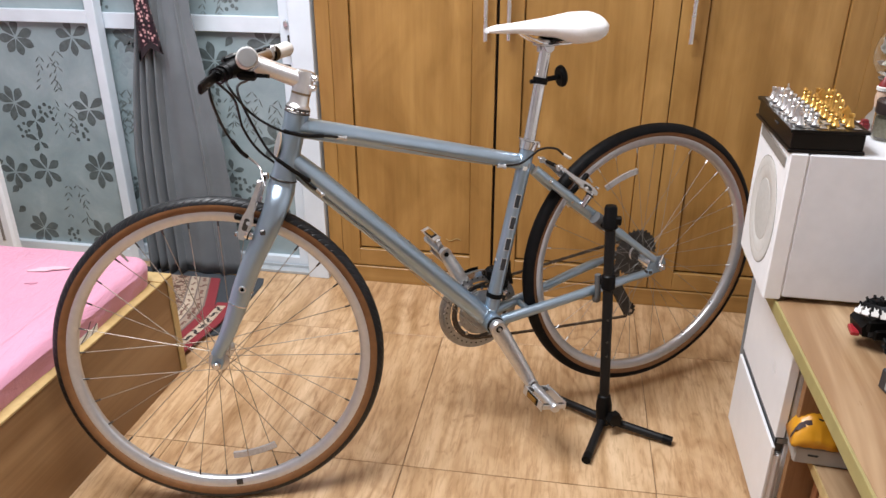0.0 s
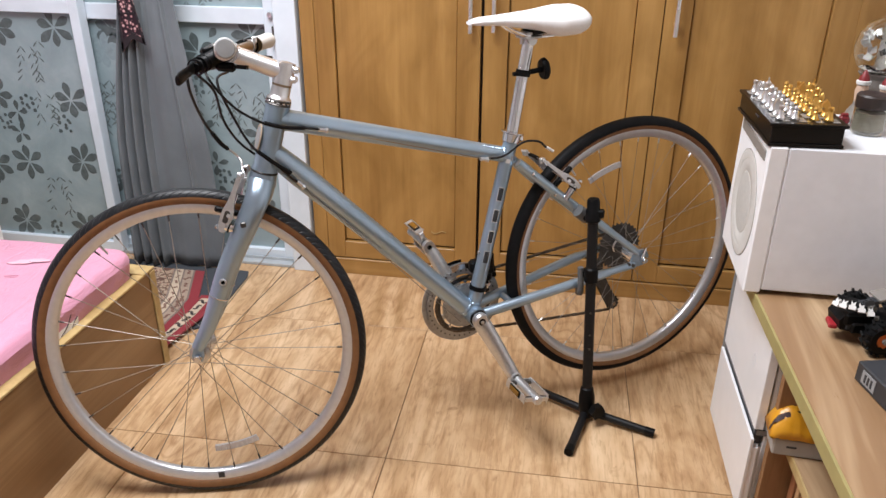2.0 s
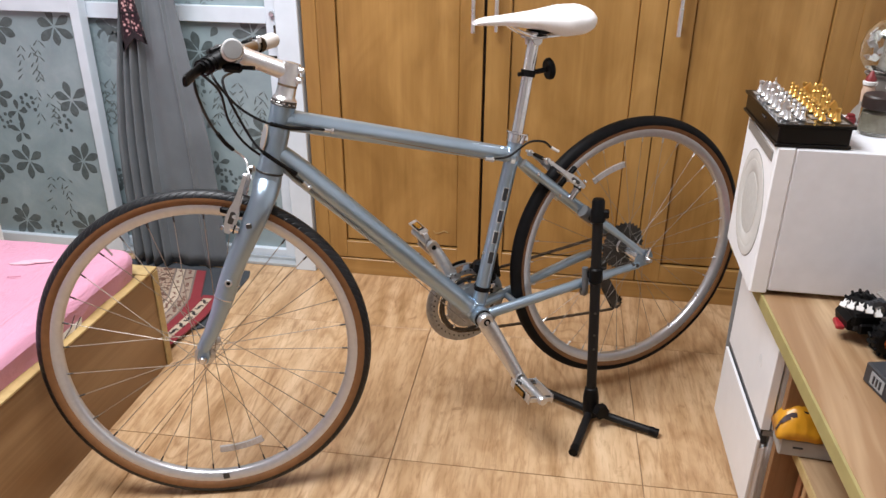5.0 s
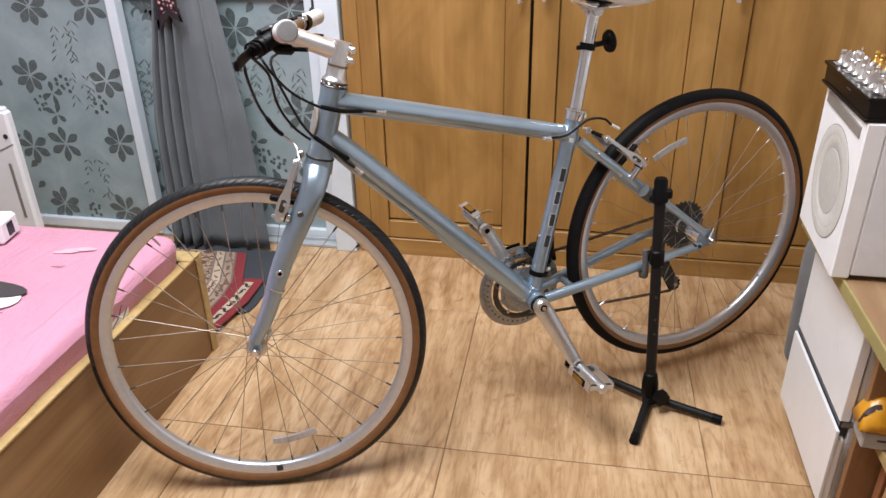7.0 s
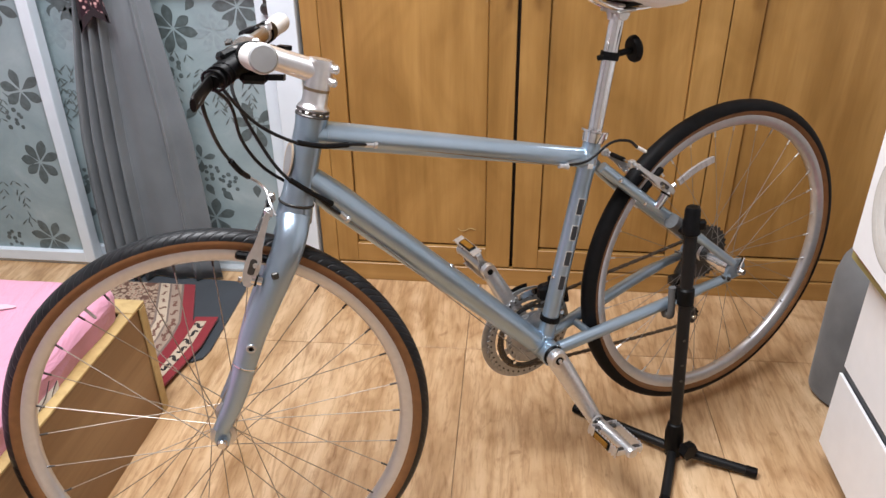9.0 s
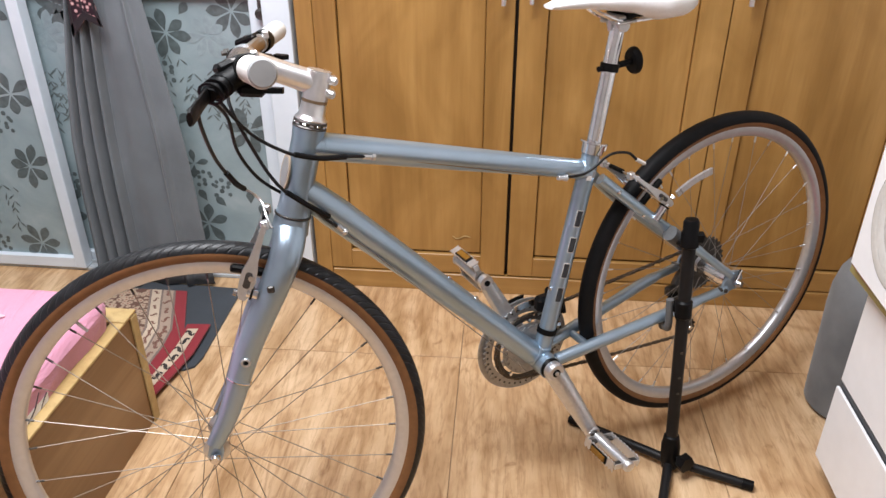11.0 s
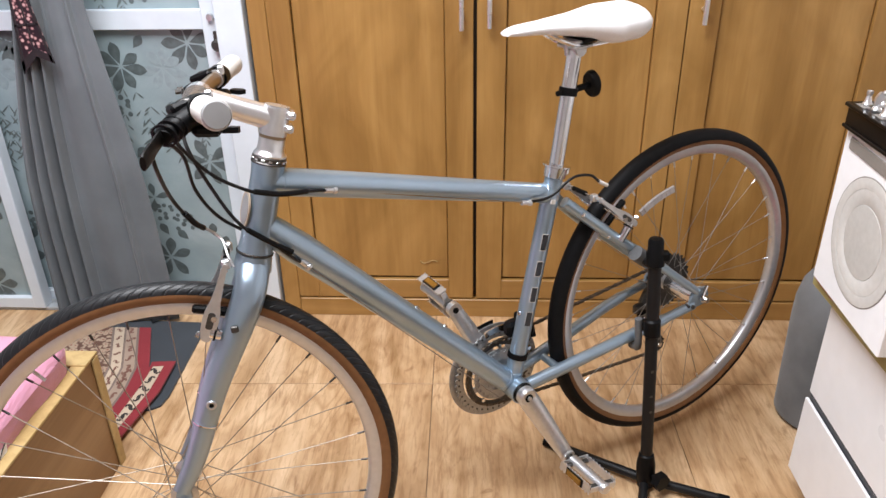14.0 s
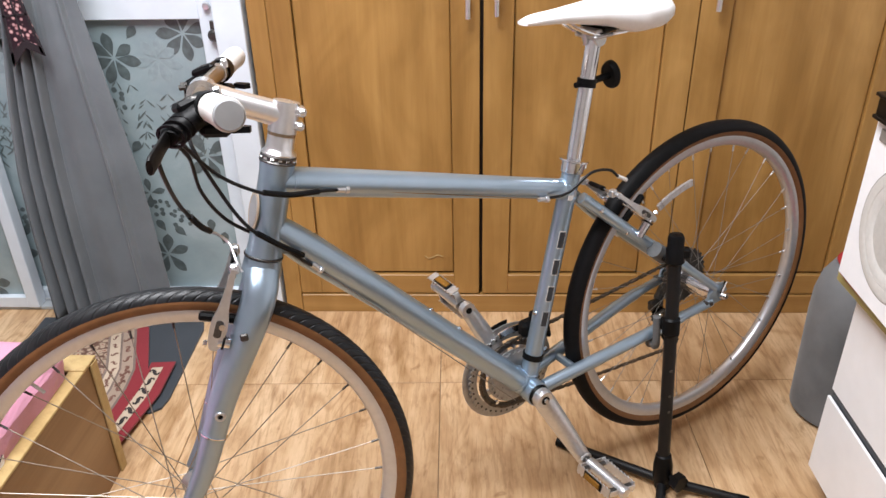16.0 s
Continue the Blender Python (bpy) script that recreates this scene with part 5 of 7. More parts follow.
        pod.tube([c + Vector((0.030, -s * 0.030, -0.014)), c + Vector((0.052, -s * 0.040, -0.020))], [0.0075, 0.006], 12)
        for q in (0.25, 0.5, 0.75):
            p = (c + Vector((0.030, -s * 0.008, -0.013))).lerp(c + Vector((0.052, s * 0.024, -0.024)), q)
            pod.lathe([(0.0150, -0.0018), (0.0185, -0.0012), (0.0185, 0.0012), (0.0150, 0.0018)], axis_m(p, (0.55, s * 0.8, -0.25), (0, 0, 1)) @ Matrix.Diagonal((0.78, 1, 1, 1)), 16, closed=True)
        sh2 = part("shifter", pod, "black_plastic", bar, "black shifter pod")
        part("thumb_lever", Geo().prism([(0.0, -0.006), (0.018, -0.009), (0.024, 0.002), (0.018, 0.010), (0.0, 0.008)], 0.007, Matrix.Translation(c + Vector((-0.014, s * 0.006, -0.030))) @ pose(0, 0, 0, 0, 10, 180 + s * 20)), "black_plastic", sh2)
        part("gauge_window", Geo().ball(0.008, c + Vector((0.018, -s * 0.016, 0.010)), (1.5, 0.9, 0.5), 12, 8), "dark_steel", sh2)
        part("bar_clamp", Geo().lathe([(0.0112, -0.005), (0.0142, -0.005), (0.0142, 0.005), (0.0112, 0.005)], axis_m(b + (b - a).normalized() * 0.036, b - a), 18, closed=True).box((0.010, 0.012, 0.014), b + (b - a).normalized() * 0.036 + Vector((-0.012, 0, 0.012)), 0.002), "bright_alloy", bar, "silver clamp")
        lv = Geo().tube(spline([c + Vector((0.042, -s * 0.010, -0.016)), c + Vector((0.052, s * 0.022, -0.023)), c + Vector((0.059, s * 0.050, -0.030)), c + Vector((0.066, s * 0.080, -0.037))], 6),
                        [0.0095] * 6 + [0.0100] * 6 + [0.0108] * 5 + [0.0106, 0.0085], 14, flat=0.42, side=(0.85, -s * 0.45, 0.25))
        part("brake_lever", lv, "black_gloss", bar, "black brake lever")

    # -- wheels --
    fw = wheel(bk, "front_wheel", FRONT_HUB, WHEEL_TURN, 0.060, 32, 0.034, 0.0, 82, "tread", "black grooved rubber tread", phase=2.1)
    bent_reflector(fw, radians(-98), 0.240, 0.004)
    part("rim_decal", Geo().box((0.0135, 0.0012, 0.013), (0, 0, 0), 0, Matrix.Translation((0.304 * math.cos(radians(-88)), 0.0122, 0.304 * math.sin(radians(-88))))), "box_dark", fw, "small dark rim decal")
    part("axle_nut", Geo().lathe([(0.0001, 0.012), (0.006, 0.012), (0.008, 0.009), (0.0085, 0.0), (0.0001, 0.0)], axis_m((0, 0.056, 0), (0, 1, 0)), 12), "chrome", fw)
    part("axle_nut", Geo().lathe([(0.0001, 0.012), (0.006, 0.012), (0.0085, 0.0), (0.0001, 0.0)], axis_m((0, -0.056, 0), (0, -1, 0)), 12), "chrome", fw)
    rw = wheel(bk, "rear_wheel", Vector((0, 0, 0)), Matrix(), 0.076, 32, 0.032, 0.0, 100, "tread_smooth", "worn smooth black rubber tread", 0.0006)
    bent_reflector(rw, radians(72), 0.235, 0.004)
    part("axle_nut", Geo().lathe([(0.0001, 0.016), (0.006, 0.016), (0.008, 0.011), (0.0095, 0.0), (0.0001, 0.0)], axis_m((0, 0.070, 0), (0, 1, 0)), 12).tube([(0.004, 0.074, 0.006), (-0.002, 0.080, 0.034)], [0.004, 0.003], 8), "chrome", rw)
    part("hub_shell", Geo().lathe([(0.0001, -0.020), (0.022, -0.020), (0.0235, 0.040), (0.0215, 0.056), (0.012, 0.063), (0.0001, 0.063)], axis_m((0, 0, 0), (0, 1, 0)), 22), "chrome", rw)

    # cassette, chainset, chain, derailleur
    def sprocket(r, teeth):
        poly = []
        for k in range(teeth):
            for dt, dr in ((-0.32, -0.0022), (-0.12, 0.0022), (0.12, 0.0022), (0.32, -0.0022)):
                t = 2 * math.pi * (k + dt) / teeth
                poly.append(((r + dr) * math.cos(t), (r + dr) * math.sin(t)))
        return poly

    for k, (r, tn) in enumerate(((0.062, 30), (0.052, 24), (0.044, 21), (0.038, 18), (0.032, 15), (0.026, 13), (0.023, 11))):
        part("sprocket", Geo().prism(sprocket(r, tn), 0.0022, Matrix.Translation((0, -0.0295 - 0.0045 * k, 0)) @ pose(0, 0, 0, 90)), "dark_steel", rw, smooth=0)
    crank_ang = radians(23.6)
    cd = Vector((-math.sin(crank_ang), 0, -math.cos(crank_ang)))
    base = Matrix.Translation(BB)
    spider = Geo()
    for k in range(5):
        t = 2 * math.pi * k / 5 + 0.4
        spider.box((0.075, 0.004, 0.016), (0.040, 0, 0), 0.0015, Matrix.Translation((0, -0.052, 0)) @ Matrix.Rotation(t, 4, "Y"))
    spider.lathe([(0.0001, -0.010), (0.020, -0.010), (0.022, 0.0), (0.014, 0.012), (0.0001, 0.012)], axis_m((0, -0.056, 0), (0, 1, 0)), 24)
    chainset = part("chainset", spider, "alloy", bk, "silver triple chainset", base)
    for r, tn, y, mat, r_in in ((0.094, 48, -0.056, "ring_grey", 0.078), (0.073, 36, -0.048, "dark_steel", 0.063), (0.052, 26, -0.041, "ring_grey", 0.034)):
        poly = sprocket(r, tn)
        n = len(poly)
        inner = [(r_in * math.cos(2 * math.pi * i / n - 0.02), r_in * math.sin(2 * math.pi * i / n - 0.02)) for i in range(n)]
        vs = [(x, y - 0.0012, z) for x, z in poly] + [(x, y - 0.0012, z) for x, z in inner] + [(x, y + 0.0012, z) for x, z in poly] + [(x, y + 0.0012, z) for x, z in inner]
        fs = []
        for i in range(n):
            j = (i + 1) % n
            fs += [(i, j, n + j, n + i), (2 * n + i, 2 * n + j, 3 * n + j, 3 * n + i), (i, j, 2 * n + j, 2 * n + i), (n + i, n + j, 3 * n + j, 3 * n + i)]
        part("chainring", Geo().add(vs, fs), mat, chainset, smooth=0)
    # guard disc with its ring of small holes, drawn as studs
    part("chain_guard", Geo().lathe([(0.078, -0.0655), (0.1045, -0.0655), (0.1045, -0.0630), (0.078, -0.0630)], pose(0, 0, 0, -90), 60, closed=True), "ring_grey", chainset, "grey ring guard")
    for k in range(40):
        t = 2 * math.pi * k / 40
        part("ring_stud", Geo().lathe([(0.0001, 0.0012), (0.0022, 0.0012), (0.0022, 0), (0.0001, 0)], axis_m((0.088 * math.cos(t), -0.0548, 0.088 * math.sin(t)), (0, 1, 0)), 6), "dark_steel", chainset, smooth=0)
    part("inner_disc", Geo().lathe([(0.021, -0.0015), (0.058, -0.0015), (0.058, 0.0015), (0.021, 0.0015)], axis_m((0, -0.0445, 0), (0, 1, 0)), 48, closed=True), "ring_grey", chainset, "inner grey disc")
    for k in range(10):
        t = 2 * math.pi * k / 10 + 0.1
        part("disc_hole", Geo().lathe([(0.0001, 0.0018), (0.0052, 0.0018), (0.0052, 0), (0.0001, 0)], axis_m((0.040 * math.cos(t), -0.0435, 0.040 * math.sin(t)), (0, 1, 0)) @ Matrix.Diagonal((1.0, 1.5, 1, 1)), 10), "dark_steel", chainset, smooth=0)
    for k in range(5):
        t = 2 * math.pi * k / 5 + 0.4
        part("ring_bolt", Geo().lathe([(0.0001, 0.004), (0.004, 0.004), (0.005, 0), (0.0001, 0)], axis_m((0.064 * math.cos(t), -0.0465, 0.064 * math.sin(t)), (0, 1, 0)), 8), "chrome", chainset)

    def crank(s, direction):
        d3 = direction
        y0, y1 = s * 0.048, s * 0.083
        a = BB + Vector((0, y0, 0))
        e = BB + d3 * 0.172 + Vector((0, y1, 0))
        body = Geo().tube([a, a.lerp(e, 0.12), a.lerp(e, 0.5), a.lerp(e, 0.9), e], [0.0205, 0.0210, 0.0190, 0.0160, 0.0140], 14, flat=0.52, side=(0, 1, 0))
        body.lathe([(0.0001, -0.011), (0.0185, -0.011), (0.0195, 0.006), (0.016, 0.011), (0.0001, 0.011)], axis_m(a, (0, s, 0)), 24)
        body.lathe([(0.0001, -0.008), (0.0145, -0.008), (0.0150, 0.005), (0.012, 0.008), (0.0001, 0.008)], axis_m(e, (0, s, 0)), 20)
        ck = part("crank_arm", body, "alloy", bk, "silver alloy crank arm")
        part("crank_bolt", Geo().lathe([(0.0001, 0.0015), (0.0085, 0.0015), (0.0085, 0), (0.0001, 0)], axis_m(a + Vector((0, s * 0.0105, 0)), (0, s, 0)), 18), "black_plastic", ck)
        part("bolt_head", Geo().lathe([(0.0001, 0.003), (0.0045, 0.003), (0.0045, 0), (0.0001, 0)], axis_m(a + Vector((0, s * 0.0115, 0)), (0, s, 0)), 6), "alloy", ck)
        part("pedal_eye", Geo().lathe([(0.0001, -0.0098), (0.0060, -0.0098), (0.0060, -0.006), (0.0001, -0.006)], axis_m(e, (0, s, 0)), 14), "black_plastic", ck)
        part("axle_end", Geo().lathe([(0.0001, 0.0015), (0.0055, 0.0015), (0.0055, 0), (0.0001, 0)], axis_m(e + Vector((0, s * 0.008, 0)), (0, s, 0)), 12), "dark_steel", ck)
        return e

    e1 = crank(1, cd)
    e2 = crank(-1, -cd)

    def pedal(e, s, tilt):
        m = Matrix.Translation(e + Vector((0, s * 0.012, 0))) @ Matrix.Rotation(tilt, 4, "Y") @ Matrix.Diagonal((1, s, 1, 1))
        pg = Geo().tube([(0, 0.006, 0), (0, 0.014, 0), (0, 0.060, 0), (0, 0.100, 0)], [0.0125, 0.0120, 0.0112, 0.0105], 20)
        pg.lathe([(0.0001, 0.010), (0.009, 0.009), (0.0118, 0.005), (0.0118, 0), (0.0001, 0)], axis_m((0, 0.098, 0), (0, 1, 0)), 20)
        pd2 = part("pedal", pg, "alloy", bk, "silver cage pedal with amber reflectors", m)
        part("axle_collar", Geo().lathe([(0.0001, -0.006), (0.0085, -0.006), (0.0085, 0.008), (0.0001, 0.008)], axis_m((0, 0, 0), (0, 1, 0)), 16), "dark_steel", pd2)
        for y in (0.016, 0.088):
            part("cage_bridge", Geo().box((0.062, 0.010, 0.007), (0, y, 0), 0.002), "dark_steel", pd2)
        for sx in (1, -1):
            teeth = [(0.008 + 0.0046 * k, 0.0075 + (0.0040 if k % 2 else 0.0)) for k in range(20)]
            plate = [(y, z) for y, z in teeth] + [(y, -z) for y, z in teeth[::-1]]
            part("cage_plate", Geo().prism(plate, 0.0024, axis_m((sx * 0.031, 0, 0), (1, 0, 0), (0, 1, 0))), "alloy", pd2, smooth=0)
            part("pedal_reflector", Geo().box((0.005, 0.040, 0.012), (sx * 0.0355, 0.052, 0), 0.001), "amber", pd2, "amber reflector")
            part("reflector_rim", Geo().box((0.004, 0.048, 0.0165), (sx * 0.0338, 0.052, 0), 0.001), "black_plastic", pd2)
        for y in (0.007, 0.097):
            part("cage_end", Geo().box((0.062, 0.0025, 0.012), (0, y, 0), 0.001), "alloy", pd2, smooth=0)

    pedal(e1, 1, radians(-14))
    pedal(e2, -1, radians(-72))
    part("bottom_bracket_cup", Geo().lathe([(0.0001, 0.008), (0.018, 0.008), (0.0215, 0.0), (0.0001, 0.0)], axis_m(BB + Vector((0, 0.037, 0)), (0, 1, 0)), 22), "black_plastic", bk)

    # chain: two runs with single links
    def run(a, b, y0, y1, sag):
        g2 = Geo()
        n = max(4, int((Vector(b) - Vector(a)).length / 0.0127))
        for k in range(n):
            s0, s1 = k / n, (k + 1) / n
            p = Vector(a).lerp(Vector(b), s0) + Vector((0, y0 + (y1 - y0) * s0, -sag * math.sin(math.pi * s0)))
            q = Vector(a).lerp(Vector(b), s1) + Vector((0, y0 + (y1 - y0) * s1, -sag * math.sin(math.pi * s1)))
            mid = (p + q) / 2
            wdt = 0.0068 if k % 2 else 0.0042
            g2.box((0.0150, wdt, 0.0072), (0, 0, 0), 0.0016, axis_m(mid, (q - p).cross(Vector((0, 1, 0))), q - p))
            g2.tube([p + Vector((0, -0.0042, 0)), p + Vector((0, 0.0042, 0))], 0.0026, 6)
        return g2

    chain = run((BB.x + 0.016, 0, BB.z + 0.072), (0.006, 0, 0.036), -0.048, -0.046, 0.0)
    ch = part("chain", chain, "chain", bk, "oily dark chain")
    low = run((BB.x + 0.004, 0, BB.z - 0.073), (0.014, 0, -0.190), -0.048, -0.048, 0.002)
    part("chain_run", low, "chain", ch)
    wrap = Geo()
    for k in range(16):
        t = radians(77 - 11.2 * k)
        p = BB + Vector((0.073 * math.cos(t), -0.048, 0.073 * math.sin(t)))
        wrap.box((0.0150, 0.0066 if k % 2 else 0.0042, 0.0072), (0, 0, 0), 0.0016, axis_m(p, (math.cos(t), 0, math.sin(t)), (-math.sin(t), 0, math.cos(t))))
    part("chain_wrap", wrap, "chain", ch)
    dr = Geo()
    dr.tube(spline([(0.0, -0.060, -0.012), (0.020, -0.064, -0.032), (0.044, -0.058, -0.056)], 5), 0.0105, 10)
    dr.box((0.040, 0.016, 0.024), (0.052, -0.056, -0.062), 0.005, None)
    derail = part("rear_derailleur", dr, "dark_steel", bk, "dark rear derailleur")
    for x, z in ((0.052, -0.084), (0.004, -0.172)):
        part("jockey_wheel", Geo().prism(sprocket(0.018, 11), 0.004, Matrix.Translation((x, -0.046, z)) @ pose(0, 0, 0, 90)), "black_plastic", derail, smooth=0)
        part("jockey_bolt", Geo().lathe([(0.0001, 0.003), (0.005, 0.003), (0.006, 0), (0.0001, 0)], axis_m((x, -0.0405, z), (0, 1, 0)), 10), "chrome", derail)
    for y in (-0.042, -0.054):
        part("derailleur_cage", Geo().prism([(0.040, -0.072), (0.062, -0.076), (0.060, -0.098), (0.018, -0.182), (0.004, -0.190), (-0.009, -0.180), (-0.006, -0.164)], 0.002, Matrix.Translation((0, y, 0)) @ pose(0, 0, 0, 90)), "dark_steel", derail)
    sd0 = (ST_TOP - BB).normalized()
    fd = Geo().lathe([(0.0166, -0.0055), (0.0195, -0.0055), (0.0195, 0.0055), (0.0166, 0.0055)], axis_m(BB + sd0 * 0.064, sd0), 22, closed=True)
    fd.box((0.044, 0.026, 0.034), BB + Vector((-0.034, -0.030, 0.104)), 0.007, None)
    fd.box((0.024, 0.022, 0.040), BB + Vector((-0.058, -0.034, 0.076)), 0.006, None)
    fd.tube([BB + Vector((-0.020, -0.016, 0.072)), BB + Vector((-0.052, -0.026, 0.062))], 0.006, 10)
    fd.box((0.030, 0.020, 0.058), BB + Vector((-0.062, -0.030, 0.104)), 0.006, None)
    fd.box((0.020, 0.030, 0.016), BB + Vector((-0.044, -0.020, 0.128)), 0.004, None)
    fd.tube([BB + Vector((-0.070, -0.030, 0.120)), BB + Vector((-0.078, -0.030, 0.066))], 0.0055, 8)
    fder = part("front_derailleur", fd, "black_plastic", bk, "black front derailleur")
    part("cable_bolt", Geo().tube([BB + Vector((-0.052, -0.026, 0.058)), BB + Vector((-0.052, -0.008, 0.058))], 0.0045, 8), "chrome", fder)
    for y, lo, hi, mat in ((-0.066, 70, 96, "black_plastic"), (-0.040, 74, 128, "chrome")):
        span = range(lo, hi + 1, 4)
        pts = [(0.112 * math.cos(radians(t)), 0.112 * math.sin(radians(t))) for t in span] + [(0.098 * math.cos(radians(t)), 0.098 * math.sin(radians(t))) for t in reversed(span)]
        part("cage_plate", Geo().prism(pts, 0.002, Matrix.Translation(BB + Vector((0, y, 0))) @ pose(0, 0, 0, 90)), mat, fder, smooth=0)

    # -- brakes --
    def v_brake(parent, boss, along, out, m, pad_dir, slim=0.85, post=0.020):
        """Linear-pull brake: two arms on bosses, tops joined by the cable."""
        tops = []
        for s in (1, -1):
            b = Vector(boss) + Vector((0, s * 0.052, 0))
            t = b + Vector(along) * 0.104 + Vector((0, -s * 0.012, 0))
            o, up = Vector(out), (t - b)
            sv = Vector((0, s, 0))
            am = axis_m(b - sv * 0.004, sv, up)
            half = ((-0.013, 0.005), (-0.008, 0.009), (0.004, 0.0125), (0.020, 0.0140), (0.034, 0.0125), (0.048, 0.0085), (0.066, 0.0062), (0.090, 0.0052), (0.108, 0.0040))
            arm = Geo().prism([(u, w * slim) for u, w in half] + [(u, -w * slim) for u, w in half[::-1]], 0.009, am)
            ao = part("brake_arm", arm, "alloy", parent, "silver brake arm", m)
            part("arm_slot", Geo().prism([(0.018 + (0.011 if math.cos(k * 0.4488) > 0 else -0.007) + 0.004 * math.cos(k * 0.4488), 0.0062 * slim * math.sin(k * 0.4488)) for k in range(14)], 0.0102, am), "dark_steel", ao)
            part("slot_bolt", Geo().lathe([(0.0022, 0.0022), (0.0040, 0.0022), (0.0044, 0), (0.0022, 0)], axis_m(b + up.normalized() * 0.020 + sv * 0.0060, sv), 14, closed=True), "alloy", ao)
            part("boss", Geo().lathe([(0.0001, -post), (0.0080, -post), (0.0085, -0.004), (0.0001, -0.004)], axis_m(b, o), 14), "chrome", ao)
            part("boss_collar", Geo().lathe([(0.0001, -0.0045), (0.0105, -0.0045), (0.0105, -0.0015), (0.0001, -0.0015)], axis_m(b - o * 0.008, o), 14), "black_plastic", ao)
            part("arm_bolt", Geo().lathe([(0.0001, 0.005), (0.0042, 0.005), (0.0055, 0), (0.0001, 0)], axis_m(b + o * 0.010 - up.normalized() * 0.006, o), 8), "chrome", ao)
            p = b.lerp(t, 0.24) + Vector((0, -s * 0.022, 0)) - o * 0.004
            part("brake_pad", Geo().box((0.012, 0.012, 0.066), (0, 0, 0), 0.003, axis_m(p, Vector(pad_dir))), "black_plastic", ao, "black brake pad")
            part("pad_bolt", Geo().tube([p, p + Vector((0, s * 0.034, 0))], 0.0045, 8).tube([p + Vector((0, s * 0.005, 0)), p + Vector((0, s * 0.012, 0))], 0.0075, 10), "chrome", ao)
            part("return_spring", Geo().tube([b - o * 0.008 + Vector((0, s * 0.004, 0)), b.lerp(t, 0.62) - o * 0.006 + Vector((0, -s * 0.008, 0))], 0.0012, 6), "chrome", ao)
            part("arm_screw", Geo().tube([t - up * 0.06 - sv * 0.006, t - up * 0.06 + sv * 0.012], 0.0055, 10), "chrome", ao)
            part("cable_clamp", Geo().box((0.012, 0.012, 0.014), t - o * 0.001, 0.002), "alloy", ao)
            tops.append(t)
        noodle = part("brake_noodle", Geo().tube([tops[0] + Vector((0, 0.010, 0)), tops[1] + Vector((0, -0.010, 0))], 0.0012, 6), "steel_spoke", parent, m=m)
        part("noodle_boot", Geo().tube([tops[0].lerp(tops[1], 0.3), tops[0].lerp(tops[1], 0.75)], 0.0045, 10), "black_plastic", noodle)
        return tops

    fb = Vector((0.964, 0, 0.272))
    v_brake(bk, fb, Vector((-0.44, 0, 0.90)), Vector((0.90, 0, 0.44)), WHEEL_TURN, (0.947, 0, 0.325))
    part("brake_noodle", Geo().tube(spline([(0.918, 0.030, 0.362), (0.920, 0.016, 0.378), (0.918, -0.004, 0.390), (0.925, -0.012, 0.402), (0.940, -0.006, 0.418)], 6), 0.0021, 8), "alloy", bk, "silver cable guide")
    rb = Vector((0.184, 0, 0.224))
    sdir = Vector((0.760, 0, 0.650))
    v_brake(bk, rb, sdir, Vector((-sdir.z, 0, sdir.x)), Matrix(), (0.75, 0, -0.66), 0.66, 0.042)
    part("noodle_tip", Geo().tube([(0.256, 0.044, 0.322), (0.238, 0.046, 0.310)], 0.0034, 8), "grip", bk, "pale cable ferrule")

    # -- cables --
    def cable(name, pts, r=0.0026, mat="cable", label="black cable housing"):
        part(name, Geo().tube(spline(pts, 8), r, 8), mat, bk, label)

    lc = STEER @ (bar_c + Vector((0.045, 0.155, -0.022)))
    rc = STEER @ (bar_c + Vector((0.040, -0.150, -0.022)))
    cable("brake_cable", [lc + Vector((0.01, 0.02, 0)), Vector((0.997, 0.122, 0.553)), Vector((0.979, 0.059, 0.489)), Vector((0.953, 0.015, 0.436)), Vector((0.940, -0.006, 0.418))])
    part("cable_boot", Geo().tube(spline([(0.967, 0.038, 0.463), (0.953, 0.015, 0.436), (0.940, -0.006, 0.418)], 4), 0.0042, 8), "black_plastic", bk)
    cable("gear_cable", [lc + Vector((-0.01, -0.04, -0.01)), Vector((0.948, 0.020, 0.535)), Vector((0.938, -0.010, 0.475)), Vector((0.915, -0.024, 0.425)), Vector((0.880, -0.036, 0.386)), Vector((0.845, -0.035, 0.360)), Vector((0.800, -0.020, 0.345))])
    cable("gear_cable", [rc + Vector((0.0, 0.06, -0.01)), Vector((0.938, 0.000, 0.548)), Vector((0.915, 0.012, 0.465)), Vector((0.893, 0.030, 0.418)), Vector((0.858, 0.034, 0.383)), Vector((0.832, 0.028, 0.350)), Vector((0.812, 0.0230, 0.329))])
    part("cable_boot", Geo().tube(spline([(0.888, 0.031, 0.412), (0.858, 0.034, 0.383), (0.830, 0.031, 0.358)], 4), 0.0042, 8), "black_plastic", bk)
    cable("brake_cable", [rc + Vector((0.02, 0.06, 0)), Vector((0.958, 0.030, 0.570)), Vector((0.922, 0.028, 0.507)), Vector((0.873, 0.034, 0.468)), Vector((0.832, 0.033, 0.452)), Vector((0.785, 0.026, 0.442)), cs1])
    part("cable_boot", Geo().tube(spline([(0.868, 0.034, 0.466), (0.832, 0.033, 0.452), (0.790, 0.027, 0.443)], 4), 0.0042, 8), "black_plastic", bk)
    cable("brake_cable", [Vector((0.398, 0.018, 0.312)), Vector((0.355, 0.030, 0.315)), Vector((0.310, 0.036, 0.340)), Vector((0.275, 0.042, 0.338)), Vector((0.256, 0.044, 0.322))])
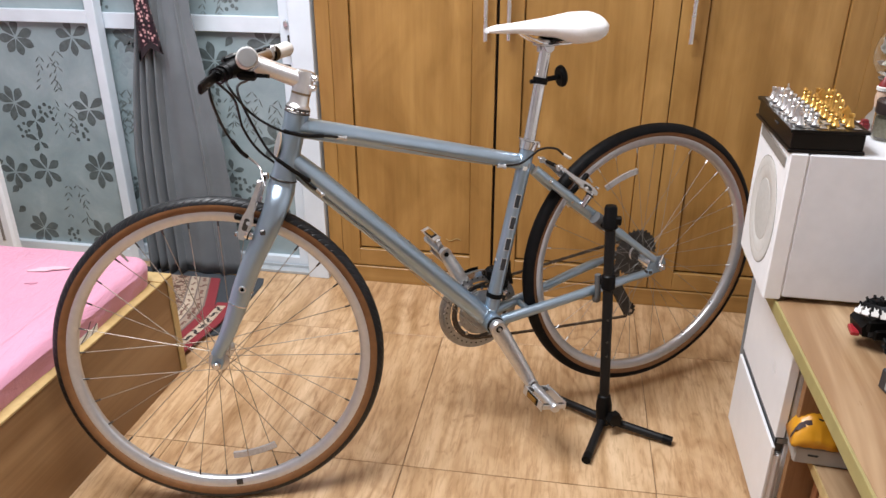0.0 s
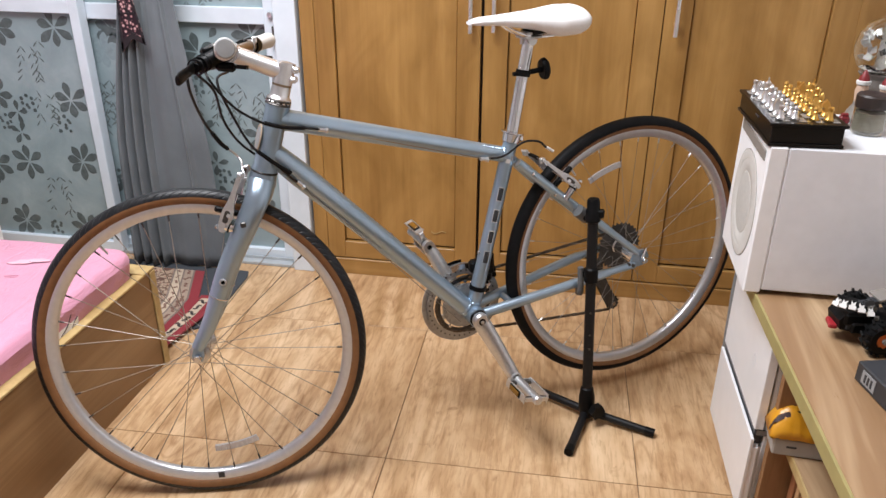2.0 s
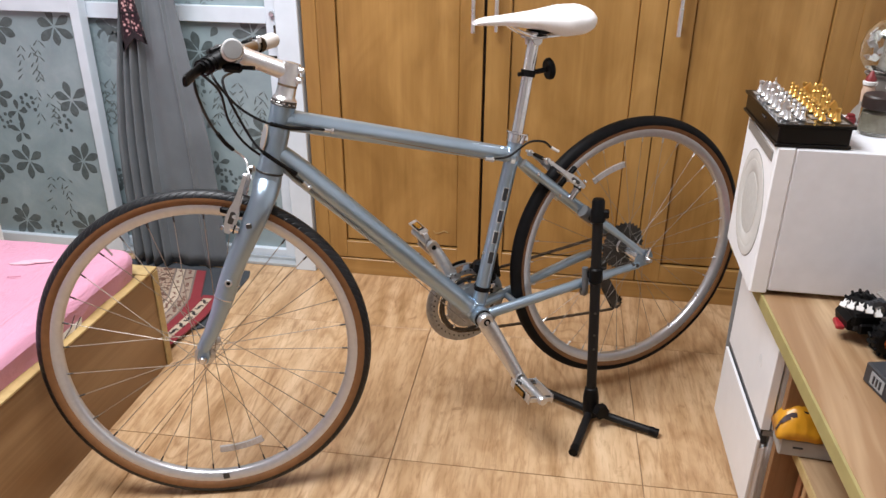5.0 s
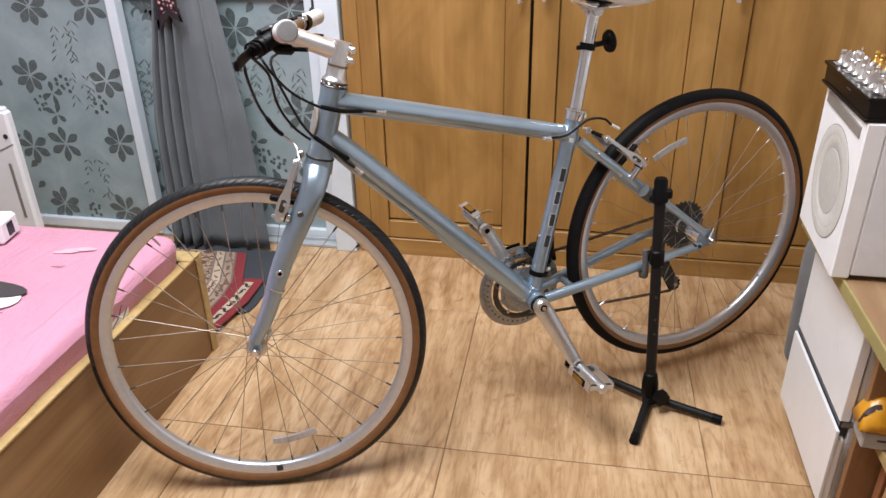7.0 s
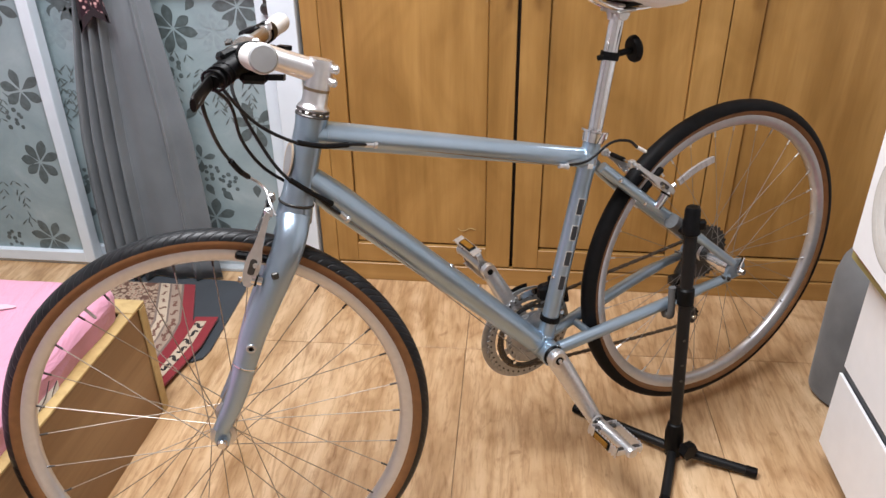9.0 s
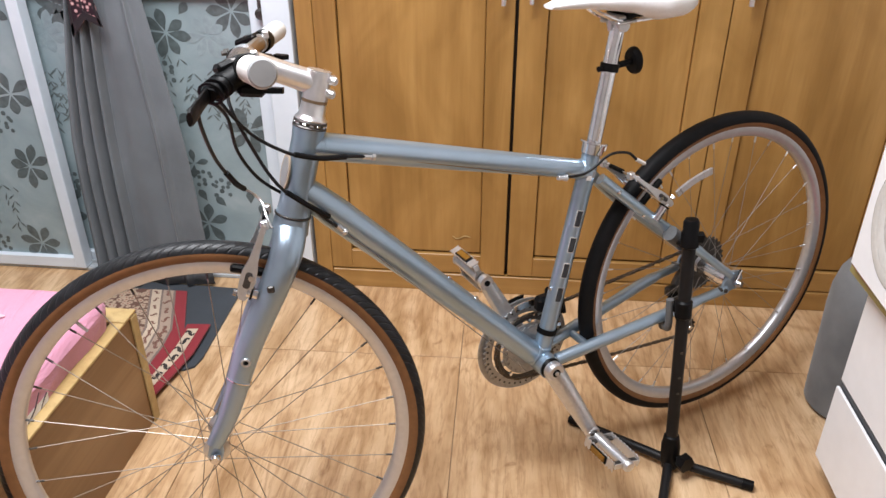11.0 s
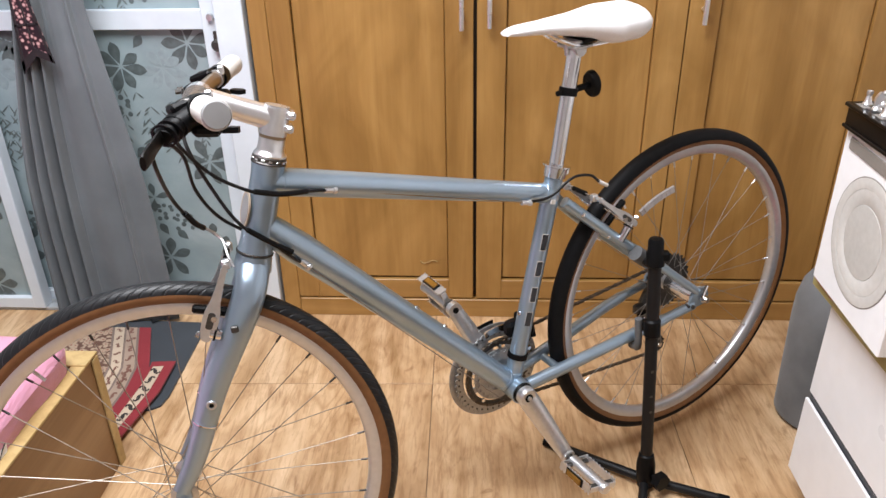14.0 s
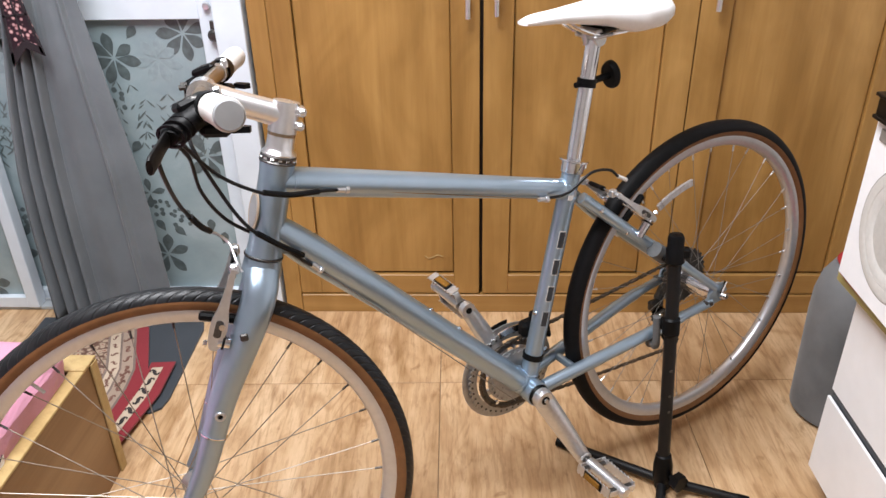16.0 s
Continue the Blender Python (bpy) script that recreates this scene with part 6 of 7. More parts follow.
    part("bare_cable", Geo().tube([cs1, Vector((0.398, 0.018, 0.312))], 0.0009, 6), "bar", bk)
    part("bare_cable", Geo().tube([Vector((0.812, 0.0230, 0.329)), BB + Vector((0.035, 0.012, -0.012))], 0.0009, 6), "steel_spoke", bk)
    return bk


bicycle()


# ---- display stand under the rear stays ----
def bike_stand():
    t = thing("bike_stand", "black folding tripod bicycle stand", "bike stand")
    px, py = 0.310, 2.030
    top = Vector((0.281, 2.073, 0.580))
    foot = Vector((px, py, 0.045))
    d = (top - foot).normalized()
    pole = part("pole", Geo().tube([foot, foot.lerp(top, 0.955)], 0.0125, 18), "black_paint", t)
    g = Geo().lathe([(0.0125, 0.0), (0.0175, 0.004), (0.0175, 0.030), (0.0150, 0.034), (0.0150, 0.052), (0.012, 0.058), (0.0001, 0.060)], axis_m(foot.lerp(top, 0.90), d), 20)
    g.box((0.022, 0.016, 0.020), foot.lerp(top, 0.945) + Vector((0.014, -0.004, 0)), 0.003)
    part("top_cap", g, "black_plastic", t)
    part("hub", Geo().lathe([(0.0001, -0.035), (0.017, -0.035), (0.020, -0.010), (0.020, 0.020), (0.016, 0.045), (0.0125, 0.048)], axis_m(foot, d), 20), "black_plastic", t)
    k = foot + Vector((0.020, -0.022, 0.0))
    kg = Geo().tube([foot, k], 0.006, 10)
    m = axis_m(k, Vector((0.55, -0.80, 0.05)))
    poly = [((0.020 if i % 2 else 0.0165) * math.cos(i * math.pi / 6), (0.020 if i % 2 else 0.0165) * math.sin(i * math.pi / 6)) for i in range(12)]
    kg.prism(poly, 0.018, m)
    part("knob", kg, "black_plastic", t, "black clamp knob")
    for tip in ((0.478, 1.983, 0.011), (0.271, 1.872, 0.011), (0.104, 2.155, 0.011)):
        tip = Vector(tip)
        a = foot + (tip - foot) * 0.06 + Vector((0, 0, -0.02))
        leg = part("leg", Geo().tube([a, tip], 0.0100, 14), "black_paint", t)
        part("foot_cap", Geo().tube([tip.lerp(a, 0.14), tip], 0.0112, 14), "black_plastic", leg)
    # two hooks that hold the stays
    c = foot.lerp(top, 0.655)
    arm = part("lower_hook", Geo().lathe([(0.0125, -0.020), (0.0165, -0.016), (0.0165, 0.016), (0.0125, 0.020)], axis_m(c, d), 18, closed=True)
               .box((0.026, 0.022, 0.022), c + Vector((-0.008, 0.014, -0.004)), 0.005), "black_plastic", t)
    lo, hi = BIKE @ Vector((0.172, 0.048, -0.060)), BIKE @ Vector((0.184, 0.078, 0.022))
    mid = BIKE @ Vector((0.184, 0.078, -0.040))
    part("hook_pad", Geo().tube(spline([lo.lerp(mid, 0.4), mid, hi], 5), 0.0075, 12).box((0.018, 0.024, 0.034), lo + Vector((0.002, 0.004, 0.010)), 0.005), "rubber_grey", arm, "grey rubber hook pad")
    c2 = foot.lerp(top, 0.90)
    hk2 = BIKE @ Vector((0.172, 0.066, 0.152))
    up = part("upper_hook", Geo().tube([c2, hk2], 0.010, 12), "black_plastic", t)
    sd = (BIKE.to_3x3() @ Vector((0.75, 0, 0.66))).normalized()
    part("hook_pad", Geo().tube([hk2 - sd * 0.016, hk2 + sd * 0.018], 0.0155, 14), "rubber_grey", up, "grey rubber hook pad")
    for z in (0.30, 0.37, 0.48):
        p = foot.lerp(top, z)
        part("height_hole", Geo().lathe([(0.0001, 0.001), (0.0032, 0.001), (0.0032, 0), (0.0001, 0)], axis_m(p + Vector((0.002, -0.0122, 0)), (0.15, -1, 0)), 8), "dark_steel", pole, smooth=0)


bike_stand()


# ---- desk side ----
DESK_TOP = 0.520


def desk():
    t = thing("desk", "pale wood desk top with olive edge on a low cabinet", "desk", pose(0.594, 1.82, 0, 0, 0, 2.0))
    # local x runs to the wall, local y along the front edge
    part("desk_top", Geo().box((0.59, 3.10, 0.026), (0.298, -1.30, DESK_TOP - 0.0135), 0.001), "desk_wood", t)
    part("edge_band", Geo().box((0.005, 3.10, 0.0272), (0.0005, -1.30, DESK_TOP - 0.0137), 0.001), "desk_edge", t, "olive edge band")
    part("side_board", Geo().box((0.50, 0.018, 0.480), (0.300, -0.130, 0.252), 0.001), "brown_board", t)
    part("back_board", Geo().box((0.016, 2.60, 0.49), (0.545, -1.50, 0.247), 0.001), "brown_board", t)
    part("shelf", Geo().box((0.46, 2.60, 0.020), (0.315, -1.445, 0.240), 0.001), "desk_wood", t)
    part("shelf_edge", Geo().box((0.004, 2.60, 0.021), (0.083, -1.445, 0.240), 0.0008), "bed_edge", t)
    part("bottom_board", Geo().box((0.46, 2.60, 0.020), (0.315, -1.50, 0.04), 0.001), "desk_wood", t)
    part("plinth_board", Geo().box((0.018, 2.60, 0.03), (0.10, -1.50, 0.0155), 0.001), "brown_board", t)


desk()


def drawer_unit():
    t = thing("drawer_unit", "white two-drawer cabinet, lower drawer slightly pulled out", "cabinet", pose(0.626, 1.876, 0, 0, 0, 1.2))
    part("carcass", Geo().box((0.46, 0.326, 0.472), (0.245, 0, 0.256), 0.002), "white_paint", t)
    up = part("drawer", Geo().box((0.018, 0.334, 0.210), (0.002, 0.0, 0.364), 0.0015), "white_paint", t)
    lo = part("drawer", Geo().box((0.006, 0.344, 0.184), (-0.0085, -0.005, 0.151), 0.0008).box((0.011, 0.340, 0.160), (0.0, -0.005, 0.141)).box((0.10, 0.31, 0.15), (0.05, -0.005, 0.138)), "white_paint", t)
    # dark boxes set into the drawer gaps stand in for the shade there
    part("gap", Geo().box((0.014, 0.325, 0.036), (0.003, 0, 0.2405)), "box_dark", t)
    part("side_gap_shade", Geo().box((0.20, 0.003, 0.012), (0.10, -0.1635, 0.25)), "slot", t)
    part("plinth", Geo().box((0.40, 0.31, 0.022), (0.24, 0, 0.011), 0.001), "slot", t)


drawer_unit()


def loudspeaker():
    x0, y0, y1, z0, z1 = 0.569, 1.786, 2.047, DESK_TOP + 0.009, 0.815
    t = thing("loudspeaker", "white box loudspeaker with a pale round cone", "loudspeaker", pose(0, 0, 0))
    cy, cz, w, h = (y0 + y1) / 2, (z0 + z1) / 2, y1 - y0, z1 - z0
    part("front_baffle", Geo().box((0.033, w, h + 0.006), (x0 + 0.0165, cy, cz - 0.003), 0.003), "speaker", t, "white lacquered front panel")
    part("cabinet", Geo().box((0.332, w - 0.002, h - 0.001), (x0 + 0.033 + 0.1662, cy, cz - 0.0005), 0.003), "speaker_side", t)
    for fx in (0.05, 0.33):
        for fy in (y0 + 0.03, y1 - 0.03):
            part("rubber_foot", Geo().lathe([(0.0001, 0), (0.012, 0), (0.012, 0.0092), (0.0001, 0.0092)], pose(x0 + fx, fy, DESK_TOP), 16), "black_plastic", t)
    c = Matrix.Translation((x0, 1.911, 0.661)) @ pose(0, 0, 0, 0, -90, 0)
    r = 0.1055
    # shadow line round the cone, painted as a flat dark ring
    part("ring", Geo().lathe([(r, -0.001), (r + 0.0018, -0.001), (r + 0.0018, 0.0006), (r, 0.0006)], c, 64, closed=True), "slot", t, "thin dark ring painting the shaded gap round the cone")
    part("surround", Geo().lathe([(r, 0.0), (r, 0.0010), (r - 0.006, 0.0016), (r - 0.014, 0.0014), (r - 0.018, 0.0009), (r - 0.018, 0.0)], c, 56, closed=True), "cone", t, "pale rubber surround")
    part("cone", Geo().lathe([(r - 0.0182, 0.0), (r - 0.0185, 0.0008), (0.0640, 0.0011), (0.0632, 0.0006), (0.0620, 0.0006), (0.0615, 0.0)], c, 56, closed=True), "cone", t, "pale paper cone")
    part("dust_cap", Geo().lathe([(0.0613, 0.0001), (0.0610, 0.0009), (0.046, 0.0014), (0.030, 0.0018), (0.0001, 0.0021)], c, 48), "cone_grey", t, "grey dust cap")
    part("slot", Geo().box((0.004, 0.218, 0.021), (x0 - 0.0008, cy - 0.002, 0.792), 0.0015), "slot", t, "grey port slot")
    part("red_edge", Geo().box((0.010, 0.085, 0.0035), (x0 + 0.008, y1 - 0.045, z0 - 0.0072), 0.001), "red_plastic", t)


loudspeaker()


def grey_bin():
    t = thing("felt_bag", "rounded grey felt bag with a red trim, standing on the floor", "bag", pose(0.758, 2.285, 0))
    oval = Matrix.Diagonal((1.0, 1.1, 1, 1))
    part("body", Geo().lathe([(0.0001, 0.0), (0.072, 0.0), (0.084, 0.012), (0.090, 0.26), (0.089, 0.315), (0.081, 0.356), (0.064, 0.388), (0.036, 0.406), (0.0001, 0.411)], oval, 36), "grey_cloth", t)
    part("trim", Geo().lathe([(0.048, 0.398), (0.056, 0.3955), (0.059, 0.401), (0.050, 0.411), (0.030, 0.4165), (0.0001, 0.419)], oval, 32), "red_plastic", t, "red trim")


grey_bin()


# ---- chess set on the loudspeaker ----
def chess():
    zt = 0.8155
    m = pose(0.567, 1.790, zt, 0, 0, 2.4)
    bx = thing("chess_box", "black lacquered folding chess box", "chess board", m)
    L, W = 0.246, 0.122
    part("base", Geo().box((W + 0.006, L + 0.006, 0.006), (W / 2, L / 2, 0.003), 0.001), "chess_black", bx)
    part("body", Geo().box((W, L, 0.030), (W / 2, L / 2, 0.021), 0.0012), "chess_black", bx)
    part("lid_rim", Geo().box((W + 0.010, L + 0.008, 0.006), (W / 2, L / 2, 0.039), 0.001), "chess_black", bx)
    for i in range(8):
        for j in range(8):
            if (i + j) % 2:
                part("square", Geo().box((0.0128, 0.0272, 0.0006), (0.0114 + 0.0142 * i, 0.024 + 0.0283 * j, 0.0424)), "slot", bx, smooth=0)
    part("clasp", Geo().box((0.003, 0.022, 0.004), (-0.0005, 0.105, 0.026), 0.0008), "box_dark", bx)

    shapes = {
        "pawn": [(0.0001, 0), (0.0068, 0), (0.0070, 0.003), (0.0050, 0.0055), (0.0030, 0.012), (0.0042, 0.0135), (0.0030, 0.015), (0.0044, 0.019), (0.0030, 0.0225), (0.0001, 0.0235)],
        "rook": [(0.0001, 0), (0.0075, 0), (0.0078, 0.003), (0.0055, 0.006), (0.0036, 0.016), (0.0048, 0.018), (0.0048, 0.0225), (0.0036, 0.0225), (0.0030, 0.021), (0.0001, 0.021)],
        "bishop": [(0.0001, 0), (0.0075, 0), (0.0078, 0.003), (0.0050, 0.006), (0.0032, 0.017), (0.0050, 0.019), (0.0034, 0.021), (0.0046, 0.026), (0.0028, 0.031), (0.0012, 0.033), (0.0001, 0.034)],
        "queen": [(0.0001, 0), (0.0080, 0), (0.0083, 0.003), (0.0054, 0.007), (0.0034, 0.021), (0.0056, 0.023), (0.0038, 0.025), (0.0060, 0.034), (0.0038, 0.034), (0.0016, 0.037), (0.0001, 0.038)],
        "king": [(0.0001, 0), (0.0080, 0), (0.0083, 0.003), (0.0054, 0.007), (0.0036, 0.023), (0.0058, 0.025), (0.0038, 0.027), (0.0055, 0.036), (0.0030, 0.038), (0.0001, 0.039)],
    }
    order = ["rook", "knight", "bishop", "queen", "king", "bishop", "knight", "rook"]
    rows_x = {0: 0.017, 1: 0.041, 6: 0.076, 7: 0.100}
    for col, mat, back, front, turn in (("silver", "silver", 0, 1, 0), ("gold", "gold", 7, 6, 180)):
        protos = {}
        for j in range(8):
            for i, kind in ((back, order[j]), (front, "pawn")):
                at = m @ Matrix.Translation((rows_x[i] + random.uniform(-0.001, 0.001), 0.024 + 0.0283 * j + random.uniform(-0.0015, 0.0015), 0.0428))
                at = at @ pose(0, 0, 0, 0, 0, turn + random.uniform(-8, 8))
                if kind in protos:
                    copy_thing(protos[kind], at)
                    continue
                g = Geo()
                if kind == "knight":
                    g.lathe([(0.0001, 0), (0.0075, 0), (0.0078, 0.003), (0.0055, 0.006), (0.0045, 0.009), (0.0001, 0.009)], None, 16)
                    g.prism([(-0.005, 0.007), (0.004, 0.007), (0.003, 0.015), (0.0075, 0.016), (0.008, 0.020), (0.003, 0.026), (0.001, 0.029), (-0.002, 0.026), (-0.0058, 0.019)], 0.0065, pose(0, 0.00325, 0, 90))
                else:
                    g.lathe(shapes[kind], None, 16)
                    if kind == "king":
                        g.box((0.0018, 0.0018, 0.008), (0, 0, 0.042)).box((0.0018, 0.006, 0.0018), (0, 0, 0.043))
                g.v = [(x * 1.05, y * 1.05, z * 1.08) for x, y, z in g.v]
                ob = part("chess_piece", g, mat, None, m=at)
                tagged(ob, "shiny %s metal chess %s on the chess box" % (col, kind), "chess piece", "%s chess pieces" % col)
                protos[kind] = ob


chess()


# ---- things on the loudspeaker and the desk ----
def spice_jar():
    t = thing("glass_jar", "small glass jar of grey powder with dark lid", "jar", pose(0.764, 1.912, 0.8155))
    part("glass", Geo().lathe([(0.0001, 0), (0.026, 0), (0.028, 0.004), (0.028, 0.046), (0.0265, 0.046), (0.0265, 0.006), (0.0001, 0.004)], None, 32), "glass", t)
    part("contents", Geo().lathe([(0.0001, 0.005), (0.0255, 0.006), (0.0255, 0.038), (0.0001, 0.041)], None, 28), "tea", t, "grey powder")
    part("lid", Geo().lathe([(0.0001, 0.046), (0.0285, 0.046), (0.029, 0.049), (0.029, 0.0665), (0.0265, 0.0695), (0.0001, 0.0695)], None, 32), "lid_brown", t, "dark brown screw lid")
    t.scale = (1.03, 1.03, 1.05)


spice_jar()


def ornament():
    t = thing("snow_globe", "glass globe ornament with red and white figures", "ornament", pose(0.790, 2.000, 0.8155))
    part("base", Geo().lathe([(0.0001, 0), (0.040, 0), (0.042, 0.006), (0.038, 0.018), (0.030, 0.030), (0.027, 0.085), (0.034, 0.094), (0.0001, 0.096)], None, 32), "slot", t)
    shell = [(0.022, 0.094), (0.038, 0.104), (0.049, 0.125), (0.051, 0.145), (0.045, 0.170), (0.032, 0.187), (0.016, 0.195), (0.0005, 0.197)]
    part("dome", Geo().lathe(shell + [(max(0.0002, x - 0.0015), z - 0.0012) for x, z in shell[::-1]], None, 40, closed=True), "glass", t, "clear glass globe")
    random.seed(11)
    for k in range(54):
        a = random.uniform(0, 6.28)
        part("foil_flake", Geo().prism([(-0.009, -0.005), (0.006, -0.007), (0.010, 0.003), (-0.003, 0.009)], 0.0012, Matrix.Translation((0.032 * math.cos(a), 0.032 * math.sin(a), random.uniform(0.118, 0.176))) @ pose(0, 0, 0, random.uniform(30, 120), 0, random.uniform(0, 360))), ("silver", "paper", "box_dark", "paper", "paper")[k % 5], t, smooth=0)
    for x, y, z in ((-0.034, -0.040, 0.066), (0.006, -0.046, 0.060)):
        part("figure", Geo().lathe([(0.0001, -0.02), (0.010, -0.018), (0.012, 0.0), (0.010, 0.012), (0.0001, 0.018)], Matrix.Translation((x, y, z)), 16), "skin_tone", t)
        part("hat_brim", Geo().lathe([(0.008, 0.012), (0.0125, 0.014), (0.0130, 0.020), (0.008, 0.022)], Matrix.Translation((x, y, z)), 16, closed=True), "paper", t)
        part("hat", Geo().lathe([(0.0105, 0.019), (0.009, 0.027), (0.003, 0.038), (0.0001, 0.041)], Matrix.Translation((x, y, z)), 16), "maroon", t)


ornament()
tagged(part("red_cap", Geo().box((0.018, 0.016, 0.016), (0.738, 1.965, 0.8238), 0.003).box((0.012, 0.012, 0.005), (0.738, 1.965, 0.8341), 0.001), "maroon"), "small dark red plastic cap on the loudspeaker", "cap")


def toy_buggy():
    t = thing("toy_vehicle", "black toy vehicle of bricks with white claws and orange hubs", "toy", pose(0.744, 1.656, DESK_TOP, 0, 0, 8))
    random.seed(5)
    part("chassis", Geo().box((0.130, 0.064, 0.020), (0.03, 0, 0.034), 0.003).box((0.05, 0.056, 0.024), (-0.022, 0, 0.048), 0.004), "black_plastic", t)
    nose = Geo().prism([(-0.050, 0.028), (-0.030, 0.024), (0.010, 0.030), (0.010, 0.058), (-0.020, 0.066), (-0.044, 0.058), (-0.054, 0.044)], 0.046, pose(0, 0.023, 0, 90))
    part("nose", nose, "black_plastic", t)
    for x, z, ln in ((-0.046, 0.034, 0.016), (-0.040, 0.050, 0.020), (-0.018, 0.036, 0.026), (-0.012, 0.052, 0.018)):
        part("side_plate", Geo().box((ln, 0.004, 0.009), (x + 0.012, -0.0252, z), 0.001), "slot" if z > 0.045 else "box_dark", t)
    for k in range(14):
        sx, sy, sz = random.choice(((0.024, 0.016, 0.0065), (0.016, 0.016, 0.0065), (0.032, 0.016, 0.0065), (0.016, 0.008, 0.0096)))
        x, y, z = random.uniform(-0.03, 0.085), random.uniform(-0.026, 0.026), random.uniform(0.058, 0.086)
        g = Geo().box((sx, sy, sz), (0, 0, 0), 0.0006)
        for a in range(int(sx / 0.008)):
            g.lathe([(0.0024, sz / 2), (0.0024, sz / 2 + 0.0017), (0.0001, sz / 2 + 0.0017)], Matrix.Translation((-sx / 2 + 0.004 + 0.008 * a, 0, 0)), 8)
        part("brick", g, "slot" if k % 5 == 0 else "box_dark", t, m=pose(x, y, z, random.uniform(-14, 14), random.uniform(-14, 14), random.choice((0, 90)) + random.uniform(-9, 9)))
    part("roof_plate", Geo().box((0.040, 0.030, 0.005), (0, 0, 0), 0.001), "slot", t, "grey plate", pose(0.018, -0.010, 0.090, 6, -8, 12))
    part("roof_plate", Geo().box((0.060, 0.024, 0.006), (0, 0, 0), 0.001), "box_dark", t, "dark plate", pose(0.040, -0.020, 0.081, 12, 4, -10))
    claw = [(-0.0065, 0), (0.0065, 0), (0.0075, 0.008), (0.004, 0.010), (0.005, 0.020), (0.0, 0.0145), (-0.004, 0.021), (-0.0035, 0.010), (-0.0075, 0.009)]
    for x, y, z, rz in ((-0.060, -0.010, 0.066, -62), (-0.053, -0.021, 0.068, -44), (-0.041, -0.028, 0.069, -28), (-0.027, -0.032, 0.066, -12), (-0.012, -0.035, 0.061, 0)):
        part("white_claw", Geo().prism([(a * 0.8, b * 0.72) for a, b in claw], 0.005, pose(x, y, z, 52, 0, rz)), "paper", t, "white plastic claw", smooth=0)
    part("red_bumper", Geo().box((0.014, 0.030, 0.009), (-0.052, -0.008, 0.026), 0.002, pose(0, 0, 0, 0, 0, -12)), "red_plastic", t)
    part("axle", Geo().tube([(0.004, -0.05, 0.0325), (0.004, 0.05, 0.0325)], 0.004, 8).tube([(0.094, -0.05, 0.0325), (0.094, 0.05, 0.0325)], 0.004, 8), "slot", t)
    for x, y in ((0.004, -0.056), (0.094, -0.056), (0.004, 0.050), (0.094, 0.050)):
        wm = Matrix.Translation((x, y, 0.0325)) @ pose(0, 0, 0, 90)
        g = Geo().lathe([(0.014, -0.013), (0.024, -0.013), (0.0285, -0.008), (0.0285, 0.008), (0.024, 0.013), (0.014, 0.013)], wm, 28, closed=True)
        for k in range(14):
            for sd in (-1, 1):
                g.box((0.006, 0.0045, 0.012), (0, 0, 0), 0.001, wm @ Matrix.Rotation(2 * math.pi * (k + 0.25 * sd) / 14, 4, "Z") @ pose(0.0288, 0, sd * 0.007, 18 * sd, 0, 0))
        w = part("wheel", g, "black_plastic", t, "black ridged toy tyre")
        star = [((0.0158 if k % 2 else 0.0115) * math.cos(k * math.pi / 10), (0.0158 if k % 2 else 0.0115) * math.sin(k * math.pi / 10)) for k in range(20)]
        part("wheel_hub", Geo().prism(star, 0.023, wm @ pose(0, 0, -0.0115)), "orange", w, "orange toothed hub", smooth=0)
        part("hub_pin", Geo().lathe([(0.0001, -0.016), (0.005, -0.016), (0.005, 0.016), (0.0001, 0.016)], wm, 10), "slot", w)
    for k in range(7):
        part("mast_brick", Geo().box((random.uniform(0.020, 0.032), random.uniform(0.018, 0.028), 0.0135), (0, 0, 0), 0.0012), "black_plastic", t, m=pose(0.090 + random.uniform(-0.008, 0.008), 0.01 + random.uniform(-0.006, 0.006), 0.076 + 0.0132 * k, 0, 0, random.uniform(-20, 20)))


toy_buggy()


def dark_box():
    t = thing("dark_box", "charcoal carton with a white label on the desk", "box", pose(0.782, 1.484, DESK_TOP, 0, 0, 14))
    part("carton", Geo().box((0.15, 0.11, 0.035), (0, 0, 0.0176), 0.002), "box_dark", t)
    part("label", Geo().box((0.001, 0.034, 0.022), (-0.0757, 0.020, 0.018)), "cap", t, "pale printed label")
    for k in range(3):
        part("label_bar", Geo().box((0.001, 0.004, 0.014), (-0.0765, 0.012 + 0.008 * k, 0.018)), "box_dark", t, smooth=0)
    part("paper_slip", Geo().box((0.060, 0.05, 0.002), (-0.055, -0.075, 0.0012)), "paper", t)


dark_box()


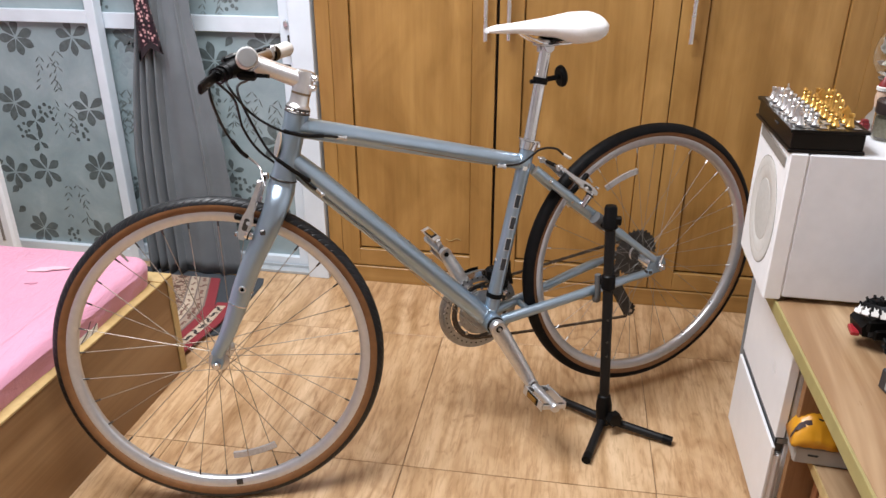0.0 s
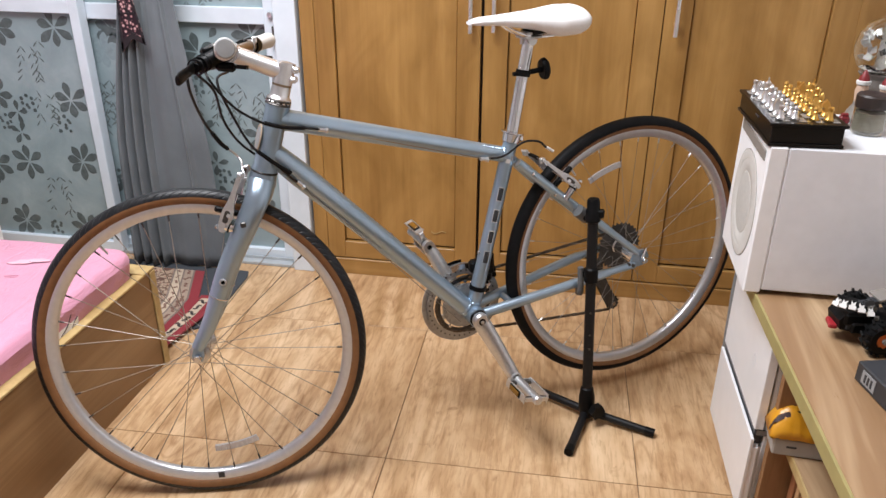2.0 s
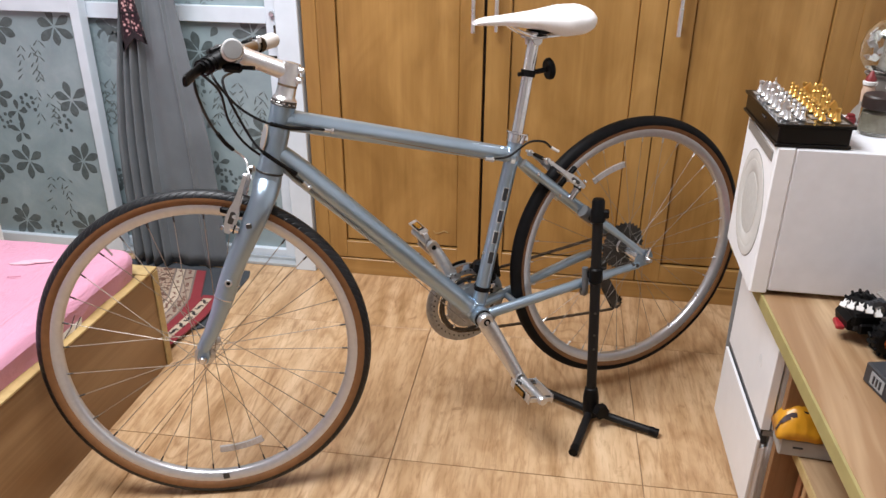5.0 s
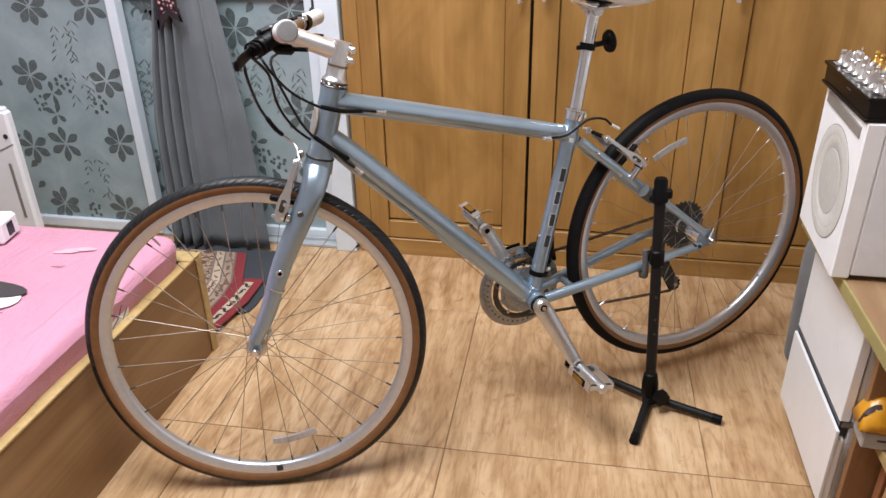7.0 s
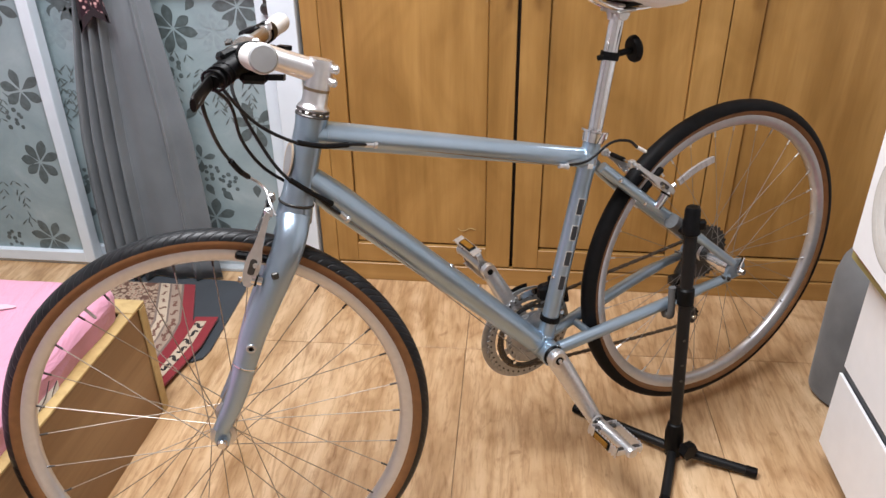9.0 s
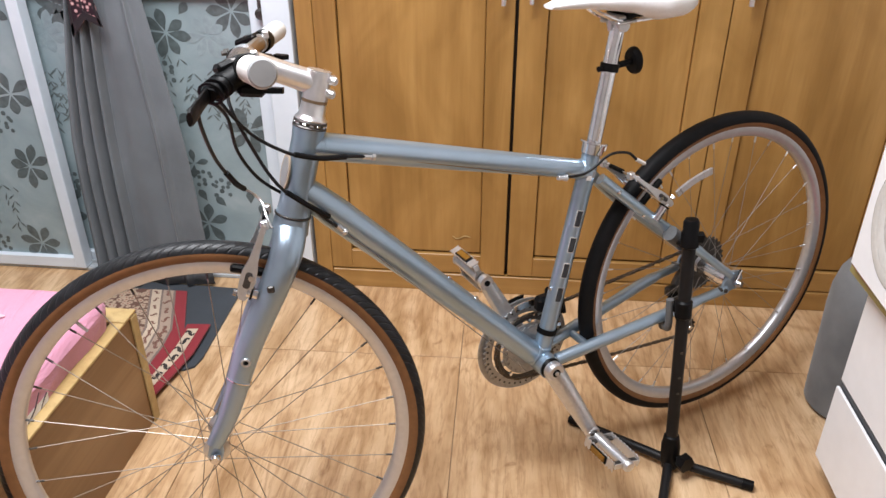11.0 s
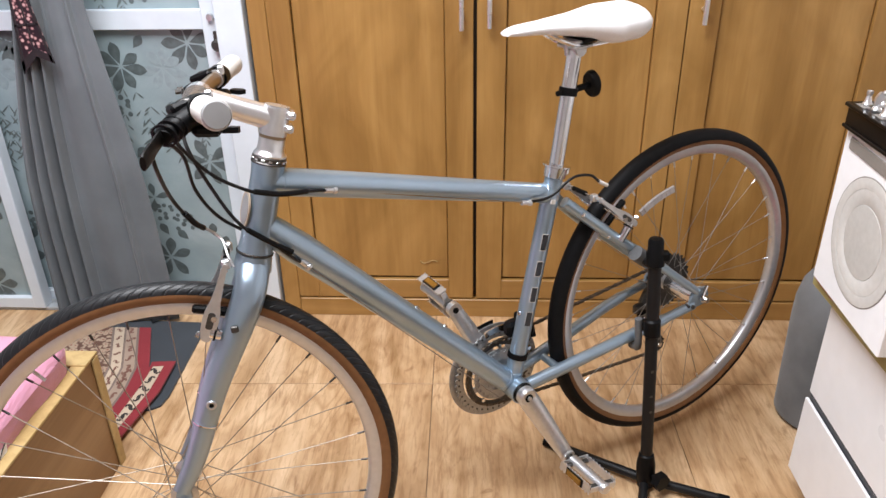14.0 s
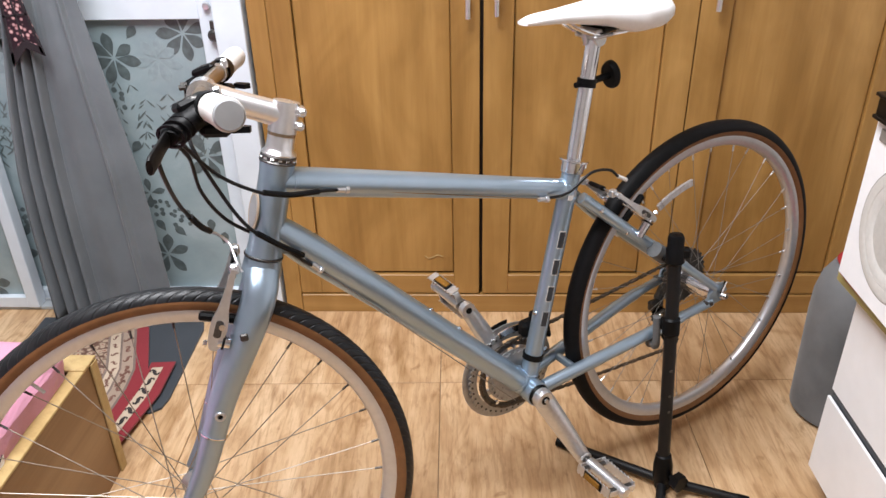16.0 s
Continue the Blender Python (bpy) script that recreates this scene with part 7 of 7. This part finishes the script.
def parcel():
    m = pose(0.698, 1.676, 0.2505, 0, 0, -3)
    t = thing("carton", "flat grey carton on the desk shelf", "box", m)
    part("box", Geo().box((0.106, 0.060, 0.038), (0, 0, 0.0195), 0.003), "grey_box", t)
    part("mark", Geo().box((0.018, 0.001, 0.004), (-0.02, -0.0305, 0.022)), "box_dark", t)
    b = thing("yellow_bag", "glossy yellow wrapper bag with a dark band", "bag", m @ pose(0, 0, 0.0392))
    g, n, k2 = Geo(), 14, 12
    vs, fs = [], []
    for i in range(n + 1):
        for j in range(k2 + 1):
            u, v = i / n, j / k2
            bul = (math.sin(math.pi * u) * math.sin(math.pi * v)) ** 0.45
            vs.append((-0.062 + 0.082 * u, 0.030 - 0.062 * v, 0.001 + 0.046 * bul * (1 - 0.35 * v) + 0.022 * (1 - v) * bul + 0.005 * noise.noise((u * 9, v * 9, 1))))
    for i in range(n):
        for j in range(k2):
            a = i * (k2 + 1) + j
            fs.append((a, a + 1, a + k2 + 2, a + k2 + 1))
    g.add(vs, fs)
    bag = part("bag", g, "yellow_bag", b, smooth=60)
    bag.modifiers.new("thickness", "SOLIDIFY").thickness = 0.001
    band = Geo()
    vs, fs = [], []
    for i in range(n + 1):
        for j, v in enumerate((0.66, 0.78)):
            u = i / n
            bul = (max(0.0, math.sin(math.pi * u)) * math.sin(math.pi * v)) ** 0.45
            vs.append((-0.062 + 0.082 * u, 0.030 - 0.062 * v + 0.014 * u, 0.0080 + 0.046 * bul * (1 - 0.35 * v) + 0.022 * (1 - v) * bul + 0.005 * noise.noise((u * 9, v * 9, 1))))
    for i in range(n):
        fs.append((2 * i, 2 * i + 1, 2 * i + 3, 2 * i + 2))
    part("dark_band", band.add(vs, fs), "book_c", b, "dark printed band", smooth=60)
    p = thing("folded_paper", "folded white paper beside the yellow bag", "paper", m @ pose(0.030, 0.012, 0.0392))
    part("sheet", Geo().box((0.026, 0.070, 0.003), (0.004, 0.008, 0.056), 0.001, pose(0, 0, 0, -34, 8, 14)).box((0.022, 0.045, 0.040), (0.006, 0.004, 0.0205), 0.002), "paper", p)
    tagged(part("small_box", Geo().box((0.018, 0.05, 0.026), (0.785, 1.640, 0.2635), 0.002), "paper"), "small white box on the desk shelf", "box")
    for k, (mat, w, h) in enumerate((("book_a", 0.020, 0.160), ("book_b", 0.014, 0.170), ("book_a", 0.024, 0.165), ("book_c", 0.030, 0.145), ("book_b", 0.018, 0.168))):
        ob = part("book", Geo().box((0.11, w, h), (0, 0, h / 2), 0.002), mat, None, m=pose(0.752, 1.660 - 0.034 * k, 0.0505, 0, 0, 3))
        tagged(ob, "upright worn book on the lower shelf", "book", "books on the lower shelf")


parcel()


def bed_things():
    t = thing("white_appliance", "tall white plastic panel with a long slot, behind the bed", "appliance", pose(-1.668, 2.450, 0.0))
    part("body", Geo().box((0.200, 0.034, 0.530), (-0.100, 0.017, 0.268), 0.008), "white_paint", t)
    part("cap", Geo().box((0.185, 0.026, 0.014), (-0.104, 0.018, 0.537), 0.005), "white_paint", t)
    part("slot", Geo().box((0.011, 0.004, 0.192), (-0.036, -0.0005, 0.265), 0.0015), "slot", t)
    part("seam", Geo().box((0.062, 0.003, 0.003), (0, -0.0004, 0), 0, Matrix.Translation((-0.034, 0, 0.414)) @ Matrix.Rotation(radians(-24), 4, "Y")), "slot", t)
    part("button", Geo().lathe([(0.0001, 0.003), (0.008, 0.003), (0.008, 0), (0.0001, 0)], pose(-0.022, 0.0005, 0.452, 90), 14), "box_dark", t)
    b = thing("white_box", "small white box with a dark opening on the pink sheet", "box", pose(-1.357, 1.940, 0.3735, 0, 0, 10))
    part("body", Geo().box((0.12, 0.085, 0.060), (0, 0, 0.0302), 0.008), "white_paint", b)
    part("opening", Geo().box((0.003, 0.028, 0.034), (0.0597, 0, 0.030), 0.008).box((0.05, 0.028, 0.003), (-0.01, 0, 0.0615), 0.006), "box_dark", b)


bed_things()


# ---- floor tiles, each a piece of its own ----
def floor_tiles():
    px, py, gap = 0.587, 0.589, 0.0019
    grid = pose(-0.171, 2.376, 0, 0, 0, 1.45)
    g = Geo().box((px - gap, py - gap, 0.008), (0, 0, 0), 0.0008)
    me = g.mesh("tile", MT["tile"], 0)
    for i in range(-5, 3):
        for j in range(-6, 3):
            x0, x1 = px * i, px * (i + 1)
            y0, y1 = py * (j - 1), py * j
            ob = new("tile", me)
            ob.parent = slab
            ob.matrix_basis = grid @ pose((x0 + x1) / 2, (y0 + y1) / 2, -0.004)


floor_tiles()
